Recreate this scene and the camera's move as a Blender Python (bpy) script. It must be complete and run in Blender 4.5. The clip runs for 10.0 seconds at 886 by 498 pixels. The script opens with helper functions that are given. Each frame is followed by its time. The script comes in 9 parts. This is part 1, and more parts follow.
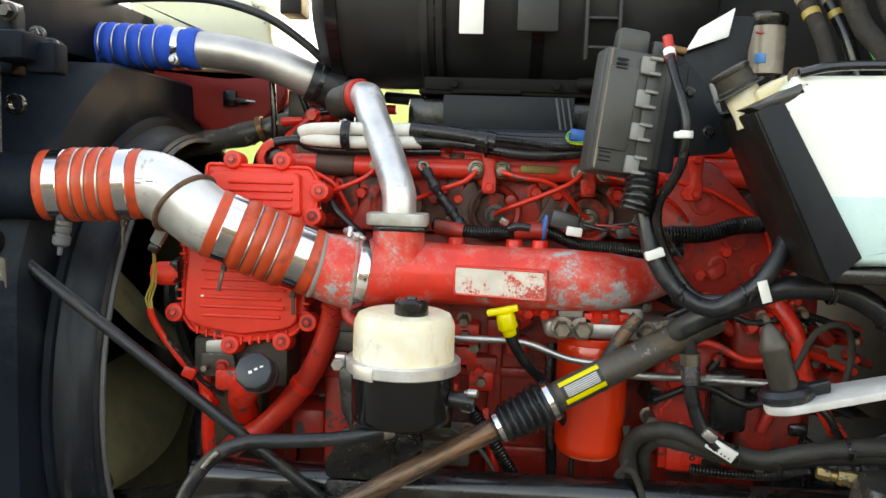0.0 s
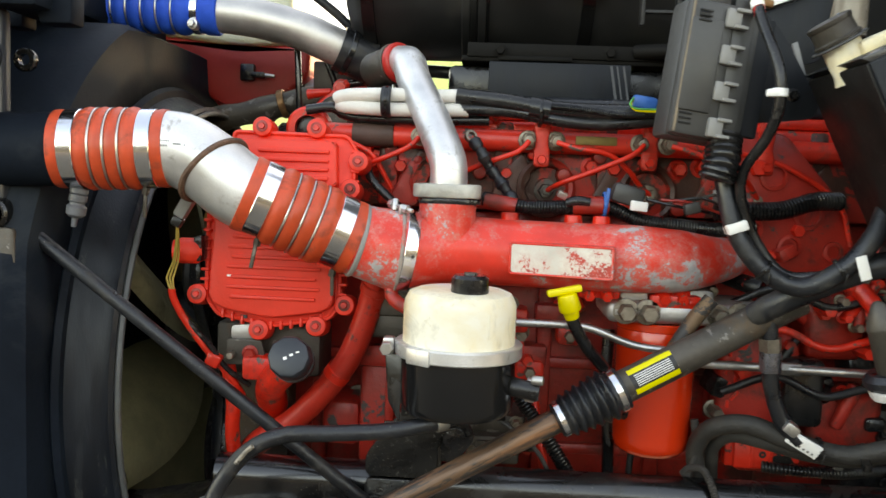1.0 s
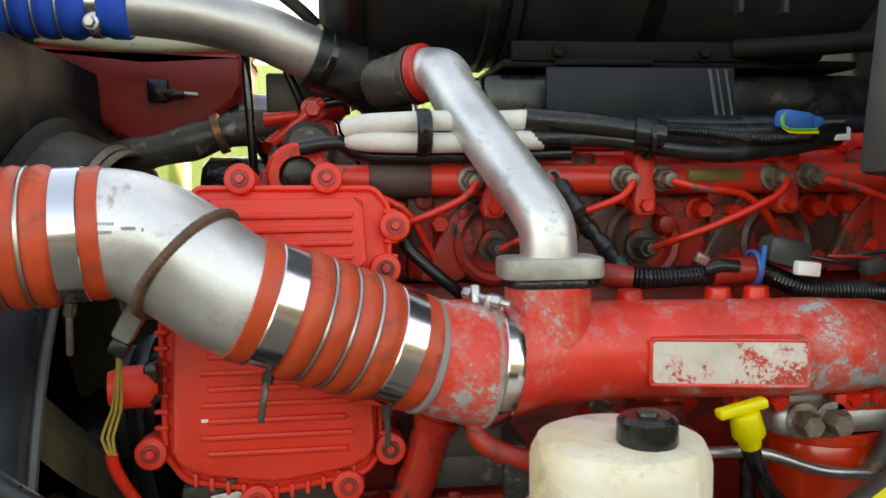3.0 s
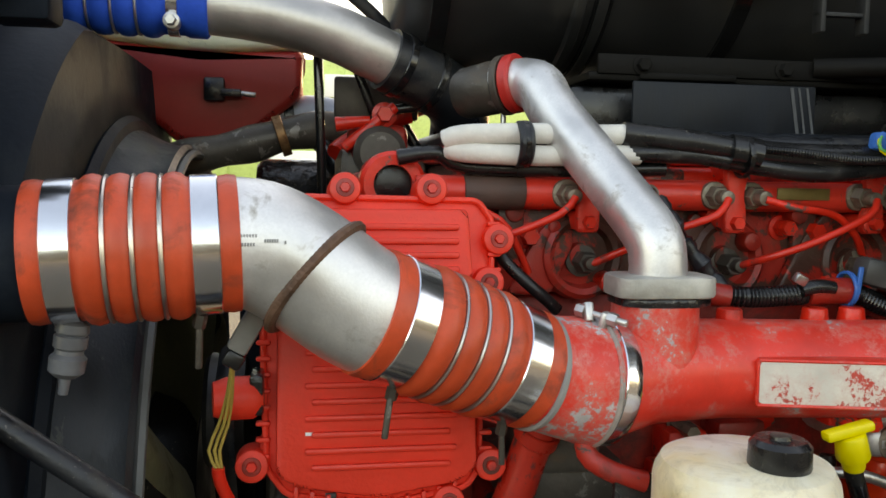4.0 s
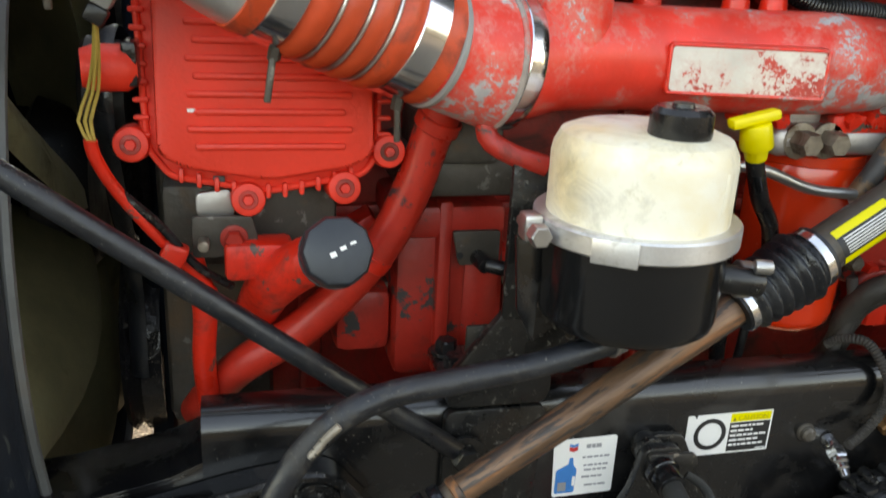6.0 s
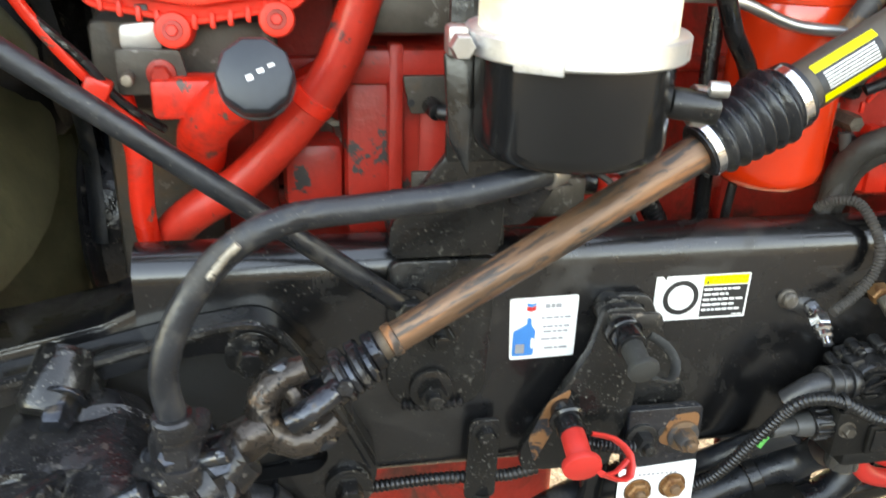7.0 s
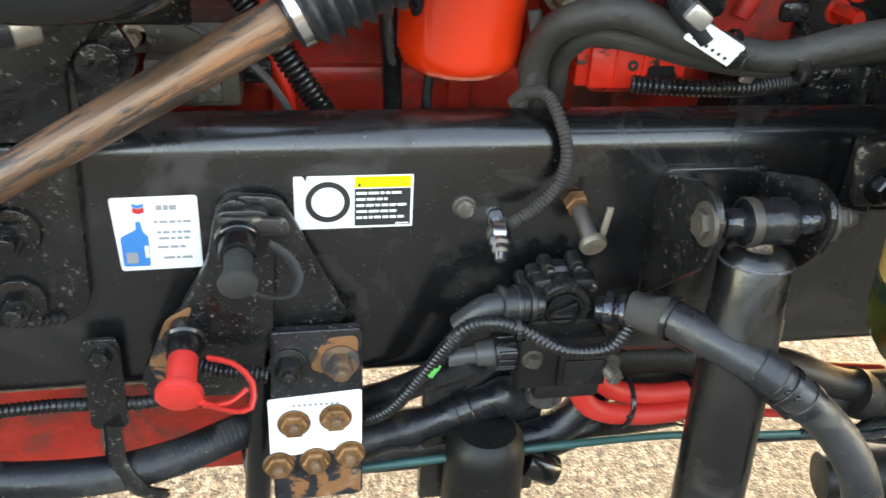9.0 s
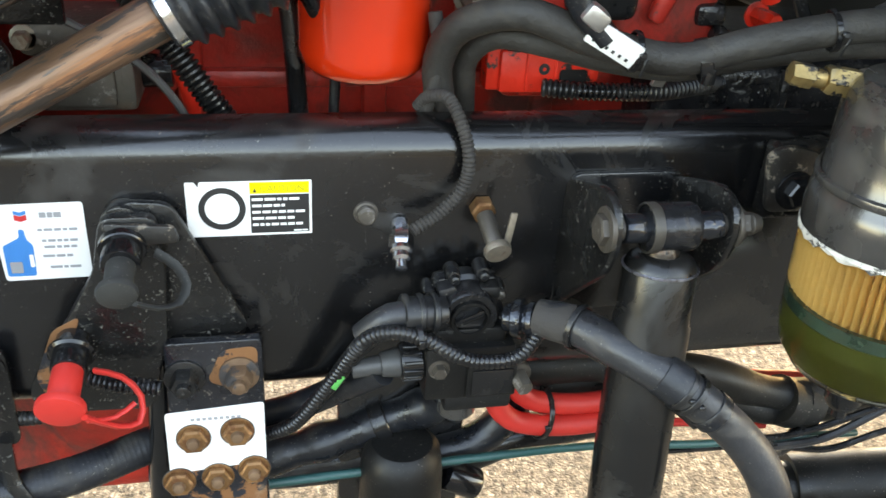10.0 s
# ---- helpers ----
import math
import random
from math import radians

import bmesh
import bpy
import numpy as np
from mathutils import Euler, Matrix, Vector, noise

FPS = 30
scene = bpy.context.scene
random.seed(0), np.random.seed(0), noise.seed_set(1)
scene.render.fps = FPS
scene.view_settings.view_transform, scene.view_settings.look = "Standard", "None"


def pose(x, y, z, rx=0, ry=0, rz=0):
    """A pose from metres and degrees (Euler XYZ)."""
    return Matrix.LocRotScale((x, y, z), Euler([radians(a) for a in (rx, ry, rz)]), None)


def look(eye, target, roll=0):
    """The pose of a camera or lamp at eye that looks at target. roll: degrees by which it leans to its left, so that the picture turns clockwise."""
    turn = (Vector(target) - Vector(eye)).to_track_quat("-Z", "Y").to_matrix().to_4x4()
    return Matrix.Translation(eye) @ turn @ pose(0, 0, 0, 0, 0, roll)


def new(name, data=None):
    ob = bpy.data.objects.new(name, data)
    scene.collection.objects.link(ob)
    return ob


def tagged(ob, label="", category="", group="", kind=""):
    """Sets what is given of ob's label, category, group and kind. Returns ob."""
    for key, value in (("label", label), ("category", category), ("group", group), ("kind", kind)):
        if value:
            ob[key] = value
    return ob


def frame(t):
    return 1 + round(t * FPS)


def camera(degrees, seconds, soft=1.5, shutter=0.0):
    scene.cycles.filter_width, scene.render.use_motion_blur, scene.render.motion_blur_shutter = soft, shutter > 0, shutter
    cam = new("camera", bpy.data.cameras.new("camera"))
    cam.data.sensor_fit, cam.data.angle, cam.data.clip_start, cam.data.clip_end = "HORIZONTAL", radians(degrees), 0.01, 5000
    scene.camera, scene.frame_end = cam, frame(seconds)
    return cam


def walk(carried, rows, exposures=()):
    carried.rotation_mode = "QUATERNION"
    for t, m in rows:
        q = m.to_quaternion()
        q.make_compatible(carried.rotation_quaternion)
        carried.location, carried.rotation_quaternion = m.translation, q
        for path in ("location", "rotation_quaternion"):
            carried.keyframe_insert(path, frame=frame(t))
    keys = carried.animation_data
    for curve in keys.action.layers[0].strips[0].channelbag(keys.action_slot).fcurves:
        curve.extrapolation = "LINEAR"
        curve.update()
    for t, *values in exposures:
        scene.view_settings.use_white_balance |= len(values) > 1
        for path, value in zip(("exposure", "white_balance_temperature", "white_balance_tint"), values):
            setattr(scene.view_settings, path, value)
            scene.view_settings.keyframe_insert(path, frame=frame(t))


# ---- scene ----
cam = camera(55.4, 10.0, shutter=0.35)
PATH = [
    (0, (0.07, -1.251, 1.484), (-0.06, 0.735, 1.289), 1.8),
    (0.5, (0.029, -1.206, 1.46), (-0.078, 0.784, 1.292), 1.8),
    (1, (-0.031, -1.146, 1.425), (-0.126, 0.844, 1.248), 2.2),
    (1.5, (-0.067, -1.001, 1.423), (-0.202, 0.987, 1.242), 1.0),
    (2, (-0.111, -0.853, 1.452), (-0.221, 1.138, 1.293), 1.0),
    (2.2, (-0.127, -0.817, 1.458), (-0.206, 1.174, 1.285), 0.6),
    (3.3, (-0.331, -0.699, 1.493), (-0.013, 1.269, 1.33), -0.8),
    (3.5, (-0.353, -0.693, 1.497), (-0.048, 1.277, 1.339), -0.6),
    (4, (-0.402, -0.69, 1.497), (-0.075, 1.276, 1.325), 0.9),
    (4.5, (-0.419, -0.679, 1.487), (-0.016, 1.262, 1.223), 1.6),
    (5, (-0.42, -0.685, 1.463), (-0.028, 1.236, 1.067), 2.8),
    (5.5, (-0.396, -0.674, 1.442), (0.079, 1.19, 0.894), 3.0),
    (5.7, (-0.383, -0.667, 1.427), (0.107, 1.175, 0.82), 3.0),
    (6.8, (-0.289, -0.683, 1.327), (0.071, 1.129, 0.561), 1.8),
    (7, (-0.265, -0.677, 1.31), (0.087, 1.119, 0.504), 1.9),
    (7.5, (-0.169, -0.653, 1.286), (0.12, 1.105, 0.376), 1.3),
    (8, (-0.074, -0.642, 1.271), (0.221, 1.092, 0.318), 1.5),
    (8.5, (0.01, -0.635, 1.26), (0.352, 1.093, 0.313), 3.3),
    (9, (0.071, -0.635, 1.248), (0.431, 1.084, 0.29), 3.4),
    (9.5, (0.116, -0.636, 1.241), (0.486, 1.094, 0.307), 4.0),
    (10, (0.139, -0.632, 1.24), (0.545, 1.09, 0.307), 3.8),
]
EXPOSURE = [(0, 2.95, 11800, 15), (2, 2.85, 11800, 15), (3.5, 2.48, 11800, 15), (5.5, 2.55, 11300, 15), (6.8, 3.95, 11000, 14), (7.5, 4.15, 10800, 14), (9, 3.96, 9900, 13), (10, 3.85, 9900, 13)]
walk(cam, [(t, look(eye, target, roll)) for t, eye, target, roll in PATH], EXPOSURE)
world = bpy.data.worlds.new("sky")
scene.world = world
world.use_nodes = True
wn = world.node_tree
sky = wn.nodes.new("ShaderNodeTexSky")
sky.sky_type, sky.sun_disc = "NISHITA", False
sky.sun_elevation, sky.sun_rotation = radians(25), radians(56)
sky.air_density, sky.dust_density = 1.0, 1.0
wn.links.new(sky.outputs[0], wn.nodes["Background"].inputs[0])
wn.nodes["Background"].inputs[1].default_value = 0.15
# sun: beyond the far side, so that the truck shades its near side
sun = new("sun", bpy.data.lights.new("sun", "SUN"))
sun.data.energy, sun.data.angle, sun.data.color = 0.95, radians(0.6), (1.0, 0.95, 0.87)
sun.matrix_world = look((3.6, 2.4, 2.0), (0, 0, 0))


# ---------------------------------------------------------------- materials
def nodes_of(name):
    m = bpy.data.materials.new(name)
    m.use_nodes = True
    return m, m.node_tree.nodes, m.node_tree.links, m.node_tree.nodes["Principled BSDF"]


def noise_tex(n, l, coords, scale, detail=4.0, rough=0.55, distortion=0.0):
    t = n.new("ShaderNodeTexNoise")
    t.inputs["Scale"].default_value, t.inputs["Detail"].default_value = scale, detail
    t.inputs["Roughness"].default_value, t.inputs["Distortion"].default_value = rough, distortion
    l.new(coords, t.inputs["Vector"])
    return t.outputs["Fac"]


def ramp(n, l, fac, stops):
    r = n.new("ShaderNodeValToRGB")
    while len(r.color_ramp.elements) < len(stops):
        r.color_ramp.elements.new(0.5)
    for e, (p, c) in zip(r.color_ramp.elements, stops):
        e.position = p
        e.color = (*c, 1) if len(c) == 3 else c
    l.new(fac, r.inputs[0])
    return r.outputs[0]


def mix(n, l, fac, a, b):
    m = n.new("ShaderNodeMix")
    m.data_type = "RGBA"
    if isinstance(fac, float):
        m.inputs[0].default_value = fac
    else:
        l.new(fac, m.inputs[0])
    for s, v in ((m.inputs[6], a), (m.inputs[7], b)):
        if isinstance(v, tuple):
            s.default_value = (*v, 1)
        else:
            l.new(v, s)
    return m.outputs[2]


def grey(v):
    return (v, v, v)


def surface(name, base, rough=0.5, metal=0.0, vary=0.25, scale=14.0, grain=140.0, bump=0.12, dirt=0.0,
            dirt_colour=(0.09, 0.07, 0.05), dirt_scale=9.0, chips=0.0, chip_colour=(0.3, 0.3, 0.3), chip_scale=26.0,
            spread=0.12, coat=0.0, stretch=None, specks=0.0, speck_colour=(0.16, 0.145, 0.12)):
    """Paint, metal, rubber or plastic with stains, wear and grain at real size."""
    m, n, l, b = nodes_of(name)
    co = n.new("ShaderNodeTexCoord").outputs["Object"]
    if stretch:
        mp = n.new("ShaderNodeMapping")
        mp.inputs["Scale"].default_value = stretch
        l.new(co, mp.inputs[0])
        co = mp.outputs[0]
    large = noise_tex(n, l, co, scale, 5.0)
    fine = noise_tex(n, l, co, grain, 3.0)
    lo, hi = tuple(c * (1 - vary) for c in base), tuple(min(1.0, c * (1 + vary)) for c in base)
    colour = ramp(n, l, large, [(0.3, lo), (0.7, hi)])
    colour = mix(n, l, ramp(n, l, fine, [(0.35, grey(0.0)), (0.75, grey(0.35))]), colour, lo)
    rough_out = ramp(n, l, large, [(0.3, grey(max(0.03, rough - spread))), (0.7, grey(min(1.0, rough + spread)))])
    if chips > 0:
        cn = noise_tex(n, l, co, chip_scale, 9.0, 0.68, 0.3)
        edge = 0.5 + 0.13 * (1 - 2 * chips)
        mask = ramp(n, l, cn, [(edge, grey(0.0)), (edge + 0.025, grey(1.0))])
        colour = mix(n, l, mask, colour, chip_colour)
    if dirt > 0:
        dn = noise_tex(n, l, co, dirt_scale, 8.0, 0.65, 0.6)
        e = 0.5 + 0.15 * (1 - 2 * dirt)
        dm = ramp(n, l, dn, [(e, grey(0.0)), (min(1.0, e + 0.14), grey(0.85))])
        colour = mix(n, l, dm, colour, dirt_colour)
        rough_out = mix(n, l, dm, rough_out, grey(0.85))
    # Pale specks: dust grains, with their glint painted into the colour.
    if specks > 0:
        sp = noise_tex(n, l, co, 420.0, 2.0, 0.5)
        patch = noise_tex(n, l, co, 26.0, 4.0, 0.6)
        both = n.new("ShaderNodeMath")
        both.operation = "MULTIPLY"
        l.new(ramp(n, l, sp, [(0.70 - 0.1 * specks, grey(0.0)), (0.76 - 0.1 * specks, grey(1.0))]), both.inputs[0])
        l.new(ramp(n, l, patch, [(0.40, grey(0.0)), (0.62, grey(0.9))]), both.inputs[1])
        colour = mix(n, l, both.outputs[0], colour, speck_colour)
    l.new(colour, b.inputs["Base Color"])
    l.new(rough_out, b.inputs["Roughness"])
    b.inputs["Metallic"].default_value = metal
    b.inputs["Coat Weight"].default_value = coat
    b.inputs["Coat Roughness"].default_value = 0.15
    if bump > 0:
        bp = n.new("ShaderNodeBump")
        bp.inputs["Strength"].default_value, bp.inputs["Distance"].default_value = bump, 0.002
        l.new(fine, bp.inputs["Height"])
        lumps = n.new("ShaderNodeBump")
        lumps.inputs["Strength"].default_value, lumps.inputs["Distance"].default_value = min(1.0, bump * 0.8), 0.004
        l.new(large, lumps.inputs["Height"])
        l.new(lumps.outputs[0], bp.inputs["Normal"])
        l.new(bp.outputs[0], b.inputs["Normal"])
    return m


RED = (0.77, 0.026, 0.012)
M_red = surface("engine_red_paint", RED, 0.36, vary=0.25, dirt=0.33, dirt_colour=(0.09, 0.022, 0.015), dirt_scale=13, bump=0.3, chips=0.10, chip_colour=(0.10, 0.075, 0.06), chip_scale=40)
M_red_dirty = surface("oily_red_paint", (0.42, 0.024, 0.015), 0.38, vary=0.45, scale=9, dirt=0.50, dirt_colour=(0.070, 0.030, 0.020), dirt_scale=12, bump=0.45, chips=0.20, chip_colour=(0.42, 0.028, 0.016), chip_scale=20)
M_ecm = surface("cast_red_paint", (0.86, 0.038, 0.018), 0.5, vary=0.12, dirt=0.12, dirt_colour=(0.30, 0.05, 0.03), bump=0.25, grain=260)


def worn_paint(name, base, scuff, bare, edge, rough=0.36):
    """Paint rubbed through in ragged patches with fine speckle round them."""
    m, n, l, b = nodes_of(name)
    co = n.new("ShaderNodeTexCoord").outputs["Object"]
    total = None
    for scale, detail, share in ((9.0, 3.0, 0.50), (55.0, 9.0, 0.27), (230.0, 5.0, 0.23)):
        k = n.new("ShaderNodeMath")
        k.operation = "MULTIPLY_ADD"
        l.new(noise_tex(n, l, co, scale, detail, 0.7, 0.3), k.inputs[0])
        k.inputs[1].default_value = share
        if total is None:
            k.inputs[2].default_value = 0.0
        else:
            l.new(total, k.inputs[2])
        total = k.outputs[0]
    tone = ramp(n, l, noise_tex(n, l, co, 16.0, 5.0), [(0.3, tuple(c * 0.78 for c in base)), (0.7, tuple(min(1.0, c * 1.15) for c in base))])
    colour = mix(n, l, ramp(n, l, total, [(edge - 0.075, grey(0.0)), (edge - 0.005, grey(0.7))]), tone, scuff)
    worn = ramp(n, l, total, [(edge, grey(0.0)), (edge + 0.022, grey(1.0))])
    bare_tone = ramp(n, l, noise_tex(n, l, co, 70.0, 6.0), [(0.35, tuple(c * 0.72 for c in bare)), (0.65, bare)])
    colour = mix(n, l, worn, colour, bare_tone)
    l.new(colour, b.inputs["Base Color"])
    l.new(mix(n, l, worn, grey(rough), grey(0.5)), b.inputs["Roughness"])
    bp = n.new("ShaderNodeBump")
    bp.inputs["Strength"].default_value, bp.inputs["Distance"].default_value = 0.5, 0.0015
    bp.invert = True
    l.new(total, bp.inputs["Height"])
    l.new(bp.outputs[0], b.inputs["Normal"])
    return m


M_worn = worn_paint("worn_red_manifold_paint", (0.80, 0.040, 0.024), (0.64, 0.17, 0.14), (0.46, 0.44, 0.44), 0.550)
M_scuffedge = worn_paint("scuffed_red_rim", (0.62, 0.060, 0.042), (0.44, 0.19, 0.16), (0.33, 0.28, 0.25), 0.490)
M_plate = worn_paint("scraped_bare_plate", (0.66, 0.60, 0.53), (0.60, 0.44, 0.38), (0.60, 0.06, 0.042), 0.512, 0.5)
M_filter = surface("gloss_filter_enamel", (0.74, 0.035, 0.008), 0.24, vary=0.04, bump=0.02, spread=0.04, coat=0.6)
M_alu = surface("cast_aluminium_tube", (0.70, 0.69, 0.68), 0.43, 0.8, vary=0.2, scale=18, grain=420, bump=0.10, dirt=0.24, dirt_colour=(0.33, 0.29, 0.25), dirt_scale=26)
M_alu_dull = surface("dull_aluminium", (0.55, 0.52, 0.49), 0.46, 0.85, vary=0.2, bump=0.15, dirt=0.26, dirt_colour=(0.22, 0.2, 0.18))
M_steel = surface("stainless_band", (0.72, 0.73, 0.76), 0.17, 1.0, vary=0.08, bump=0.03, spread=0.06)
M_zinc = surface("zinc_plated_steel", (0.52, 0.51, 0.49), 0.36, 0.95, vary=0.25, bump=0.15, dirt=0.2, dirt_colour=(0.16, 0.12, 0.09))
M_weld = surface("brown_weld_bead", (0.13, 0.066, 0.042), 0.65, 0.3, vary=0.5, scale=70, bump=1.0, grain=160)
M_orange = surface("orange_silicone", (0.60, 0.062, 0.020), 0.46, vary=0.22, scale=22, bump=0.2, dirt=0.42, dirt_colour=(0.16, 0.036, 0.022), dirt_scale=20)
M_blue = surface("blue_silicone", (0.0, 0.080, 0.50), 0.5, vary=0.2, bump=0.12, dirt=0.15, dirt_colour=(0.008, 0.03, 0.14))
M_rubber = surface("black_rubber_hose", (0.0098, 0.0112, 0.0140), 0.38, vary=0.4, scale=20, bump=0.4, grain=110, dirt=0.36, dirt_colour=(0.045, 0.040, 0.034), dirt_scale=22, specks=0.35, spread=0.2)
M_loom = surface("black_loom_plastic", (0.0085, 0.0085, 0.009), 0.28, vary=0.35, scale=24, bump=0.12, dirt=0.22, dirt_colour=(0.045, 0.040, 0.035), dirt_scale=26, specks=0.3, spread=0.2)
M_wrap = surface("dusty_cloth_wrap", (0.036, 0.031, 0.027), 0.8, vary=0.3, scale=40, bump=0.5, dirt=0.25, dirt_colour=(0.075, 0.058, 0.042))
M_frame = surface("black_chassis_paint", (0.0065, 0.0065, 0.0070), 0.25, vary=0.6, scale=6, grain=260, bump=0.12, dirt=0.34, dirt_colour=(0.026, 0.023, 0.020), dirt_scale=11, spread=0.08, coat=0.6, specks=0.15)
M_bracket = surface("chipped_black_bracket_paint", (0.010, 0.0098, 0.0095), 0.24, vary=0.4, bump=0.45, grain=90, chips=0.09, chip_colour=(0.085, 0.08, 0.07), chip_scale=150, dirt=0.14, dirt_colour=(0.05, 0.036, 0.026), specks=0.3, speck_colour=(0.22, 0.20, 0.17), spread=0.18)
M_black = surface("satin_black_paint", (0.008, 0.008, 0.0085), 0.14, vary=0.2, bump=0.05, dirt=0.08, dirt_colour=(0.05, 0.046, 0.042), spread=0.05)
M_plastic = surface("matt_black_plastic", (0.0075, 0.0073, 0.0070), 0.48, vary=0.3, bump=0.15, dirt=0.2, dirt_colour=(0.026, 0.023, 0.020), specks=0.25, spread=0.2)
# Kept darker than the radiator navy: their difference in light is in the colours.
M_shroud = surface("dusty_shroud_plastic_shade_toned", (0.0070, 0.0110, 0.0170), 0.52, vary=0.4, scale=5, bump=0.15, dirt=0.42, dirt_colour=(0.022, 0.027, 0.032), dirt_scale=6)
M_cone = surface("dusty_navy_shroud_cone", (0.0062, 0.0090, 0.0135), 0.45, vary=0.5, scale=9, bump=0.2, dirt=0.34, dirt_colour=(0.024, 0.028, 0.032), dirt_scale=12, chips=0.12, chip_colour=(0.034, 0.037, 0.036), chip_scale=16, stretch=(3, 3, 0.35))
M_fan = surface("olive_fan_plastic", (0.22, 0.20, 0.11), 0.45, vary=0.3, dirt=0.3, dirt_colour=(0.13, 0.105, 0.06))
M_panel = surface("dark_panel_plastic", (0.0120, 0.0145, 0.0180), 0.45, vary=0.3, bump=0.1, dirt=0.2, dirt_colour=(0.020, 0.021, 0.023), dirt_scale=12, stretch=(2.5, 1, 0.4))
M_greyplastic = surface("grey_fuse_box_plastic", (0.048, 0.048, 0.047), 0.45, vary=0.2, bump=0.12, dirt=0.25, dirt_colour=(0.075, 0.070, 0.062), dirt_scale=18)
M_tabs = surface("light_grey_plastic", (0.24, 0.235, 0.225), 0.5, vary=0.15, bump=0.08, dirt=0.1)
M_rust = surface("rusted_steel_shaft", (0.20, 0.115, 0.065), 0.62, 0.35, vary=0.5, scale=10, grain=120, bump=0.4, chips=0.36, chip_colour=(0.055, 0.05, 0.048), chip_scale=16, dirt=0.25, dirt_colour=(0.30, 0.125, 0.045), dirt_scale=12)
M_tube = surface("scuffed_dark_steel_tube", (0.078, 0.066, 0.054), 0.48, 0.4, vary=0.4, scale=10, bump=0.35, dirt=0.35, dirt_colour=(0.15, 0.09, 0.05), chips=0.15, chip_colour=(0.19, 0.17, 0.15), chip_scale=45)
M_rustbolt = surface("yellow_rusted_hex", (0.26, 0.130, 0.055), 0.45, 0.6, vary=0.4, scale=60, bump=0.3, dirt=0.55, dirt_colour=(0.15, 0.058, 0.024), dirt_scale=70)
M_rustfilm = surface("rust_bloomed_black_plate", (0.020, 0.022, 0.027), 0.34, 0.2, vary=0.5, scale=30, bump=0.4, chips=0.52, chip_colour=(0.24, 0.105, 0.045), chip_scale=34, dirt=0.25, dirt_colour=(0.36, 0.24, 0.15), dirt_scale=26)
M_brass = surface("worn_brass", (0.34, 0.235, 0.10), 0.38, 0.8, vary=0.4, scale=50, bump=0.3, chips=0.42, chip_colour=(0.030, 0.027, 0.025), chip_scale=60, dirt=0.35, dirt_colour=(0.30, 0.25, 0.17), dirt_scale=70)
M_greasy = surface("greasy_black_steel", (0.020, 0.0195, 0.0205), 0.13, 0.25, vary=0.5, scale=40, bump=1.0, grain=55, chips=0.10, chip_colour=(0.075, 0.068, 0.06), chip_scale=95, specks=0.4)
M_yellow = surface("yellow_plastic", (0.78, 0.62, 0.015), 0.42, vary=0.08, bump=0.05)
M_label = surface("white_label_vinyl", (0.80, 0.79, 0.76), 0.42, vary=0.04, bump=0.02, dirt=0.05, dirt_colour=(0.5, 0.46, 0.4))
M_ink = surface("black_ink_and_hole_shade", (0.02, 0.02, 0.02), 0.5, vary=0.1, bump=0.0)
M_inkgrey = surface("grey_label_ink", (0.28, 0.28, 0.29), 0.5, vary=0.1, bump=0.0)
M_lblblue = surface("blue_label_ink", (0.006, 0.19, 0.50), 0.45, vary=0.1, bump=0.0)
M_lblred = surface("red_label_ink", (0.6, 0.03, 0.03), 0.45, vary=0.1, bump=0.0)
M_fadedink = surface("faded_olive_ink", (0.52, 0.44, 0.015), 0.5, vary=0.3, scale=200, bump=0.0)
M_lblyel = surface("yellow_label_ink", (0.80, 0.68, 0.01), 0.45, vary=0.06, bump=0.0)
M_whitesleeve = surface("white_heat_sleeve", (0.66, 0.63, 0.58), 0.6, vary=0.12, scale=40, bump=0.35, dirt=0.2, dirt_colour=(0.32, 0.28, 0.22))
M_redplastic = surface("red_rubber_cap", (0.56, 0.028, 0.022), 0.45, vary=0.1, bump=0.05)
M_shield = surface("red_tank_paint", (0.33, 0.018, 0.013), 0.42, vary=0.2, scale=7, bump=0.05, dirt=0.2, dirt_colour=(0.13, 0.05, 0.04))
M_greenwire = surface("green_wire", (0.05, 0.35, 0.08), 0.4, vary=0.1, bump=0.0)
M_yelwire = surface("yellow_wire", (0.40, 0.27, 0.06), 0.45, vary=0.25, bump=0.0)
M_teal = surface("teal_cable", (0.015, 0.075, 0.07), 0.4, vary=0.2, bump=0.05)
M_bluecap = surface("blue_connector_plastic", (0.004, 0.125, 0.42), 0.4, vary=0.1, bump=0.03)
M_lime = surface("lime_vehicle_paint", (0.50, 0.62, 0.20), 0.35, vary=0.08, bump=0.02)
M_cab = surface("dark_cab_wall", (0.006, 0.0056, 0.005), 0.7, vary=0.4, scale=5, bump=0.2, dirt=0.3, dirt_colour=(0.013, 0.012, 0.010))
M_streak = surface("streaked_rusty_shaft", (0.21, 0.115, 0.070), 0.42, 0.45, vary=0.5, scale=50, grain=260, bump=0.3, chips=0.42, chip_colour=(0.062, 0.050, 0.043), chip_scale=110, dirt=0.36, dirt_colour=(0.42, 0.160, 0.060), dirt_scale=48, stretch=(1, 1, 0.12))
M_nut = surface("rust_stained_steel_nut", (0.25, 0.21, 0.165), 0.42, 0.6, vary=0.35, scale=60, bump=0.3, dirt=0.4, dirt_colour=(0.13, 0.065, 0.032), dirt_scale=50)
M_stamp = surface("grey_stamped_ink", (0.30, 0.30, 0.30), 0.6, vary=0.3, bump=0.0)
M_lip = surface("rim_light_grey_throat_lip", (0.085, 0.087, 0.085), 0.5, vary=0.25, bump=0.15, dirt=0.2)
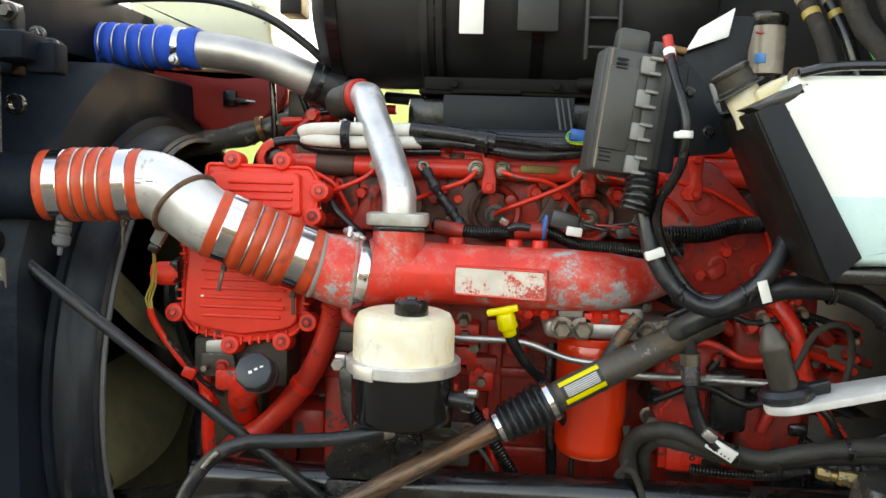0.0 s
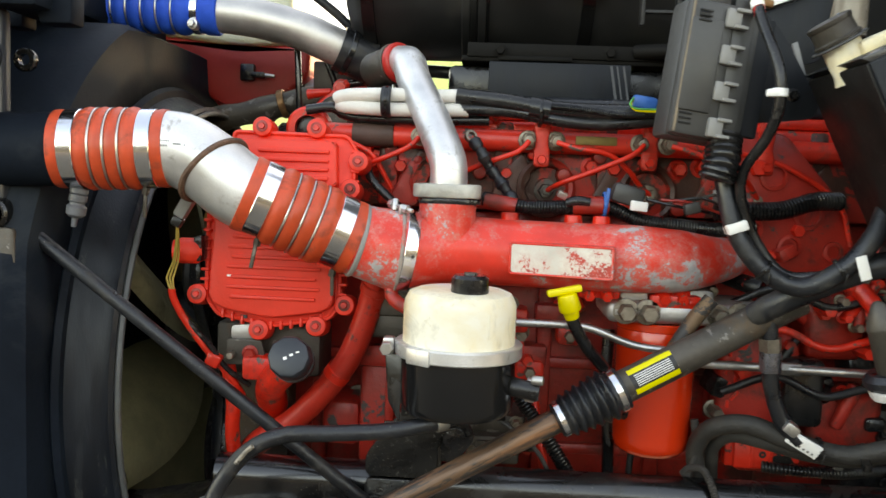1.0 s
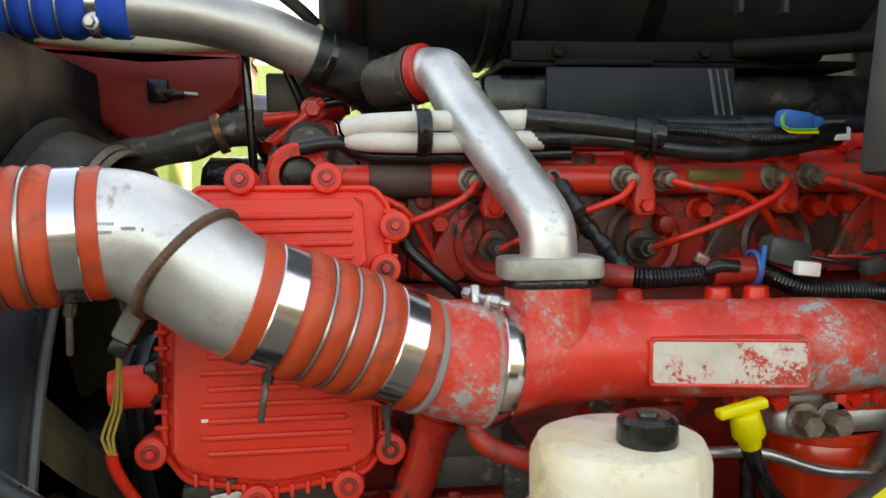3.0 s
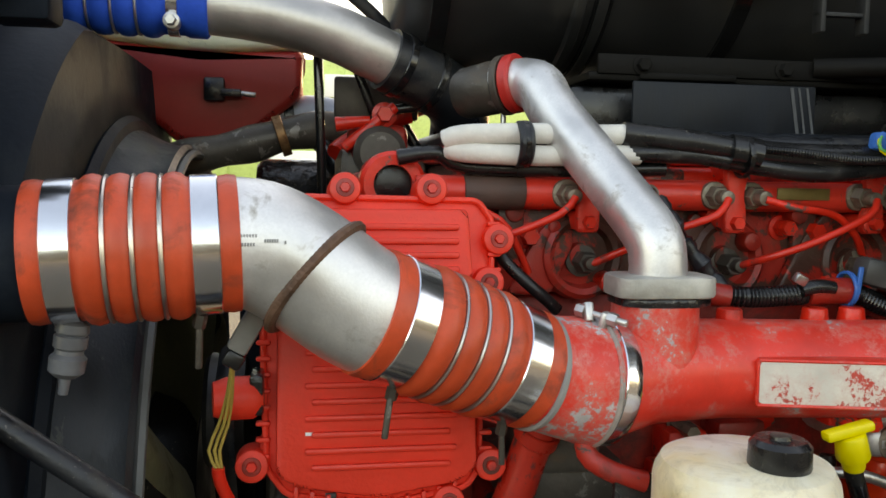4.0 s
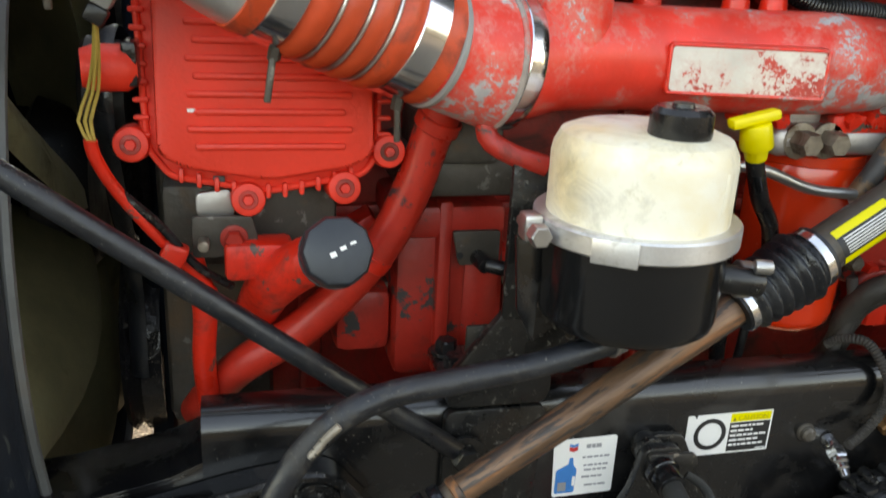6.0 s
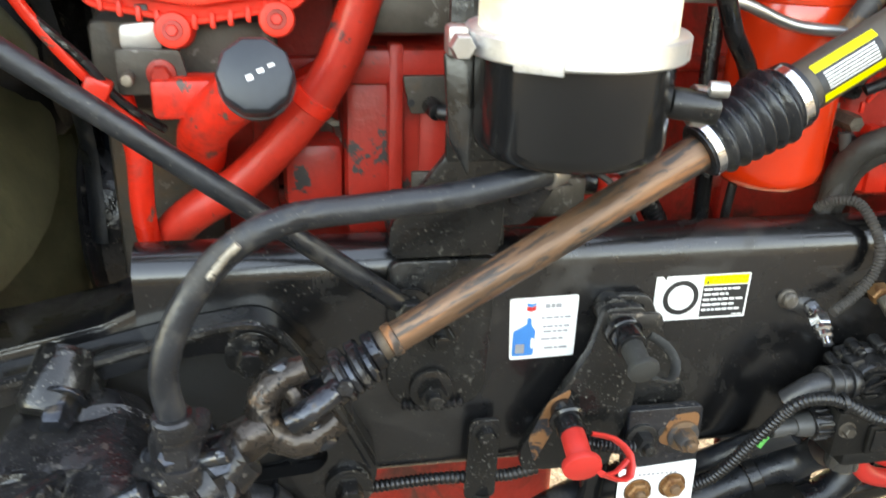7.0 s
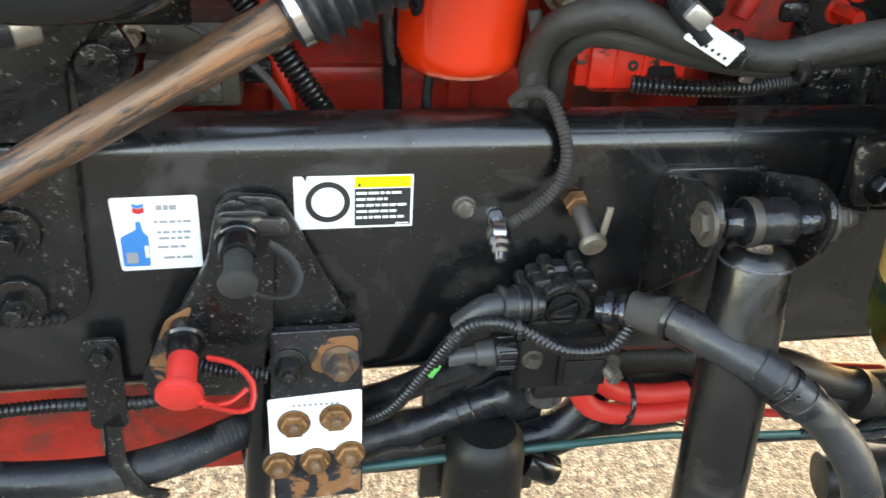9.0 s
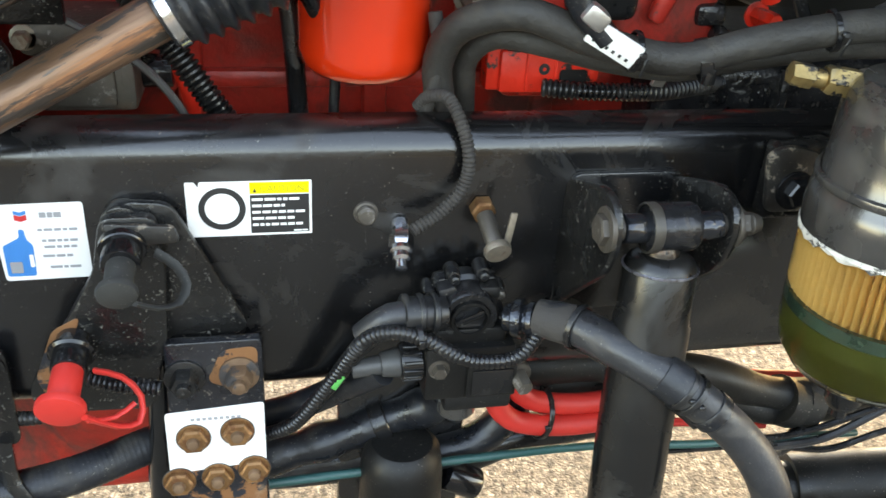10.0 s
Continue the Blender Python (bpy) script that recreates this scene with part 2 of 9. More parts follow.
M_oldsteel = surface("smoky_blue_steel", (0.22, 0.22, 0.245), 0.26, 0.85, vary=0.4, scale=45, bump=0.3, dirt=0.35, dirt_colour=(0.07, 0.05, 0.035), dirt_scale=40)
M_wetsteel = surface("wet_black_steel", (0.050, 0.054, 0.062), 0.13, 0.8, vary=0.5, scale=40, bump=0.9, grain=60, chips=0.2, chip_colour=(0.09, 0.075, 0.06), chip_scale=80)
M_yoke = surface("rusty_greased_yoke", (0.070, 0.056, 0.047), 0.26, 0.65, vary=0.5, scale=35, bump=0.8, grain=60, chips=0.30, chip_colour=(0.022, 0.020, 0.019), chip_scale=70, dirt=0.16, dirt_colour=(0.15, 0.07, 0.03), dirt_scale=30)
M_dusthose = surface("dusty_grey_black_hose", (0.022, 0.0222, 0.024), 0.38, vary=0.45, scale=14, bump=0.25, dirt=0.36, dirt_colour=(0.075, 0.065, 0.055), dirt_scale=17, specks=0.3, spread=0.2)
M_wovenhose = surface("dusty_brown_grey_hose_cover", (0.026, 0.0235, 0.0205), 0.62, vary=0.35, scale=22, grain=220, bump=0.5, dirt=0.4, dirt_colour=(0.050, 0.043, 0.035), dirt_scale=26)
M_chipped = surface("chipped_bright_red_casting", (0.80, 0.030, 0.014), 0.42, vary=0.15, bump=0.35, chips=0.30, chip_colour=(0.022, 0.020, 0.019), chip_scale=34)
M_dustcap = surface("dusty_faded_cap_rubber", (0.022, 0.022, 0.020), 0.75, vary=0.3, bump=0.2, dirt=0.3, dirt_colour=(0.060, 0.055, 0.046), specks=0.4)
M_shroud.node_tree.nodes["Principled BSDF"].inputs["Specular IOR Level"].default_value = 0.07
M_blue.node_tree.nodes["Principled BSDF"].inputs["Specular IOR Level"].default_value = 0.15
M_plastic.node_tree.nodes["Principled BSDF"].inputs["Specular IOR Level"].default_value = 0.3
M_panel.node_tree.nodes["Principled BSDF"].inputs["Specular IOR Level"].default_value = 0.2
M_cone.node_tree.nodes["Principled BSDF"].inputs["Specular IOR Level"].default_value = 0.4
# Raised to about twice the shroud: stands for light on the near faces.
M_radiator = surface("navy_radiator_paint_light_toned", (0.017, 0.022, 0.031), 0.36, vary=0.4, scale=6, bump=0.12, dirt=0.36, dirt_colour=(0.040, 0.046, 0.054), dirt_scale=7, stretch=(3, 3, 0.5))
M_cone_stop = surface("worn_grey_brown_stop", (0.055, 0.048, 0.040), 0.42, 0.3, vary=0.4, bump=0.25, dirt=0.35, dirt_colour=(0.05, 0.04, 0.033))
M_tan = surface("dusty_tan_sleeve", (0.20, 0.155, 0.11), 0.8, vary=0.35, scale=30, bump=0.5, dirt=0.3, dirt_colour=(0.08, 0.06, 0.045))
M_eardust = surface("dusty_brown_black_bracket", (0.019, 0.017, 0.015), 0.4, vary=0.4, bump=0.35, chips=0.2, chip_colour=(0.16, 0.13, 0.10), chip_scale=70, dirt=0.3, dirt_colour=(0.075, 0.06, 0.045), specks=0.6)
M_clothbrown = surface("brown_black_cloth_loom", (0.019, 0.0150, 0.0120), 0.85, vary=0.45, scale=40, grain=260, bump=0.7, dirt=0.35, dirt_colour=(0.042, 0.030, 0.021), dirt_scale=30)
M_cleaner = surface("dusty_black_moulded_plastic", (0.0165, 0.0165, 0.0175), 0.5, vary=0.3, scale=7, bump=0.12, dirt=0.25, dirt_colour=(0.034, 0.031, 0.028), dirt_scale=9, spread=0.15)
M_tyre = surface("tyre_rubber", (0.03, 0.03, 0.03), 0.8, vary=0.3, bump=0.2, dirt=0.3, dirt_colour=(0.12, 0.1, 0.08))


def translucent(name, base, stain, glow=0.5, grime=0.0):
    """Milky polythene that lets light through, with yellowed fluid stains."""
    m, n, l, b = nodes_of(name)
    co = n.new("ShaderNodeTexCoord").outputs["Object"]
    big = noise_tex(n, l, co, 11.0, 6.0, 0.6, 0.4)
    colour = ramp(n, l, big, [(0.40, base), (0.68, stain)])
    speck = ramp(n, l, noise_tex(n, l, co, 60.0, 8.0, 0.7), [(0.60, grey(0.0)), (0.70, grey(0.40))])
    colour = mix(n, l, speck, colour, tuple(c * 0.6 for c in stain))
    if grime > 0:
        smear = ramp(n, l, noise_tex(n, l, co, 24.0, 9.0, 0.7, 0.8), [(0.50, grey(0.0)), (0.72, grey(grime))])
        colour = mix(n, l, smear, colour, (0.20, 0.14, 0.07))
    l.new(colour, b.inputs["Base Color"])
    b.inputs["Roughness"].default_value = 0.42
    tr = n.new("ShaderNodeBsdfTranslucent")
    l.new(colour, tr.inputs[0])
    ms = n.new("ShaderNodeMixShader")
    ms.inputs[0].default_value = glow
    l.new(b.outputs[0], ms.inputs[1])
    l.new(tr.outputs[0], ms.inputs[2])
    l.new(ms.outputs[0], n["Material Output"].inputs[0])
    return m


M_poly = translucent("milky_polythene", (0.86, 0.81, 0.68), (0.80, 0.64, 0.36), 0.10, 0.45)
M_tank = translucent("white_tank_polythene", (0.92, 0.92, 0.86), (0.86, 0.91, 0.84), 0.08)
M_tankold = translucent("yellowed_tank_polythene", (0.80, 0.80, 0.62), (0.74, 0.76, 0.56), 0.12)
M_fluid = translucent("pale_blue_fluid_polythene", (0.55, 0.74, 0.70), (0.46, 0.66, 0.64), 0.08)


def glassy(name, colour, rough=0.12, weight=0.9):
    m, n, l, b = nodes_of(name)
    b.inputs["Base Color"].default_value = (*colour, 1)
    b.inputs["Roughness"].default_value = rough
    b.inputs["Transmission Weight"].default_value = weight
    b.inputs["IOR"].default_value = 1.2
    co = n.new("ShaderNodeTexCoord").outputs["Object"]
    r = ramp(n, l, noise_tex(n, l, co, 25.0, 6.0), [(0.35, grey(rough)), (0.75, grey(min(1, rough + 0.10)))])
    l.new(r, b.inputs["Roughness"])
    return m


M_bowl = glassy("amber_clear_plastic", (0.97, 0.92, 0.74), 0.0, 1.0)
M_green_fuel = glassy("green_fuel", (0.075, 0.085, 0.022), 0.12, 0.35)
M_darkfuel = surface("dark_green_sediment_band", (0.010, 0.024, 0.018), 0.3, vary=0.5, scale=30, bump=0.1)
M_smoke = surface("scuffed_smoky_plastic", (0.030, 0.028, 0.026), 0.2, vary=0.4, scale=9, bump=0.08, dirt=0.3, dirt_colour=(0.075, 0.066, 0.055), dirt_scale=7, coat=0.7)


def gravel_material():
    m, n, l, b = nodes_of("sunlit_gravel")
    co = n.new("ShaderNodeTexCoord").outputs["Object"]
    wob = n.new("ShaderNodeTexNoise")
    wob.inputs["Scale"].default_value, wob.inputs["Detail"].default_value = 40, 6
    l.new(co, wob.inputs["Vector"])
    shift = n.new("ShaderNodeVectorMath")
    shift.operation = "MULTIPLY_ADD"
    l.new(wob.outputs["Color"], shift.inputs[0])
    shift.inputs[1].default_value = (0.03, 0.03, 0.03)
    l.new(co, shift.inputs[2])
    v = n.new("ShaderNodeTexVoronoi")
    v.inputs["Scale"].default_value = 120
    l.new(shift.outputs[0], v.inputs["Vector"])
    stones = ramp(n, l, v.outputs["Color"], [(0.1, (0.06, 0.05, 0.038)), (0.5, (0.16, 0.138, 0.102)), (0.9, (0.40, 0.37, 0.30))])
    gaps = ramp(n, l, v.outputs["Distance"], [(0.25, grey(0.0)), (0.7, grey(0.8))])
    colour = mix(n, l, gaps, stones, (0.12, 0.095, 0.07))
    big = ramp(n, l, noise_tex(n, l, co, 1.3, 6.0), [(0.35, grey(0.0)), (0.7, grey(0.5))])
    colour = mix(n, l, big, colour, (0.20, 0.176, 0.138))
    fleck = ramp(n, l, noise_tex(n, l, co, 55.0, 9.0, 0.75), [(0.38, (0.16, 0.16, 0.16)), (0.5, (0.62, 0.62, 0.62)), (0.62, (1.25, 1.25, 1.25))])
    mul = n.new("ShaderNodeMix")
    mul.data_type, mul.blend_type = "RGBA", "MULTIPLY"
    mul.inputs[0].default_value = 1.0
    l.new(colour, mul.inputs[6])
    l.new(fleck, mul.inputs[7])
    colour = mul.outputs[2]
    l.new(colour, b.inputs["Base Color"])
    b.inputs["Roughness"].default_value = 0.9
    bp = n.new("ShaderNodeBump")
    bp.inputs["Strength"].default_value, bp.inputs["Distance"].default_value = 0.6, 0.004
    bp.invert = True
    l.new(v.outputs["Distance"], bp.inputs["Height"])
    l.new(bp.outputs[0], b.inputs["Normal"])
    return m


def stone_material():
    m, n, l, b = nodes_of("loose_stone")
    g = n.new("ShaderNodeNewGeometry").outputs["Random Per Island"]
    colour = ramp(n, l, g, [(0.0, (0.19, 0.155, 0.115)), (0.5, (0.38, 0.33, 0.26)), (1.0, (0.60, 0.56, 0.48))])
    l.new(colour, b.inputs["Base Color"])
    b.inputs["Roughness"].default_value = 0.85
    return m


M_gravel, M_stone = gravel_material(), stone_material()


# ---------------------------------------------------------------- mesh helpers
def thing(name, at, label, category, group="", kind=""):
    ob = new(name)
    ob.empty_display_size = 0.05
    ob.location = at
    return tagged(ob, label, category, group, kind)


def finish(bm, name, material, angle=38):
    bmesh.ops.recalc_face_normals(bm, faces=bm.faces[:])
    me = bpy.data.meshes.new(name)
    bm.to_mesh(me)
    bm.free()
    me.polygons.foreach_set("use_smooth", [True] * len(me.polygons))
    me.set_sharp_from_angle(angle=radians(angle))
    me.materials.append(material)
    return me


def origin_of(ob):
    p = Vector((0, 0, 0))
    while ob:
        p += ob.location
        ob = ob.parent
    return p


def part(name, bm, material, parent, label="", angle=38):
    """Links a bmesh, given in world metres, as one mesh object under a thing or a part."""
    bmesh.ops.translate(bm, vec=-origin_of(parent), verts=bm.verts[:])
    ob = new(name, finish(bm, name, material, angle))
    ob.parent = parent
    return tagged(ob, label)


def solo(name, bm, material, label, category, group="", kind="", angle=38):
    """A thing that is one mesh, with its origin at the base of its middle."""
    lo = Vector([min(v.co[i] for v in bm.verts) for i in range(3)])
    hi = Vector([max(v.co[i] for v in bm.verts) for i in range(3)])
    at = Vector(((lo.x + hi.x) / 2, (lo.y + hi.y) / 2, lo.z))
    bmesh.ops.translate(bm, vec=-at, verts=bm.verts[:])
    ob = new(name, finish(bm, name, material, angle))
    ob.location = at
    return tagged(ob, label, category, group, kind)


def axis(p0, p1, up=(0, 0, 1)):
    """A frame at p0 whose z runs to p1."""
    z = (Vector(p1) - Vector(p0)).normalized()
    u = Vector(up)
    if abs(z.dot(u)) > 0.95:
        u = Vector((0, 1, 0))
    x = u.cross(z).normalized()
    return Matrix.Translation(p0) @ Matrix((x, z.cross(x), z)).transposed().to_4x4()


def add(bm, other):
    me = bpy.data.meshes.new("tmp")
    other.to_mesh(me)
    other.free()
    bm.from_mesh(me)
    bpy.data.meshes.remove(me)
    return bm


def box(size, m=Matrix(), bevel=0.003, segs=2, bm=None):
    b = bmesh.new()
    bmesh.ops.create_cube(b, size=1)
    bmesh.ops.scale(b, vec=size, verts=b.verts[:])
    if bevel:
        bmesh.ops.bevel(b, geom=b.edges[:], offset=min(bevel, min(size) * 0.45), segments=segs, profile=0.5, affect="EDGES")
    b.transform(m)
    return add(bm, b) if bm else b


def block(lo, hi, bevel=0.003, segs=2, bm=None):
    c = [(a + b) / 2 for a, b in zip(lo, hi)]
    return box([b - a for a, b in zip(lo, hi)], Matrix.Translation(c), bevel, segs, bm)


def lathe(profile, m=Matrix(), segs=32, bm=None, closed=False):
    """Turns (radius, height) pairs round z. Ends on the axis where a radius is 0."""
    b = bmesh.new()
    rings = []
    for r, h in profile:
        if r < 1e-6:
            rings.append([b.verts.new((0, 0, h))])
        else:
            rings.append([b.verts.new((r * math.cos(a), r * math.sin(a), h)) for a in (math.tau * i / segs for i in range(segs))])
    pairs = list(zip(rings, rings[1:])) + ([(rings[-1], rings[0])] if closed else [])
    for p, q in pairs:
        for i in range(segs):
            j = (i + 1) % segs
            if len(p) == 1 and len(q) > 1:
                b.faces.new((p[0], q[i], q[j]))
            elif len(q) == 1 and len(p) > 1:
                b.faces.new((p[i], q[0], p[j]))
            elif len(p) > 1:
                b.faces.new((p[i], q[i], q[j], p[j]))
    b.transform(m)
    return add(bm, b) if bm else b


def rod(p0, p1, r, r1=None, segs=20, bevel=0.0015, bm=None):
    """A closed cylinder or cone with softened rims."""
    r1 = r if r1 is None else r1
    h = (Vector(p1) - Vector(p0)).length
    e = min(bevel, r * 0.4, r1 * 0.4, h * 0.3)
    prof = [(0, 0), (r - e, 0), (r - e * 0.3, e * 0.3), (r, e), (r1, h - e), (r1 - e * 0.3, h - e * 0.3), (r1 - e, h), (0, h)]
    return lathe(prof, axis(p0, p1), segs, bm)


def ring(p0, p1, r_in, r_out, segs=40, bevel=0.001, bm=None):
    h = (Vector(p1) - Vector(p0)).length
    e = min(bevel, (r_out - r_in) * 0.4, h * 0.4)
    prof = [(r_in, 0), (r_out - e, 0), (r_out, e), (r_out, h - e), (r_out - e, h), (r_in, h)]
    return lathe(prof, axis(p0, p1), segs, bm, closed=True)


def hexa(p0, p1, r, washer=0.0, bm=None):
    """A hex head, with a washer under it where asked."""
    h = (Vector(p1) - Vector(p0)).length
    b = lathe([(0, 0), (r, 0), (r, h * 0.86), (r * 0.86, h), (0, h)], axis(p0, p1), 6)
    if washer:
        d = (Vector(p1) - Vector(p0)).normalized()
        rod(Vector(p0) - d * 0.001, Vector(p0) + d * washer, r * 1.45, segs=20, bevel=0.0005, bm=b)
    return add(bm, b) if bm else b


def spline(pts, step=0.01):
    """Even points along a smooth curve through the given ones."""
    p = [Vector(q) for q in pts]
    p = [p[0] * 2 - p[1]] + p + [p[-1] * 2 - p[-2]]
    out = []
    for a, b, c, d in zip(p, p[1:], p[2:], p[3:]):
        n = max(2, int((c - b).length / step))
        for i in range(n):
            t = i / n
            out.append(0.5 * (2 * b + (c - a) * t + (2 * a - 5 * b + 4 * c - d) * t * t + (3 * b - a - 3 * c + d) * t ** 3))
    return out + [p[-2]]


def sweep(pts, r, segs=14, step=0.01, ripple=0.0, pitch=0.005, smooth=True, bm=None, flat=1.0):
    """A closed tube along a curve. r: a radius, or a function of the share of the way. ripple: ridges of a corrugated loom."""
    line = spline(pts, pitch / 3 if ripple else step) if smooth else [Vector(q) for q in pts]
    n = len(line)
    b = bmesh.new()
    tang = [(line[min(i + 1, n - 1)] - line[max(i - 1, 0)]).normalized() for i in range(n)]
    side = Vector((0.31, 0.52, 0.79)).cross(tang[0]).normalized()
    rings = []
    for i, (c, t) in enumerate(zip(line, tang)):
        side = (side - t * side.dot(t)).normalized()
        other = t.cross(side)
        rad = r(i / (n - 1)) if callable(r) else r
        if ripple:
            rad *= 1 + ripple * (1 if i % 3 else -1)
        rings.append([b.verts.new(c + (side * math.cos(a) + other * math.sin(a) * flat) * rad) for a in (math.tau * k / segs for k in range(segs))])
    for p, q in zip(rings, rings[1:]):
        for i in range(segs):
            j = (i + 1) % segs
            b.faces.new((p[i], p[j], q[j], q[i]))
    b.faces.new(rings[0])
    b.faces.new(rings[-1][::-1])
    return add(bm, b) if bm else b


def prism(outline, depth, m=Matrix(), bevel=0.002, segs=2, bm=None):
    """A plate: an outline in its own x and y, with thickness depth along z."""
    b = bmesh.new()
    lower = [b.verts.new((x, y, 0)) for x, y in outline]
    b.faces.new(lower)
    got = bmesh.ops.extrude_face_region(b, geom=b.faces[:])
    bmesh.ops.translate(b, vec=(0, 0, depth), verts=[v for v in got["geom"] if isinstance(v, bmesh.types.BMVert)])
    bmesh.ops.recalc_face_normals(b, faces=b.faces[:])
    if bevel:
        bmesh.ops.bevel(b, geom=b.edges[:], offset=bevel, segments=segs, profile=0.5, affect="EDGES")
    b.transform(m)
    return add(bm, b) if bm else b


def rounded(corners, r, n=5):
    """An outline with its corners rounded to radius r."""
    out = []
    k = len(corners)
    for i in range(k):
        p, a, b = Vector(corners[i]), Vector(corners[i - 1]), Vector(corners[(i + 1) % k])
        u, v = (a - p), (b - p)
        e = min(r, u.length * 0.45, v.length * 0.45)
        p0, p1 = p + u.normalized() * e, p + v.normalized() * e
        for j in range(n + 1):
            t = j / n
            out.append(tuple(p0.lerp(p, t).lerp(p.lerp(p1, t), t)))
    return out


# faces that look towards -y: outlines in (x, z) with the plate growing towards the viewer's side
def facing(y):
    return Matrix.Translation((0, y, 0)) @ pose(0, 0, 0, 90, 0, 0)


def hose(name, pts, r, material, label, category="hose", group="", ripple=0.0, segs=14, pitch=0.005, step=0.01):
    return solo(name, sweep(pts, r, segs, step, ripple, pitch), material, label, category, group)


def part_along(name, profile, p0, p1, material, parent, label="", segs=32):
    """A turned part whose own z axis runs from p0 to p1, so that its grain follows its length."""
    ob = new(name, finish(lathe(profile, Matrix(), segs), name, material))
    ob.parent = parent
    ob.matrix_basis = Matrix.Translation(-origin_of(parent)) @ axis(p0, p1)
    return tagged(ob, label)


def zip_tie(parent, at, along, r, material=None):
    d = Vector(along).normalized() * 0.0025
    p = Vector(at)
    b = ring(p - d, p + d, r * 0.97, r + 0.0018, 18, 0.0005)
    box((0.005, 0.004, 0.004), Matrix.Translation(p + Vector((0, -r - 0.001, 0.001))), 0.0008, 1, b)
    return part("zip_tie", b, material or M_loom, parent)


# ---------------------------------------------------------------- ground and distance
def ground_sheet():
    b = bmesh.new()
    bmesh.ops.create_grid(b, x_segments=60, y_segments=60, size=150)
    for v in b.verts:
        v.co.z = 0.12 * noise.noise(v.co * 0.05) * min(1.0, max(0.0, (v.co.length - 8) / 20))
    ob = solo("ground", b, M_gravel, "pale compacted gravel ground in full sun", "ground", kind="structure")
    ob.location.z = 0
    return ob


def loose_stones():
    b = bmesh.new()
    rnd = random.Random(4)
    for _ in range(2600):
        x, y = rnd.uniform(-0.5, 2.2), rnd.uniform(0.0, 1.7)
        r = rnd.uniform(0.004, 0.011) * (1.8 if rnd.random() < 0.06 else 1)
        m = pose(x, y, r * 0.3, rnd.uniform(0, 360), rnd.uniform(0, 360), rnd.uniform(0, 360)) @ Matrix.Diagonal((1, rnd.uniform(0.6, 1), rnd.uniform(0.5, 0.8), 1))
        vs = [b.verts.new(m @ (Vector(c) * r * rnd.uniform(0.8, 1.15))) for c in ((1, 0, 0), (-1, 0, 0), (0, 1, 0), (0, -1, 0), (0, 0, 1), (0, 0, -1))]
        for i in (0, 1):
            for j in (2, 3):
                for k in (4, 5):
                    b.faces.new((vs[i], vs[j], vs[k]))
    me = bpy.data.meshes.new("gravel")
    bmesh.ops.recalc_face_normals(b, faces=b.faces[:])
    b.to_mesh(me)
    b.free()
    me.materials.append(M_stone)
    return tagged(new("gravel", me), "loose pale stones lying on the ground", "gravel", kind="stuff")


ground_sheet()
loose_stones()


def wall_behind():
    # Added wall, out of view: cuts low fill and darkens reflections in black paint.
    b = block((-16, -8.4, 0.0), (18, -8.0, 2.4), 0.05)
    return solo("wall_light_blocker", b, surface("dark_light_blocker", (0.05, 0.052, 0.045), 0.8, vary=0.4, scale=0.8, bump=0.2), "unseen dark wall added to darken reflections on the truck", "wall", kind="structure")


wall_behind()


def far_vehicle():
    v = thing("far_vehicle", (-1.5, 17.0, 0), "lime green vehicle parked far behind the engine", "vehicle")
    part("chassis", block((-7, 16.2, 0.95), (4.5, 18.2, 1.25), 0.05), M_lime, v)
    part("cab", block((-7, 16.4, 1.25), (-3.4, 18.2, 2.7), 0.12), M_lime, v)
    part("body", block((-3.0, 16.3, 1.25), (4.5, 18.2, 3.75), 0.08), M_lime, v)
    for x in (-2.0, -0.8, 0.4, 1.6, 2.8):
        part("body_post", block((x, 16.24, 1.3), (x + 0.14, 16.32, 3.7), 0.02), M_lime, v)
    part("side_panel", block((-1.2, 16.15, 1.45), (1.0, 16.25, 1.95), 0.02), M_label, v, "white panel on the side")
    part("side_panel", block((0.0, 16.15, 3.0), (0.9, 16.25, 3.45), 0.02), M_label, v, "white panel on the side")
    part("side_panel", block((-2.4, 16.15, 3.05), (-1.9, 16.25, 3.2), 0.02), M_lblred, v, "red panel on the side")
    for x in (-5.2, -2.55, 2.6, 3.7):
        w = part("wheel", ring((x, 16.1, 0.5), (x, 16.42, 0.5), 0.28, 0.5, 28, 0.05), M_tyre, v)
        part("rim", lathe([(0, 0.06), (0.1, 0.05), (0.16, 0.12), (0.26, 0.1), (0.29, 0.02), (0.29, 0.2), (0, 0.2)], axis((x, 16.12, 0.5), (x, 16.5, 0.5)), 24), M_zinc, w)
    return v


far_vehicle()


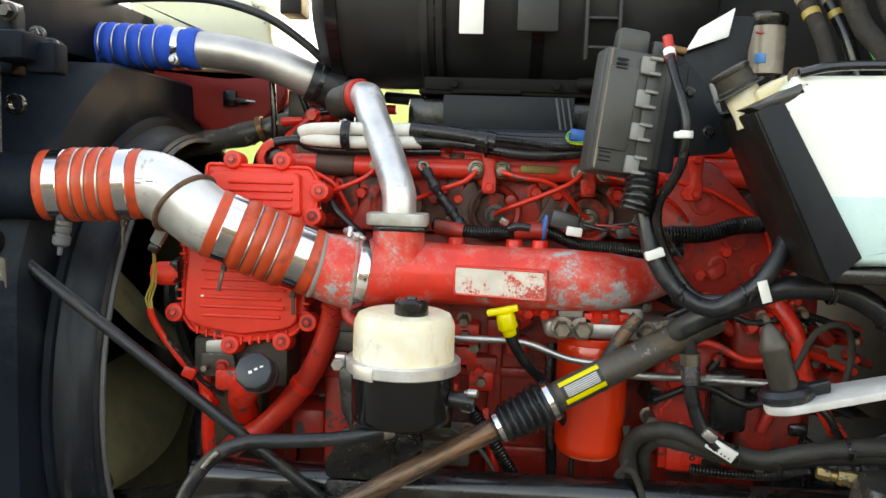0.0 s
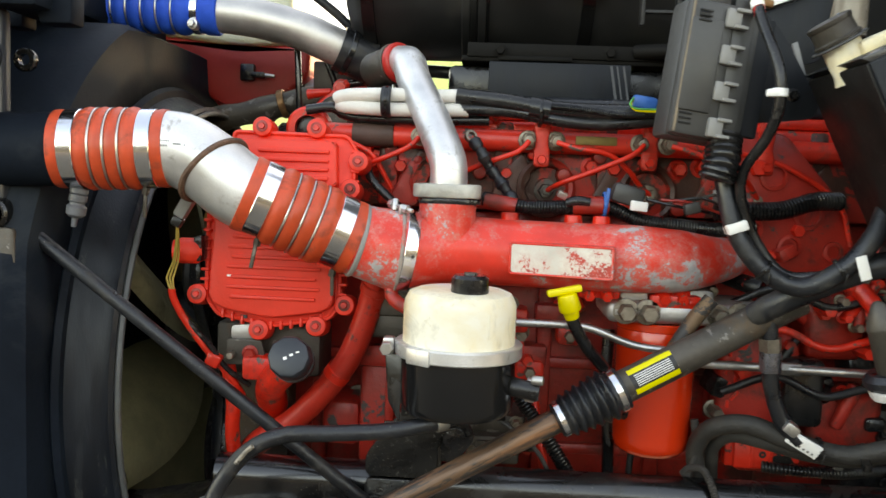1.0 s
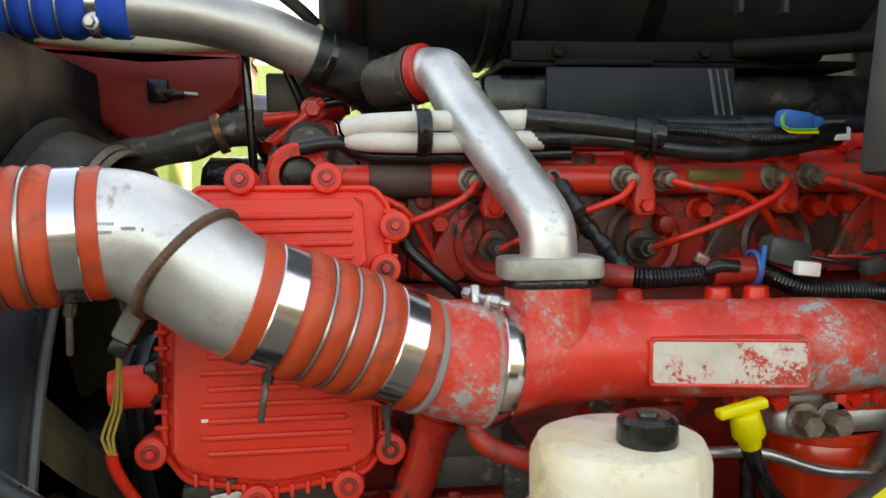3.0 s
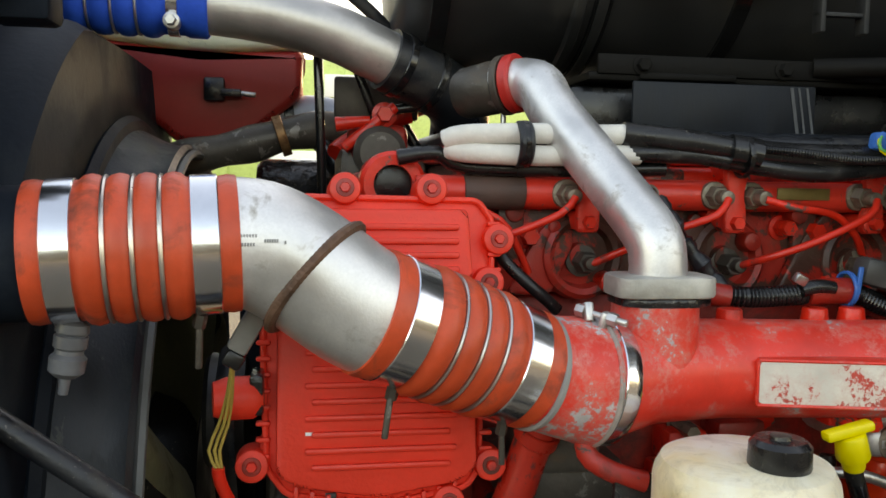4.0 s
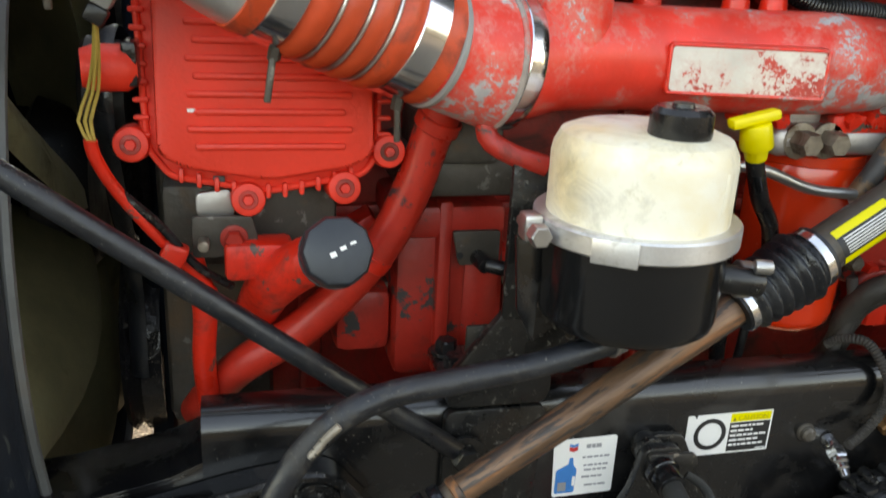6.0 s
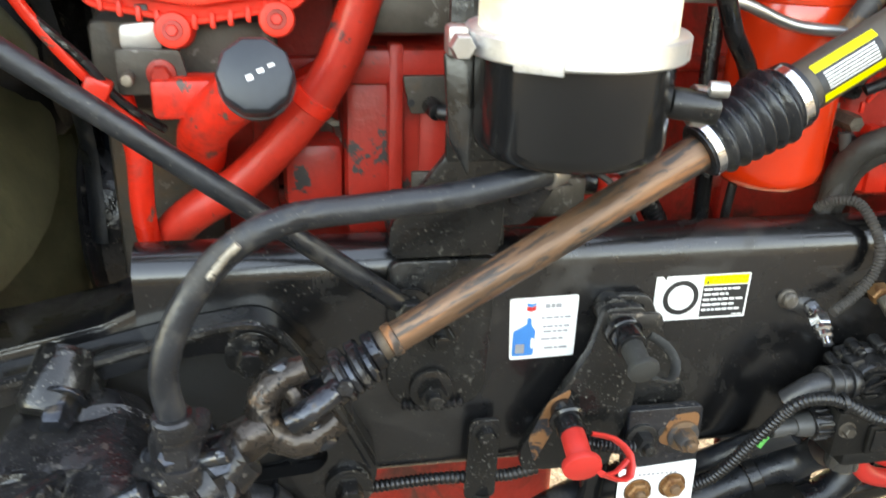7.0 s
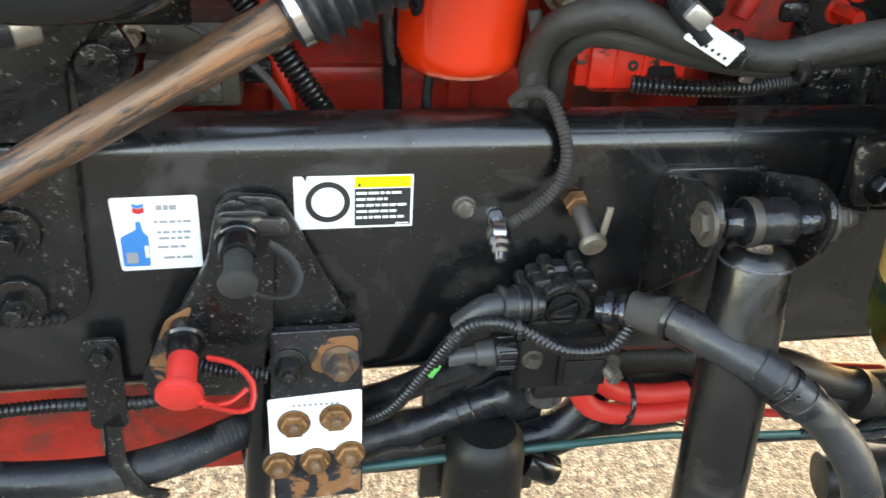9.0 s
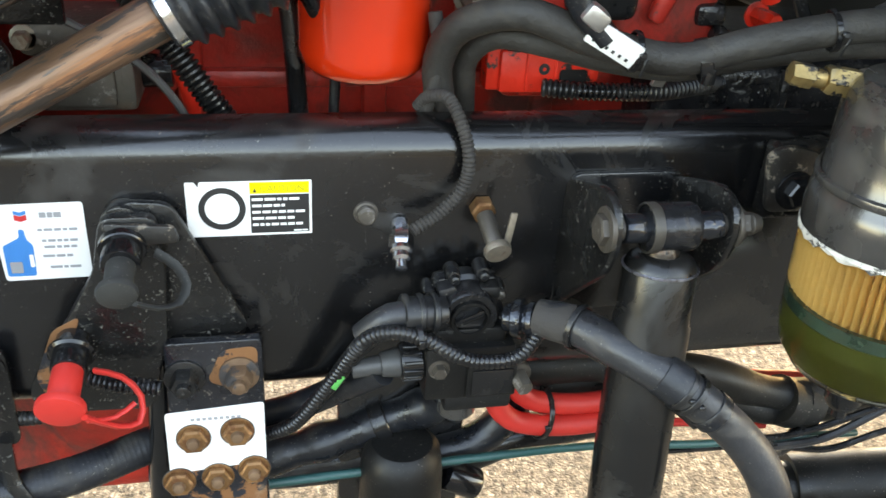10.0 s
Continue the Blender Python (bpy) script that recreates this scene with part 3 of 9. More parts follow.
# ---------------------------------------------------------------- the chassis
def frame_rail():
    """The pressed channel: web at y = 0, flanges turned inwards, rounded outside corners."""
    rail = thing("frame_rail", (0.3, 0.04, 0.755), "black painted steel truck frame rail with dusty web", "frame rail")
    top, bot, w, t, r = 1.010, 0.755, 0.088, 0.009, 0.028
    lip = 0.036
    outer = [(lip, top)] + [(r - r * math.sin(a), top - r + r * math.cos(a)) for a in [math.pi / 2 * i / 6 for i in range(7)]]
    outer += [(r - r * math.cos(a), bot + r - r * math.sin(a)) for a in [math.pi / 2 * i / 6 for i in range(7)]] + [(w, bot)]
    q = r - t
    inner = [(w, bot + t)] + [(t + q - q * math.sin(a), bot + t + q - q * math.cos(a)) for a in [math.pi / 2 * i / 6 for i in range(7)]]
    inner += [(t + q - q * math.cos(a), top - t - q + q * math.sin(a)) for a in [math.pi / 2 * i / 6 for i in range(7)]] + [(lip, top - t)]
    b = bmesh.new()
    xs = [-0.40, -0.1, 0.2, 0.5, 0.8, 1.1, 2.4]
    rows = [[b.verts.new((x, y, z)) for y, z in outer + inner] for x in xs]
    n = len(outer) + len(inner)
    for p, s in zip(rows, rows[1:]):
        for i in range(n):
            b.faces.new((p[i], p[(i + 1) % n], s[(i + 1) % n], s[i]))
    b.faces.new(rows[0])
    b.faces.new(rows[-1])
    part("channel", b, M_frame, rail, angle=50)
    # the front horn: the web sweeps down in front of the cut flange
    horn = [(-0.39, 0.757), (-0.39, 0.965), (-0.43, 0.945), (-0.52, 0.925), (-0.95, 0.88), (-0.95, 0.70)]
    part("front_horn", prism(horn, 0.012, facing(0.013), 0.003), M_frame, rail)
    part("horn_flange", prism([(-0.385, 0.968), (-0.43, 0.948), (-0.52, 0.928), (-0.95, 0.883), (-0.95, 0.874), (-0.52, 0.919), (-0.43, 0.939), (-0.385, 0.958)], 0.087, facing(0.089), 0.002), M_frame, rail)
    # Black disc on the solid web stands for the shade inside a hole.
    hole = rod((0.049, 0.0005, 0.945), (0.049, -0.0008, 0.945), 0.0075, segs=20, bevel=0)
    part("bolt_hole_disc", hole, M_ink, rail, "black disc for the shade in a bolt hole")
    b = lathe([(0, 0), (0.0105, 0), (0.0100, 0.002), (0.0085, 0.003), (0.0080, 0.008), (0.006, 0.010), (0, 0.0105)], axis((0.220, 0, 0.935), (0.220, -1, 0.935)), 24)
    part("rivet", b, M_tube, rail, "scraped round bolt head")
    return rail


frame_rail()


def far_rail():
    b = block((-0.5, 0.78, 0.755), (2.4, 0.86, 1.01), 0.01)
    return solo("far_frame_rail", b, M_frame, "black frame rail on the far side", "frame rail")


far_rail()


def mount_bracket():
    """The engine mount: a plate bolted to the web and a gusset that rises over the rail."""
    t = thing("engine_mount", (-0.14, -0.006, 0.84), "black chipped engine mount bracket bolted to the rail", "bracket")
    m = facing(-0.0)
    part("web_plate", prism(rounded([(-0.182, 1.0), (-0.083, 1.0), (-0.090, 0.862), (-0.105, 0.845), (-0.170, 0.848), (-0.184, 0.87)], 0.012), 0.011, m, 0.002), M_bracket, t)
    part("rail_saddle", block((-0.180, 0.001, 1.0115), (-0.085, 0.085, 1.022), 0.004), M_bracket, t)
    g = prism(rounded([(-0.182, 1.003), (-0.182, 1.034), (-0.166, 1.055), (-0.128, 1.104), (-0.112, 1.150), (-0.030, 1.150), (-0.045, 1.10), (-0.080, 1.062), (-0.083, 1.003)], 0.012), 0.011, facing(0.0), 0.002)
    part("gusset", g, M_bracket, t)
    part("gusset_edge", sweep([(-0.083, 0.004, 1.008), (-0.081, 0.004, 1.060), (-0.047, 0.004, 1.098), (-0.034, 0.004, 1.148)], 0.007, 8), M_bracket, t)
    for x, z in ((-0.137, 0.931), (-0.142, 0.869)):
        b = hexa((x, -0.011, z), (x, -0.030, z), 0.0135, 0.004)
        rod((x, -0.011, z), (x, -0.017, z), 0.021, segs=24, bm=b)
        rod((x, -0.028, z), (x, -0.040, z), 0.0075, segs=12, bm=b)
        part("bolt", b, M_bracket, t)
    part("weld_bead", sweep([(-0.170, -0.012, 0.852), (-0.140, -0.013, 0.849), (-0.110, -0.012, 0.851)], 0.004, 8, ripple=0.25, pitch=0.006), M_greasy, t)
    return t


mount_bracket()


# ---------------------------------------------------------------- labels on the web
def bars(parent, x0, x1, z, h, y, material, rnd, gap=0.0018):
    """Writing too small to read, as plain bars."""
    x = x0
    while x < x1 - 0.002:
        w = min(rnd.uniform(0.003, 0.009), x1 - x)
        part("text_bar", block((x, y - 0.0003, z), (x + w, y, z + h), 0), material, parent)
        x += w + gap

def words(parent, text, x, z, size, y, material, name="lettering"):
    """Letters in the built-in font, as a thin mesh."""
    cu = bpy.data.curves.new(name, "FONT")
    cu.body, cu.size, cu.extrude = text, size, 0.0001
    ob = new("tmp_text", cu)
    me = bpy.data.meshes.new_from_object(ob)
    bpy.data.objects.remove(ob)
    bpy.data.curves.remove(cu)
    me.transform(Matrix.Translation(Vector((x, y, z)) - origin_of(parent)) @ pose(0, 0, 0, 90, 0, 0))
    me.materials.append(material)
    out = new(name, me)
    out.parent = parent
    return out


def caution_label():
    rnd = random.Random(2)
    t = thing("caution_label", (0.127, -0.0005, 0.918), "white caution sticker with black ring and yellow strip", "label")
    x0, x1, z0, z1, y = 0.077, 0.1755, 0.9185, 0.9665, -0.0006
    sheet = rounded([(x0, z0), (x1, z0), (x1, z1), (x0 + 0.011, z1), (x0 + 0.010, z1 - 0.005), (x0 + 0.007, z1), (x0, z1)], 0.001, 2)
    part("sheet", prism(sheet, 0.0005, facing(-0.0002), 0), M_label, t)
    part("ring_mark", ring((0.1045, y, 0.943), (0.1045, y - 0.0004, 0.943), 0.0135, 0.0185, 40, 0), M_ink, t, "printed black ring")
    part("yellow_strip", block((0.1265, y - 0.0004, 0.9555), (0.1735, y, 0.9655), 0), M_lblyel, t)
    part("text_panel", block((0.1265, y - 0.0004, 0.9205), (0.1735, y, 0.9545), 0), M_ink, t)
    words(t, "CAUTION", 0.1345, 0.9575, 0.0078, y - 0.0009, M_fadedink)
    part("warning_sign", prism([(0.1290, 0.9570), (0.1320, 0.9570), (0.1305, 0.9605)], 0.0004, facing(y - 0.0005), 0), M_ink, t)
    for i, x1 in enumerate((0.166, 0.154, 0.170, 0.163, 0.168)):
        bars(t, 0.1280, x1, 0.9495 - i * 0.0056, 0.0022, y - 0.0005, M_label, rnd, 0.0013)
    bars(t, 0.161, 0.172, 0.9215, 0.0012, y - 0.0005, M_label, rnd, 0.0006)
    return t


def oil_label():
    rnd = random.Random(7)
    t = thing("oil_label", (-0.034, -0.0005, 0.886), "white oil service sticker with a blue jug on it", "label")
    y = -0.0006
    part("sheet", prism(rounded([(-0.064, 0.886), (0.0005, 0.887), (0.0005, 0.953), (-0.067, 0.952)], 0.003, 3), 0.0005, facing(-0.0002), 0), M_label, t)
    jug = rounded([(-0.062, 0.890), (-0.041, 0.890), (-0.040, 0.917), (-0.044, 0.922), (-0.045, 0.931), (-0.049, 0.931), (-0.049, 0.924), (-0.062, 0.917)], 0.002, 3)
    part("jug_mark", prism(jug, 0.0004, facing(y), 0), M_lblblue, t, "printed blue oil jug")
    part("jug_patch", prism(rounded([(-0.044, 0.898), (-0.041, 0.898), (-0.041, 0.909), (-0.044, 0.909)], 0.001), 0.0003, facing(y - 0.0005), 0), M_label, t)
    part("jug_patch", prism(rounded([(-0.059, 0.893), (-0.050, 0.893), (-0.050, 0.903), (-0.059, 0.903)], 0.001), 0.0003, facing(y - 0.0005), 0), M_inkgrey, t)
    part("badge_top", prism([(-0.050, 0.944), (-0.0455, 0.9425), (-0.041, 0.944), (-0.041, 0.947), (-0.0455, 0.9455), (-0.050, 0.947)], 0.0004, facing(y), 0), M_lblblue, t)
    part("badge_bottom", prism([(-0.050, 0.939), (-0.0455, 0.9375), (-0.041, 0.939), (-0.041, 0.9435), (-0.0455, 0.942), (-0.050, 0.9435)], 0.0004, facing(y), 0), M_lblred, t)
    bars(t, -0.032, -0.016, 0.9405, 0.0045, y, M_inkgrey, rnd, 0.0008)
    for z, a, c in ((0.929, -0.035, -0.003), (0.9195, -0.033, -0.006), (0.914, -0.032, -0.008), (0.906, -0.034, -0.012), (0.896, -0.030, -0.006)):
        bars(t, a, c, z, 0.0022, y, M_inkgrey, rnd, 0.0012)
    return t


caution_label()
oil_label()


# ---------------------------------------------------------------- on the rail: test port, bolt block, valve, shock
def brake_loop():
    t = thing("test_port_bracket", (0.03, -0.01, 0.775), "black triangular bracket with capped test ports", "bracket")
    part("plate", prism(rounded([(0.016, 0.952), (0.056, 0.952), (0.060, 0.905), (0.056, 0.84), (0.038, 0.772), (-0.052, 0.775), (-0.056, 0.80), (0.006, 0.905)], 0.010), 0.012, facing(-0.018), 0.002), M_bracket, t)
    part("wing_plate", prism(rounded([(0.030, 0.958), (0.066, 0.955), (0.122, 0.838), (0.05, 0.80)], 0.010), 0.008, facing(-0.006), 0.002), M_bracket, t)
    part("ear_strip", prism(rounded([(0.018, 0.950), (0.070, 0.946), (0.074, 0.932), (0.022, 0.930)], 0.005), 0.006, facing(-0.030), 0.0015), M_eardust, t)
    part("rust_stain", prism(rounded([(-0.048, 0.812), (-0.030, 0.856), (-0.008, 0.868), (-0.020, 0.83), (-0.040, 0.785)], 0.006), 0.0012, facing(-0.0298), 0.0003, 1), M_rustfilm, t, "rust bloom round the lower port")
    part("standoff", rod((0.03, 0, 0.94), (0.03, -0.02, 0.94), 0.016), M_bracket, t)
    part("standoff", rod((-0.03, 0, 0.80), (-0.03, -0.02, 0.80), 0.012), M_bracket, t)
    # upper port with its black cap and strap
    port = rod((0.032, -0.028, 0.934), (0.033, -0.060, 0.927), 0.0145)
    ring((0.032, -0.036, 0.932), (0.0325, -0.043, 0.9305), 0.014, 0.0175, 28, 0.001, port)
    part("port", port, M_black, t)
    cap = rod((0.033, -0.058, 0.927), (0.033, -0.086, 0.920), 0.0108, 0.0102)
    lathe([(0, 0), (0.0138, 0), (0.0148, 0.0025), (0.0140, 0.006), (0.010, 0.0075), (0, 0.0075)], axis((0.033, -0.084, 0.9215), (0.0335, -0.098, 0.917)), 28, cap)
    c = part("port_cap", cap, M_dustcap, t, "dusty black rubber port cap")
    part("strap", sweep([(0.044, -0.088, 0.912), (0.058, -0.080, 0.902), (0.072, -0.070, 0.899), (0.078, -0.058, 0.908), (0.070, -0.050, 0.921), (0.056, -0.044, 0.929)], 0.0052, 10, flat=0.4), M_dustcap, c)
    # lower port with the red cap
    port = rod((-0.015, -0.028, 0.846), (-0.015, -0.062, 0.838), 0.0135)
    ring((-0.015, -0.040, 0.843), (-0.015, -0.046, 0.8415), 0.013, 0.0180, 28, 0.002, port)
    part("port", port, M_black, t)
    cap = rod((-0.015, -0.058, 0.839), (-0.016, -0.092, 0.828), 0.0118, 0.0118)
    lathe([(0, 0), (0.0178, 0), (0.0186, 0.003), (0.0178, 0.007), (0.013, 0.0085), (0, 0.0085)], axis((-0.016, -0.090, 0.8285), (-0.017, -0.106, 0.8235)), 28, cap)
    c = part("port_cap", cap, M_redplastic, t, "bright red rubber port cap")
    part("strap", sweep([(0.0, -0.098, 0.822), (0.020, -0.09, 0.805), (0.036, -0.085, 0.803), (0.038, -0.075, 0.820), (0.024, -0.066, 0.833), (0.004, -0.060, 0.836)], 0.006, 10, flat=0.4), M_redplastic, c)
    part("strap", sweep([(0.002, -0.098, 0.818), (0.020, -0.088, 0.812), (0.034, -0.08, 0.818)], 0.0032, 10, flat=0.6), M_redplastic, c)
    spring = sweep([(-0.005, -0.05, 0.822), (0.012, -0.052, 0.818), (0.03, -0.054, 0.815), (0.05, -0.056, 0.812)], 0.0065, 12, ripple=0.14, pitch=0.004)
    part("fitting", spring, M_greasy, t)
    return t


M_gloss = surface("glossy_blue_black_plate", (0.016, 0.017, 0.020), 0.16, 0.25, vary=0.4, scale=30, bump=0.35, grain=90, dirt=0.2, dirt_colour=(0.05, 0.04, 0.032), chips=0.06, chip_colour=(0.14, 0.12, 0.10), chip_scale=120, specks=0.5)


def bolt_block():
    """The cross-member clip plate with its white tag and five rusty hex heads."""
    t = thing("bolted_plate", (0.09, -0.02, 0.66), "black plate with a white tag and rusted hex bolts", "plate")
    lean = Matrix.Translation((0.0895, -0.026, 0.755)) @ pose(0, 0, 0, -3, 0, 0) @ Matrix.Translation((-0.0895, 0, -0.755))
    part("plate", prism(rounded([(0.052, 0.838), (0.131, 0.838), (0.131, 0.655), (0.049, 0.655)], 0.006), 0.012, lean @ facing(0), 0.002), M_gloss, t)
    # Flat black disc paints the dark inside of an empty hole.
    part("plate_hole_disc", rod(lean @ Vector((0.090, -0.0118, 0.812)), lean @ Vector((0.090, -0.0128, 0.812)), 0.0055, segs=18, bevel=0), M_ink, t, "black disc for the shade in a hole")
    part("rust_patch", prism(rounded([(0.084, 0.800), (0.098, 0.830), (0.127, 0.832), (0.126, 0.795), (0.108, 0.790)], 0.008), 0.0006, lean @ facing(-0.0122), 0.0002, 1), M_rustfilm, t, "rust bloom round the upper bolt")
    tag = rounded([(0.0475, 0.771), (0.1300, 0.776), (0.1300, 0.713), (0.0475, 0.7075)], 0.003, 3)
    part("tag", prism(tag, 0.0012, lean @ facing(-0.0125), 0.0003, 1), M_label, t, "clean white tag round two bolts")
    for i in range(9):
        part("text_bar", box((0.0032, 0.0003, 0.0028), lean @ Matrix.Translation((0.070 + i * 0.0048, -0.0138, 0.7632)), 0), M_inkgrey, t)
    head = [(0, 0), (0.0125, 0), (0.0125, 0.006), (0.0108, 0.0075), (0.006, 0.0075), (0.0055, 0.0085), (0.0052, 0.012), (0.003, 0.0135), (0, 0.0135)]
    for x, z in ((0.0695, 0.744), (0.1065, 0.7475), (0.0545, 0.699), (0.0875, 0.7005), (0.1190, 0.7055)):
        p = lean @ Vector((x, -0.0135, z))
        q = lean @ Vector((x, -0.05, z))
        b = lathe(head[:4] + [(0.006, 0.0075), (0, 0.0075)], axis(p, q), 6)
        ring(p, p.lerp(q, 0.03), 0.011, 0.0142, 24, 0.0004, b)
        nb = part("hex_bolt", b, M_rustbolt, t, "rusty yellow hex bolt")
        part("bolt_end", rod(p.lerp(q, 0.1), p.lerp(q, 0.33), 0.0062, 0.0052, segs=14, bevel=0.002), M_rust, nb)
        part("washer", ring(p.lerp(q, -0.01), p.lerp(q, 0.022), 0.010, 0.0148, 24, 0.0004), M_ink, nb)
    for x in (0.067, 0.111):
        p, q = lean @ Vector((x, -0.0125, 0.806)), lean @ Vector((x, -0.03, 0.806))
        b = hexa(p, q, 0.0115, 0.003)
        rod(p, p.lerp(q, 1.4), 0.006, segs=12, bm=b)
        part("nut_rust", ring(p.lerp(q, 0.0), p.lerp(q, 0.03), 0.009, 0.0165, 24, 0.0002), M_rustfilm if x > 0.1 else M_bracket, t)
        part("dark_nut", b, M_rust if x > 0.1 else M_bracket, t)
    part("rusted_foot", prism(rounded([(0.0515, 0.712), (0.1290, 0.716), (0.1290, 0.657), (0.0515, 0.657)], 0.004), 0.0008, lean @ facing(-0.0122), 0.0002, 1), M_rustfilm, t, "rust-bloomed lower end of the plate")
    part("stand_pipe", rod((0.045, 0.005, 0.80), (0.030, 0.005, 0.60), 0.013), M_black, t)
    return t


def hanger():
    t = thing("hose_hanger", (-0.09, -0.02, 0.69), "thin black hanger strap bolted to the rail", "bracket")
    part("strap", prism(rounded([(-0.103, 0.83), (-0.072, 0.83), (-0.074, 0.735), (-0.106, 0.735)], 0.008), 0.005, facing(-0.012), 0.001), M_bracket, t)
    part("hook", sweep([(-0.09, -0.0145, 0.74), (-0.09, -0.018, 0.715), (-0.085, -0.025, 0.695), (-0.07, -0.03, 0.672), (-0.055, -0.02, 0.655)], 0.012, 10, flat=0.45), M_bracket, t)
    part("bolt", hexa((-0.0875, -0.016, 0.815), (-0.0875, -0.028, 0.815), 0.010, 0.003), M_bracket, t)
    return t


def air_valve():
    """A round diaphragm cover over a square ported body, with push fittings either side."""
    t = thing("air_valve", (0.31, -0.03, 0.75), "black moulded air valve with bolted round cover", "valve")
    c = axis((0.304, -0.012, 0.858), (0.304, -0.10, 0.854))
    part("cover", lathe([(0, 0), (0.029, 0), (0.030, 0.003), (0.030, 0.014), (0.0265, 0.017), (0.0255, 0.034), (0.0235, 0.037), (0.018, 0.037), (0.0175, 0.034), (0, 0.034)], c, 30), M_loom, t)
    part("cover_flange", prism(rounded([(-0.029, -0.027), (0.029, -0.027), (0.029, 0.027), (-0.029, 0.027)], 0.009), 0.016, c, 0.003), M_loom, t)
    part("cover_rim", lathe([(0.0145, 0.033), (0.0170, 0.033), (0.0170, 0.040), (0.0145, 0.040)], c, 26, closed=True), M_plastic, t)
    part("cover_bar", box((0.026, 0.006, 0.006), c @ Matrix.Translation((0, 0.0, 0.036)) @ pose(0, 0, 0, 0, 0, 205), 0.001), M_loom, t)
    part("cover_saddle", box((0.040, 0.020, 0.026), c @ Matrix.Translation((0, -0.016, 0.022)), 0.005), M_loom, t)
    for i in range(8):
        a = math.tau * (i + 0.5) / 8
        q = 0.0345 if i % 2 else 0.0315
        lug = c @ Vector((q * math.cos(a), q * math.sin(a), 0.0))
        end = c @ Vector((q * math.cos(a), q * math.sin(a), 0.019))
        g = part("cover_lug", rod(lug, end, 0.0070, 0.0062, 14, 0.002), M_loom, t)
        part("screw", lathe([(0, 0), (0.0044, 0), (0.0042, 0.005), (0.0025, 0.006), (0.0025, 0.004), (0, 0.004)], axis(end, c @ Vector((q * math.cos(a), q * math.sin(a), 0.06))), 12), M_tube if i % 3 == 0 else M_loom, g)
    for i, (x, z, w, h) in enumerate(((0.285, 0.878, 0.016, 0.010), (0.322, 0.876, 0.018, 0.012), (0.276, 0.842, 0.014, 0.016), (0.334, 0.838, 0.016, 0.014), (0.300, 0.838, 0.030, 0.008))):
        part("moulded_web", box((w, 0.034, h), Matrix.Translation((x, -0.026, z)) @ pose(0, 0, 0, 0, 12 * (i % 3 - 1), 0), 0.003), M_plastic if i % 2 else M_loom, t)
    b = block((0.266, -0.058, 0.778), (0.346, 0.0, 0.832), 0.004)
    block((0.272, -0.050, 0.826), (0.338, -0.004, 0.846), 0.004, bm=b)
    part("body", b, M_plastic, t)
    part("embossed_frame", block((0.302, -0.063, 0.782), (0.347, -0.0575, 0.816), 0.002), M_plastic, t)
    part("embossed_panel", block((0.306, -0.0655, 0.786), (0.343, -0.0625, 0.812), 0.002), M_loom, t)
    part("base_step", block((0.285, -0.055, 0.762), (0.347, -0.01, 0.780), 0.004), M_plastic, t)
    part("side_screw", hexa((0.278, -0.057, 0.812), (0.278, -0.066, 0.812), 0.0065, 0.002), M_tube, t)
    b = hexa((0.349, -0.05, 0.800), (0.352, -0.074, 0.796), 0.0085, 0.003)
    rod((0.349, -0.045, 0.80), (0.350, -0.058, 0.799), 0.0125, bm=b)
    part("corner_bolt", b, M_tube, t, "pale dusty bolt")
    part("silencer", lathe([(0, 0), (0.015, 0), (0.0155, 0.014), (0.0175, 0.016), (0.0175, 0.030), (0.014, 0.034), (0, 0.034)], axis((0.300, -0.035, 0.780), (0.302, -0.035, 0.74)), 20), M_smoke, t, "grey silencer cup underneath")
    # inlet on the near end: collar, grey bent neck and its rings
    b = rod((0.282, -0.045, 0.861), (0.245, -0.05, 0.864), 0.0155)
    for k in (0.274, 0.262, 0.250):
        ring((k, -0.047, 0.862), (k - 0.005, -0.0475, 0.8625), 0.014, 0.018, 24, 0.001, b)
    part("inlet_fitting", b, M_loom, t)
    part("inlet_neck", sweep([(0.248, -0.049, 0.864), (0.236, -0.049, 0.863), (0.224, -0.046, 0.853), (0.214, -0.042, 0.841)], 0.0115, 14), M_dusthose, t, "smooth grey bent neck")
    b = rod((0.336, -0.045, 0.853), (0.372, -0.068, 0.859), 0.0125)
    ring((0.343, -0.0495, 0.8542), (0.350, -0.054, 0.8554), 0.011, 0.0175, 22, 0.001, b)
    ring((0.354, -0.0565, 0.856), (0.359, -0.0597, 0.857), 0.011, 0.0160, 22, 0.001, b)
    part("outlet_fitting", b, M_wetsteel, t)
    # lower union with a knurled nut
    part("lower_fitting", rod((0.268, -0.04, 0.812), (0.205, -0.04, 0.806), 0.0085), M_greyplastic, t)
    nut = part("knurled_nut", rod((0.266, -0.04, 0.812), (0.247, -0.04, 0.810), 0.0165, segs=24), M_loom, t)
    for i in range(14):
        a = math.tau * i / 14
        part("knurl", box((0.017, 0.003, 0.003), Matrix.Translation((0.2565, -0.04 + 0.0168 * math.cos(a), 0.811 + 0.0168 * math.sin(a))) @ pose(0, 0, 0, math.degrees(a), 0, 0), 0.0008, 1), M_loom, nut)
    part("lower_collar", rod((0.247, -0.04, 0.810), (0.230, -0.04, 0.8085), 0.0135, 0.011), M_greyplastic, t)
    return t


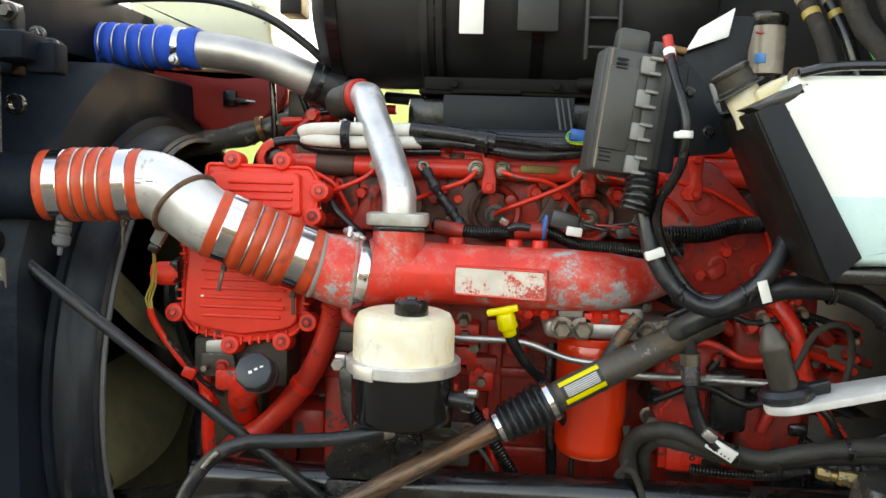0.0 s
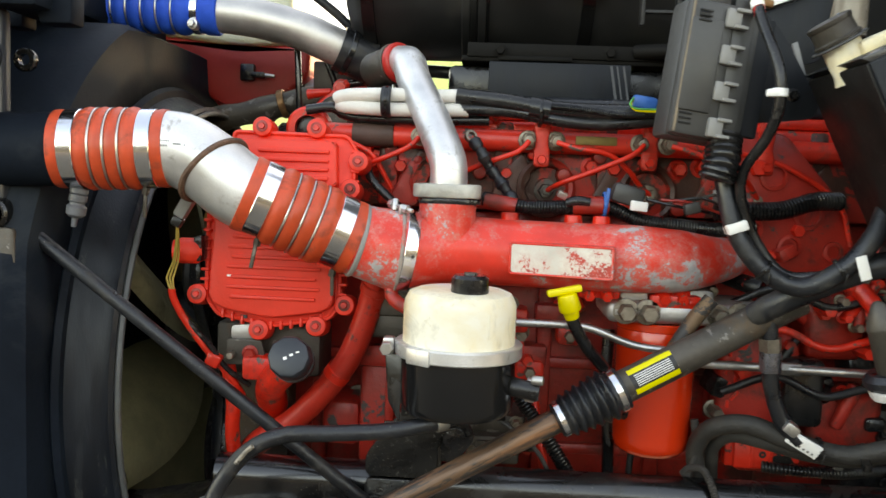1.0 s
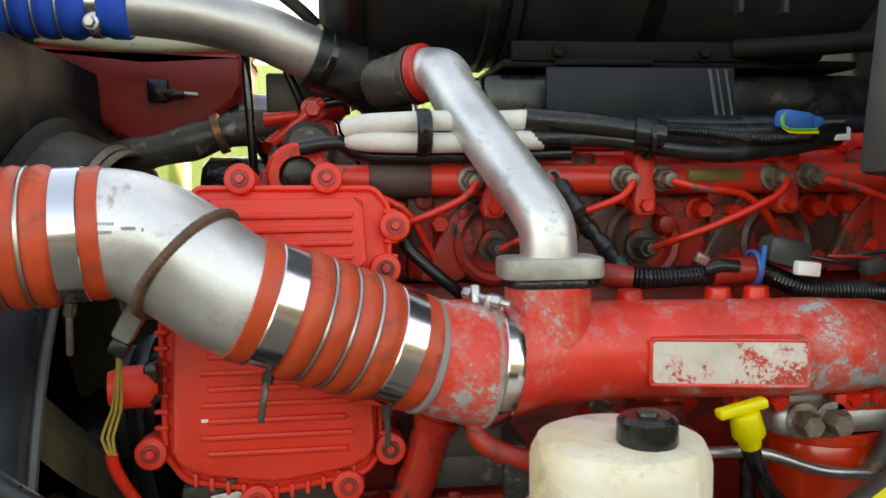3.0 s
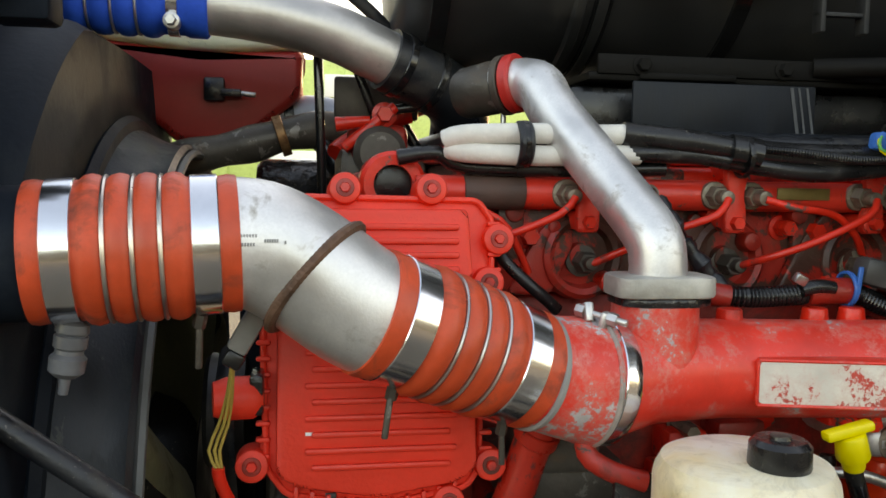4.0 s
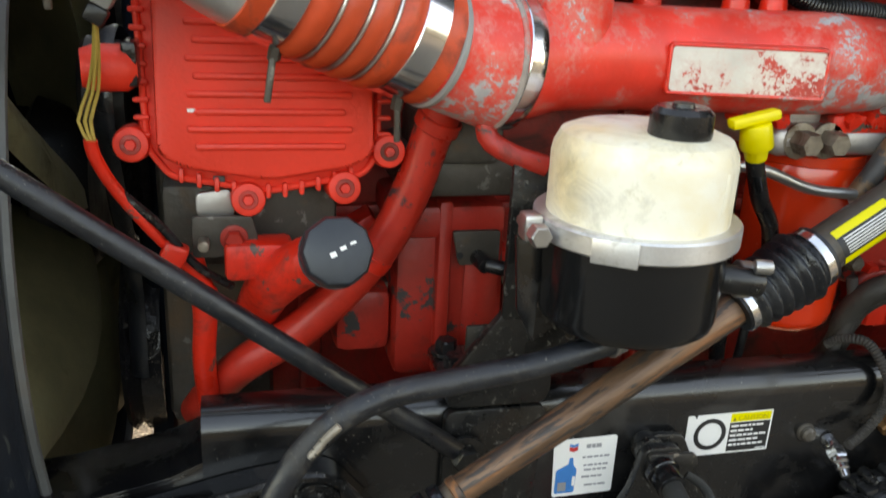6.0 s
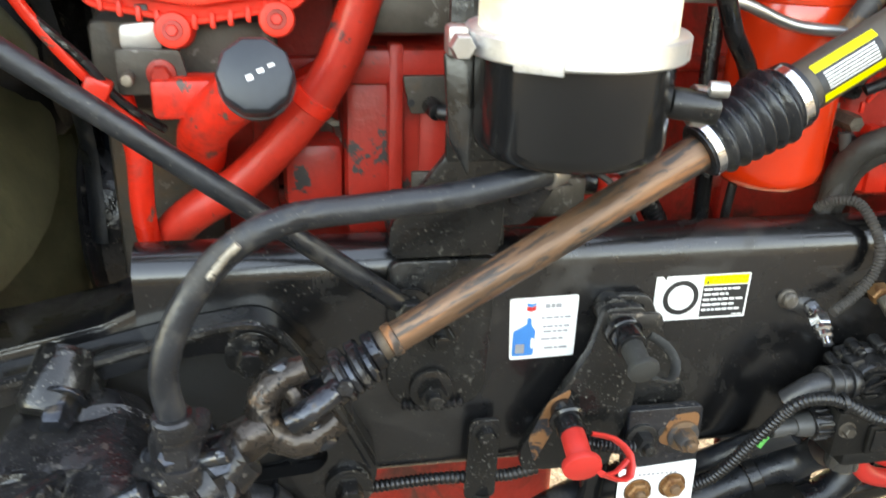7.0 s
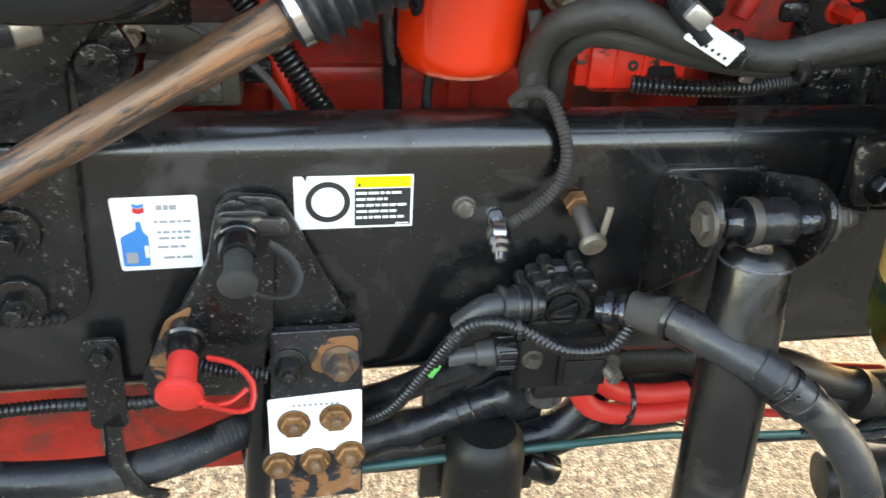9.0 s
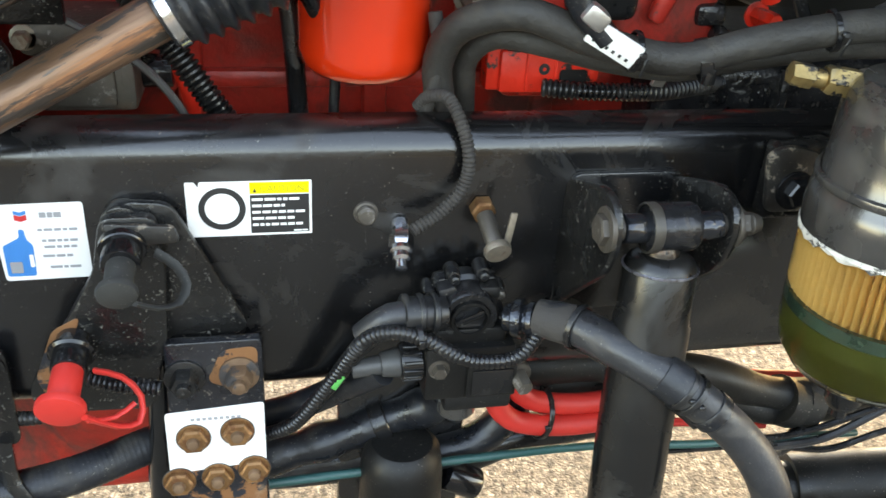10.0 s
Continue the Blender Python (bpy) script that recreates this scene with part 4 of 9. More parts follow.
def shock():
    t = thing("shock_absorber", (0.45, -0.10, 0.45), "dusty black shock absorber hung from a rail bracket", "shock absorber")
    for x in (0.392, 0.489):
        ear = prism(rounded([(0.0, 0.962), (-0.075, 0.988), (-0.104, 0.983), (-0.114, 0.960), (-0.100, 0.922), (0.0, 0.832)], 0.014), 0.008, Matrix.Translation((x, 0, 0)) @ Matrix(((0, 0, 1, 0), (1, 0, 0, 0), (0, 1, 0, 0), (0, 0, 0, 1))), 0.0025)
        part("ear", ear, M_bracket, t)
    part("back_plate", prism(rounded([(0.396, 0.968), (0.500, 0.968), (0.500, 0.832), (0.390, 0.832)], 0.01), 0.006, facing(-0.0005), 0.0015), M_frame, t)
    y, z = -0.096, 0.9605
    pin = rod((0.386, y, z), (0.512, y, z), 0.0092)
    hexa((0.393, y, z), (0.384, y, z), 0.0125, 0.003, pin)
    hexa((0.496, y, z), (0.509, y, z), 0.0125, 0.003, pin)
    rod((0.511, y, z), (0.521, y, z), 0.0095, 0.007, bm=pin)
    part("pin", pin, M_tube, t, "greasy steel cross pin")
    eye = lathe([(0.010, 0), (0.0175, 0), (0.0192, 0.003), (0.0192, 0.037), (0.0175, 0.040), (0.010, 0.040)], axis((0.424, y, z), (0.49, y, z)), 32, closed=True)
    part("eye", eye, surface("dark_greased_eye_steel", (0.030, 0.030, 0.032), 0.24, 0.6, vary=0.4, scale=40, bump=0.3, dirt=0.3, dirt_colour=(0.10, 0.075, 0.05)), t)
    part("eye_sleeve", ring((0.4235, y, z), (0.432, y, z), 0.0186, 0.0200, 32, 0.0005), M_cone_stop, t)
    part("bush", ring((0.404, y, z), (0.486, y, z), 0.0090, 0.0118, 28, 0.002), M_wetsteel, t)
    top, low = Vector((0.4410, y - 0.002, z - 0.018)), Vector((0.4300, -0.165, 0.345))
    part("neck", rod(top + Vector((0, 0, 0.006)), top.lerp(low, 0.02), 0.012, 0.016), M_yoke, t)
    b = lathe([(0, 0), (0.020, 0), (0.0255, 0.003), (0.0290, 0.010), (0.0295, 0.05), (0.0312, 0.06), (0.0312, 0.6), (0, 0.6)], axis(top.lerp(low, 0.006), low), 36)
    part("dust_tube", b, surface("dust_filmed_black_tube", (0.008, 0.0078, 0.0075), 0.26, vary=0.4, scale=9, bump=0.1, dirt=0.32, dirt_colour=(0.030, 0.026, 0.022), dirt_scale=8), t)
    part("collar", ring(top.lerp(low, 0.022), top.lerp(low, 0.026), 0.0288, 0.0303, 36, 0.0008), M_oldsteel, t)
    return t


def rail_fittings():
    t = thing("air_fitting", (0.247, -0.02, 0.91), "bright steel air fitting screwed into the rail", "fitting")
    b = rod((0.249, 0.0, 0.924), (0.248, -0.018, 0.919), 0.0085)
    hexa((0.248, -0.016, 0.920), (0.246, -0.028, 0.915), 0.0105, 0, b)
    part("elbow", b, M_steel, t)
    b = lathe([(0, 0), (0.009, 0), (0.0095, 0.004), (0.007, 0.006), (0.0075, 0.011), (0.005, 0.013), (0.005, 0.02), (0, 0.021)], axis((0.2462, -0.027, 0.9155), (0.2435, -0.052, 0.900)), 18)
    part("nipple", b, M_steel, t)
    u = thing("drain_cock", (0.325, -0.03, 0.895), "brass and steel drain cock with a flat lever", "valve")
    part("nut", hexa((0.319, 0, 0.938), (0.319, -0.012, 0.936), 0.011), M_rustbolt, u)
    part("stem", rod((0.319, -0.012, 0.936), (0.324, -0.040, 0.917), 0.0075), M_tube, u)
    part("knob", lathe([(0, 0), (0.011, 0), (0.012, 0.003), (0.011, 0.007), (0, 0.008)], axis((0.324, -0.039, 0.918), (0.3265, -0.064, 0.907)), 20), M_nut, u)
    part("lever", box((0.006, 0.003, 0.042), Matrix.Translation((0.334, -0.038, 0.928)) @ pose(0, 0, 0, 0, 8, 0), 0.001), M_nut, u)
    w = thing("filter_bracket", (0.585, -0.02, 0.93), "scraped black angle bracket bolted to the rail", "bracket")
    part("plate", prism(rounded([(0.575, 0.995), (0.635, 1.0), (0.635, 0.925), (0.575, 0.925)], 0.006), 0.020, facing(-0.001), 0.003), M_bracket, w)
    part("upright", block((0.622, -0.03, 0.97), (0.66, -0.018, 1.04), 0.003), M_eardust, w)
    part("wrap", prism(rounded([(0.562, 0.992), (0.585, 0.999), (0.615, 0.990), (0.620, 0.955), (0.612, 0.935), (0.572, 0.935)], 0.010), 0.008, facing(-0.021), 0.003), M_eardust, w, "scuffed flat plate over the bracket")
    part("bolt", hexa((0.595, -0.029, 0.957), (0.595, -0.042, 0.957), 0.0125, 0.003), M_black, w)
    return t


brake_loop()
bolt_block()
hanger()
air_valve()
shock()
rail_fittings()




def fuel_separator():
    """The clear bowl with pleated element, beside the rail."""
    t = thing("fuel_filter", (0.626, -0.136, 0.80), "fuel filter with clear bowl and amber pleated element", "filter")
    a = axis((0.626, -0.136, 0.842), (0.614, -0.136, 1.09))
    cap = lathe([(0, 0.245), (0.055, 0.245), (0.063, 0.235), (0.067, 0.20), (0.070, 0.165), (0.074, 0.160), (0.076, 0.145), (0.076, 0.128), (0.060, 0.128), (0, 0.128)], a, 48)
    part("head", cap, M_smoke, t, "scuffed smoky clear cover")
    rim = lathe([(0.070, 0.1225), (0.0762, 0.1225), (0.0768, 0.1255), (0.0755, 0.128), (0.070, 0.128)], a, 96, closed=True)
    rnd = random.Random(8)
    for v in rim.verts:
        v.co.z += rnd.uniform(-0.0022, 0.0022)
    part("seal_ring", rim, surface("crusted_pale_seal", (0.55, 0.52, 0.46), 0.7, vary=0.3, scale=60, bump=0.5, chips=0.42, chip_colour=(0.06, 0.055, 0.05), chip_scale=70), t, "pale crusted seal")
    part("head_band", lathe([(0.0705, 0.165), (0.0735, 0.166), (0.0745, 0.169), (0.0735, 0.172), (0.0702, 0.173)], a, 48, closed=True), M_smoke, t)
    bowl = lathe([(0.069, 0.128), (0.075, 0.126), (0.075, 0.04), (0.072, 0.02), (0.062, 0.004), (0.03, -0.004), (0, -0.004), (0, 0.002), (0.058, 0.008), (0.068, 0.024), (0.071, 0.04)], a, 48, closed=False)
    ob = part("bowl", bowl, M_bowl, t, "clear amber plastic bowl")
    ob.visible_shadow = False
    b = bmesh.new()
    n = 60
    prof = []
    for i in range(n * 2):
        r = 0.064 if i % 2 else 0.050
        ang = math.tau * i / (n * 2)
        prof.append((r * math.cos(ang), r * math.sin(ang)))
    low = [b.verts.new((x, y, 0.045)) for x, y in prof]
    top = [b.verts.new((x, y, 0.127)) for x, y in prof]
    for i in range(len(prof)):
        j = (i + 1) % len(prof)
        b.faces.new((low[i], low[j], top[j], top[i]))
    b.faces.new(low)
    b.faces.new(top[::-1])
    b.transform(a)
    part("pleated_element", b, surface("amber_filter_paper", (0.50, 0.30, 0.10), 0.7, vary=0.15, bump=0.1), t, "amber pleated paper element", angle=10)
    part("fuel", lathe([(0, 0.003), (0.057, 0.009), (0.067, 0.025), (0.070, 0.04), (0.0705, 0.055), (0, 0.055)], a, 48), M_green_fuel, t, "dark green fuel in the bowl")
    part("lower_band", lathe([(0.0625, 0.042), (0.0695, 0.042), (0.0695, 0.066), (0.0625, 0.066)], a, 40, closed=True), M_darkfuel, t)
    d = lathe([(0, 0), (0.008, 0), (0.009, -0.010), (0.014, -0.012), (0.015, -0.024), (0.012, -0.030), (0.006, -0.032), (0.006, -0.042), (0, -0.042)], a @ Matrix.Translation((-0.020, -0.01, 0)), 20)
    part("drain_knob", d, M_loom, t)
    part("drain_stem", rod(a @ Vector((-0.020, -0.01, 0.002)), a @ Vector((-0.020, -0.01, -0.012)), 0.0095), M_brass, t)
    pipe = hexa((0.615, -0.105, 1.070), (0.572, -0.098, 1.074), 0.0135)
    part("inlet_nut", pipe, M_zinc, t)
    b = hexa((0.570, -0.097, 1.074), (0.546, -0.093, 1.077), 0.0115)
    rod((0.546, -0.093, 1.077), (0.536, -0.091, 1.078), 0.0075, bm=b)
    hexa((0.536, -0.091, 1.078), (0.520, -0.088, 1.080), 0.0095, 0, b)
    part("brass_union", b, M_brass, t)
    return t


fuel_separator()


# ---------------------------------------------------------------- hoses and cables low down
hose("corrugated_cable", [(0.270, 0.055, 1.008), (0.277, 0.04, 1.022), (0.290, 0.015, 1.026), (0.301, -0.010, 0.995), (0.299, -0.014, 0.965), (0.280, -0.018, 0.942), (0.256, -0.024, 0.929)], 0.0050, M_wrap, "thin grey armoured cable looped over the rail", "cable", ripple=0.12, pitch=0.0036)
ah = thing("air_hose", (0.46, -0.14, 0.62), "thick dusty black air hose curving down from valve", "hose")
part("hose_body", sweep([(0.365, -0.064, 0.861), (0.385, -0.08, 0.864), (0.416, -0.118, 0.860), (0.462, -0.15, 0.838), (0.509, -0.165, 0.798), (0.536, -0.18, 0.755), (0.547, -0.19, 0.70), (0.55, -0.19, 0.62)], 0.0165, 20), M_dusthose, ah)
for k, (p, q) in enumerate((((0.440, -0.136, 0.851), (0.458, -0.148, 0.841)), ((0.475, -0.155, 0.829), (0.483, -0.158, 0.822)))):
    part("tape_band", ring(p, q, 0.0162, 0.0178, 24, 0.0006), M_rubber, ah)
part("end_wrap", sweep([(0.360, -0.060, 0.861), (0.372, -0.070, 0.862), (0.386, -0.081, 0.8635)], lambda k: 0.0158 + 0.002 * k, 18), M_wrap, ah, "dusty tape at the hose end")
zip_tie(ah, (0.388, -0.083, 0.8635), (0.6, -0.75, 0), 0.0185)
zip_tie(ah, (0.462, -0.15, 0.838), (0.75, -0.3, -0.55), 0.0172)
zip_tie(ah, (0.455, -0.146, 0.842), (0.75, -0.3, -0.5), 0.0172)
part("second_line", sweep([(0.385, -0.074, 0.846), (0.416, -0.108, 0.840), (0.455, -0.140, 0.822), (0.475, -0.148, 0.806)], 0.006, 10), M_loom, ah)
vl = thing("valve_loom", (0.24, -0.05, 0.71), "thin corrugated loom clipped under the valve", "cable")
part("loom", sweep([(0.362, -0.066, 0.853), (0.350, -0.075, 0.842), (0.335, -0.080, 0.834), (0.310, -0.080, 0.833), (0.290, -0.078, 0.838), (0.260, -0.068, 0.852), (0.234, -0.064, 0.857), (0.212, -0.055, 0.843), (0.185, -0.042, 0.792), (0.155, -0.03, 0.743), (0.12, -0.01, 0.715)], 0.0062, 12, ripple=0.08, pitch=0.0042), M_loom, vl)
part("second_line", sweep([(0.262, -0.058, 0.848), (0.236, -0.052, 0.848), (0.216, -0.045, 0.832), (0.190, -0.034, 0.785), (0.160, -0.022, 0.740), (0.13, 0.0, 0.712)], 0.0055, 10), M_loom, vl)
zip_tie(vl, (0.258, -0.066, 0.852), (1, 0, 0.1), 0.009)
part("green_mark", box((0.005, 0.002, 0.015), Matrix.Translation((0.1925, -0.0500, 0.800)) @ pose(0, 0, 0, 0, 32, 0), 0.0006), M_greenwire, vl, "bright green tape mark")
part("rust_tab", box((0.014, 0.006, 0.022), Matrix.Translation((0.222, -0.040, 0.845)) @ pose(0, 0, 0, 0, 30, 0), 0.002), M_rust, vl)
hose("lower_air_hose", [(0.232, -0.04, 0.802), (0.206, -0.02, 0.775), (0.167, 0.0, 0.742), (0.13, 0.015, 0.720), (0.05, 0.02, 0.70)], 0.0135, M_rubber, "black hose running under the rail")
lc = thing("low_hose", (-0.15, -0.02, 0.66), "thick black ribbed hose below the rail", "hose")
part("hose_body", sweep([(-0.42, -0.05, 0.80), (-0.305, -0.04, 0.774), (-0.267, -0.04, 0.734), (-0.202, -0.03, 0.699), (-0.112, -0.02, 0.684), (-0.043, 0.0, 0.680), (0.027, 0.03, 0.685), (0.12, 0.05, 0.70)], 0.0175, 16, ripple=0.012, pitch=0.005), M_rubber, lc)
part("joint", ring((-0.305, -0.04, 0.774), (-0.290, -0.04, 0.757), 0.018, 0.024, 24, 0.002), M_rubber, lc)
part("upper_loom", sweep([(-0.205, 0.0, 0.748), (-0.14, -0.002, 0.753), (-0.085, -0.008, 0.756), (-0.06, -0.012, 0.758), (-0.03, -0.014, 0.765)], 0.0060, 12, ripple=0.10, pitch=0.005), M_loom, lc)
hose("red_cable", [(0.338, 0.0, 0.79), (0.343, 0.0, 0.745), (0.368, 0.0, 0.702), (0.425, 0.0, 0.688), (0.495, 0.01, 0.686), (0.56, 0.075, 0.660), (0.66, 0.10, 0.638), (0.80, 0.10, 0.622)], 0.011, M_redplastic, "red battery cable slung below the rail", "cable", "battery cables")
hose("red_cable", [(0.353, 0.01, 0.79), (0.362, 0.01, 0.752), (0.388, 0.01, 0.718), (0.44, 0.01, 0.706), (0.505, 0.02, 0.704), (0.57, 0.09, 0.668), (0.66, 0.11, 0.646), (0.80, 0.11, 0.630)], 0.011, M_redplastic, "red battery cable slung below the rail", "cable", "battery cables")
st = rod((0.95, 0.26, 0.295), (1.9, 0.10, 0.40), 0.050)
rod((0.91, 0.265, 0.292), (0.96, 0.255, 0.296), 0.040, bm=st)
solo("axle_beam", st, M_plastic, "dark axle beam low behind the filter", "axle")
ct_ = thing("cable_ties", (0.42, 0.0, 0.69), "black ties round the red battery cables", "cable tie")
for p, d in (((0.400, 0.005, 0.704), (0.95, 0.1, -0.2)), ((0.470, 0.006, 0.698), (1.0, 0.1, -0.1))):
    zip_tie(ct_, p, d, 0.026)
tc = thing("taped_cable", (0.62, 0.03, 0.66), "black taped cable bundle below the rail", "cable")
part("loom_tube", sweep([(0.36, 0.03, 0.745), (0.474, 0.03, 0.738), (0.573, 0.03, 0.722), (0.662, 0.03, 0.687), (0.737, 0.03, 0.672), (0.85, 0.04, 0.665), (1.1, 0.05, 0.66)], lambda k: 0.020 + 0.0015 * math.sin(40 * k), 14), M_plastic, tc)
part("loom_tube", sweep([(0.40, 0.045, 0.715), (0.50, 0.04, 0.708), (0.601, 0.03, 0.688), (0.676, 0.03, 0.660), (0.745, 0.04, 0.646), (0.85, 0.05, 0.64)], lambda k: 0.016 + 0.0015 * math.sin(33 * k), 14), M_plastic, tc)
part("branch", sweep([(0.735, 0.03, 0.655), (0.725, 0.02, 0.630), (0.695, 0.01, 0.618), (0.668, 0.0, 0.626)], 0.010, 10), M_loom, tc)
for q, w in (((0.540, 0.03, 0.715), 0.030), ((0.700, 0.03, 0.668), 0.032), ((0.722, 0.03, 0.664), 0.030)):
    part("tape_band", sweep([Vector(q) - Vector((0.010, 0, -0.004)), Vector(q), Vector(q) + Vector((0.010, 0, -0.004))], w, 16, flat=0.9), M_plastic, tc)
tb = thing("taped_branch", (0.21, 0.03, 0.63), "black taped branch rising to the valve", "cable")
part("loom_tube", sweep([(0.02, 0.03, 0.640), (0.131, 0.03, 0.655), (0.201, 0.03, 0.673), (0.252, 0.03, 0.692), (0.292, 0.02, 0.712), (0.305, 0.0, 0.740)], lambda k: 0.0195 + 0.002 * math.sin(38 * k), 16), M_rubber, tb)
part("clamp", ring((0.236, 0.03, 0.686), (0.250, 0.03, 0.692), 0.018, 0.0235, 24, 0.001), M_loom, tb)
part("tab", block((0.258, 0.028, 0.640), (0.280, 0.036, 0.676), 0.002), M_bracket, tb)
part("tab_bolt", hexa((0.270, 0.028, 0.655), (0.270, 0.018, 0.655), 0.006, 0.0015), M_zinc, tb)
hose("black_hose", [(0.10, 0.05, 0.620), (0.228, 0.05, 0.628), (0.295, 0.03, 0.640), (0.343, 0.03, 0.652), (0.371, 0.03, 0.678), (0.386, 0.03, 0.713), (0.39, 0.03, 0.75)], 0.0185, M_rubber, "thick black hose curving up beside red cables")
hose("wiring_loom", [(0.02, 0.07, 0.605), (0.133, 0.065, 0.606), (0.228, 0.06, 0.610), (0.33, 0.06, 0.606), (0.40, 0.06, 0.628), (0.50, 0.06, 0.642)], 0.021, M_loom, "black taped wiring loom low under the rail", "cable")
hose("red_wire", [(0.42, 0.05, 0.636), (0.50, 0.05, 0.640), (0.60, 0.05, 0.632), (0.70, 0.05, 0.618)], 0.005, M_redplastic, "thin red wire beside the teal cable", "cable", segs=8)
hose("teal_cable", [(0.10, 0.0, 0.645), (0.198, 0.0, 0.650), (0.342, 0.0, 0.655), (0.464, 0.0, 0.656), (0.596, 0.0, 0.644), (0.80, 0.02, 0.62)], 0.0045, M_teal, "thin dark teal cable below the rail", "cable")
hose("thin_wire", [(0.54, 0.0, 0.64), (0.666, 0.0, 0.634), (0.749, 0.0, 0.618), (0.82, 0.0, 0.637), (0.95, 0.0, 0.66)], 0.004, M_loom, "thin black wire sagging below the rail", "cable", "sagging wires", segs=8)
hose("thin_wire", [(0.66, 0.0, 0.630), (0.737, 0.0, 0.634), (0.795, 0.0, 0.663), (0.84, 0.0, 0.69)], 0.005, M_dusthose, "thin black wire sagging below the rail", "cable", "sagging wires", segs=8)
hose("thin_wire", [(0.62, 0.0, 0.645), (0.70, 0.0, 0.645), (0.79, 0.0, 0.670), (0.90, 0.0, 0.71)], 0.004, M_loom, "thin black wire sagging below the rail", "cable", "sagging wires", segs=8)


def low_canister():
    t = thing("air_canister", (0.26, 0.02, 0.56), "black moulded canister hanging below the rail", "canister")
    part("housing", lathe([(0, 0.13), (0.030, 0.13), (0.038, 0.122), (0.041, 0.10), (0.043, 0.0), (0, 0.0)], axis((0.26, 0.0, 0.555), (0.26, 0.0, 0.7)), 28), M_plastic, t)
    part("outlet", rod((0.31, 0.02, 0.62), (0.345, 0.02, 0.60), 0.017), M_black, t)
    part("bracket", block((0.20, 0.035, 0.56), (0.33, 0.05, 0.76), 0.004), M_frame, t)
    return t


low_canister()


def cross_strut():
    b = sweep([(0.40, 0.05, 0.80), (0.395, 0.10, 0.70), (0.37, 0.18, 0.60), (0.36, 0.24, 0.45), (0.36, 0.28, 0.0)], 0.022, 12)
    return solo("spring_hanger", b, M_frame, "black steel strut going down beneath the rail", "strut")


cross_strut()


# ---------------------------------------------------------------- steering
def steering_shaft():
    t = thing("steering_shaft", (0.1, -0.06, 0.95), "rusty steering shaft with rubber boot and grey upper tube", "steering shaft")
    p0, p1 = Vector((-0.203, -0.083, 0.9555)), Vector((0.400, 0.0, 1.279))
    d = (p1 - p0).normalized()
    s = lambda k: p0 + d * k
    part_along("lower_shaft", [(0, 0), (0.0122, 0), (0.0130, 0.002), (0.0138, 0.06), (0.0150, 0.14), (0.0160, 0.24), (0.0163, 0.308), (0.0155, 0.31), (0, 0.31)], s(0.02), s(0.33), M_streak, t, "rust streaked lower shaft")
    part("sliding_collar", rod(s(-0.005), s(0.05), 0.0125), M_tube, t)
    part("rust_ring", ring(s(0.013), s(0.022), 0.012, 0.0146, 24, 0.002), M_streak, t)
    for i, k in enumerate((-0.035, -0.02, -0.005)):
        part("spline_ring", ring(s(k), s(k + 0.011), 0.010, 0.0195 - 0.0012 * i, 24, 0.002), M_wetsteel if i else M_greasy, t)
    prof = [(0.017, 0.0), (0.023, 0.001), (0.024, 0.012)]
    z = 0.012
    for i in range(6):
        r = 0.025 + 0.0012 * min(i, 5)
        prof += [(r, z + 0.002), (r + 0.0045, z + 0.005), (r + 0.0045, z + 0.007), (r, z + 0.0105)]
        z += 0.0115
    prof += [(0.029, z + 0.002), (0.029, z + 0.018), (0.022, z + 0.019)]
    boot = part("boot", lathe(prof, axis(s(0.318), s(0.5)), 32), M_rubber, t, "ribbed black rubber boot", angle=60)
    part("clamp", ring(s(0.321), s(0.329), 0.0235, 0.0255, 36, 0.0006), M_steel, boot, "thin bright steel clamp")
    part("clamp", ring(s(0.4035), s(0.4125), 0.0285, 0.0305, 36, 0.0006), M_steel, boot, "thin bright steel clamp")
    part("upper_tube", rod(s(0.40), s(0.685), 0.0225), M_tube, t, "scuffed grey upper tube")
    # yellow and black strip label, wrapped on the side that shows
    out = Vector((0.10, -0.93, 0.36))
    out = (out - d * out.dot(d)).normalized()
    up = d.cross(out) * -1
    up = up if up.z > 0 else -up
    for a0, a1, mt, nm, off in ((-48, 48, M_ink, "label_text", 0.0228), (26, 46, M_lblyel, "label_strip", 0.0232), (-46, -26, M_lblyel, "label_strip", 0.0232),
                                (-19, -16, M_label, "label_line", 0.0232), (-12, -9, M_label, "label_line", 0.0232), (-5, -2, M_label, "label_line", 0.0232), (2, 5, M_label, "label_line", 0.0232), (9, 12, M_label, "label_line", 0.0232), (16, 19, M_label, "label_line", 0.0232)):
        b = bmesh.new()
        k0, k1 = (0.428, 0.492) if nm != "label_line" else (0.434, 0.486)
        cols = [[b.verts.new(s(k) + (out * math.cos(radians(a)) + up * math.sin(radians(a))) * off) for k in (k0, k1)] for a in np.linspace(a0, a1, 8)]
        for u, v in zip(cols, cols[1:]):
            b.faces.new((u[0], u[1], v[1], v[0]))
        part(nm, b, mt, t)
    return t


def open_plate(outer, inner, depth, m):
    """A plate with a window: two outlines with as many points each."""
    b = bmesh.new()
    loops = [[b.verts.new(m @ Vector((x, y, z))) for x, y in pts] for pts, z in ((outer, 0), (outer, depth), (inner, depth), (inner, 0))]
    n = len(outer)
    for p, q in zip(loops, loops[1:] + loops[:1]):
        for i in range(n):
            b.faces.new((p[i], p[(i + 1) % n], q[(i + 1) % n], q[i]))
    bmesh.ops.bevel(b, geom=[k for k in b.edges if k.calc_face_angle(0) > 0.9], offset=0.002, segments=2, profile=0.5, affect="EDGES")
    return b


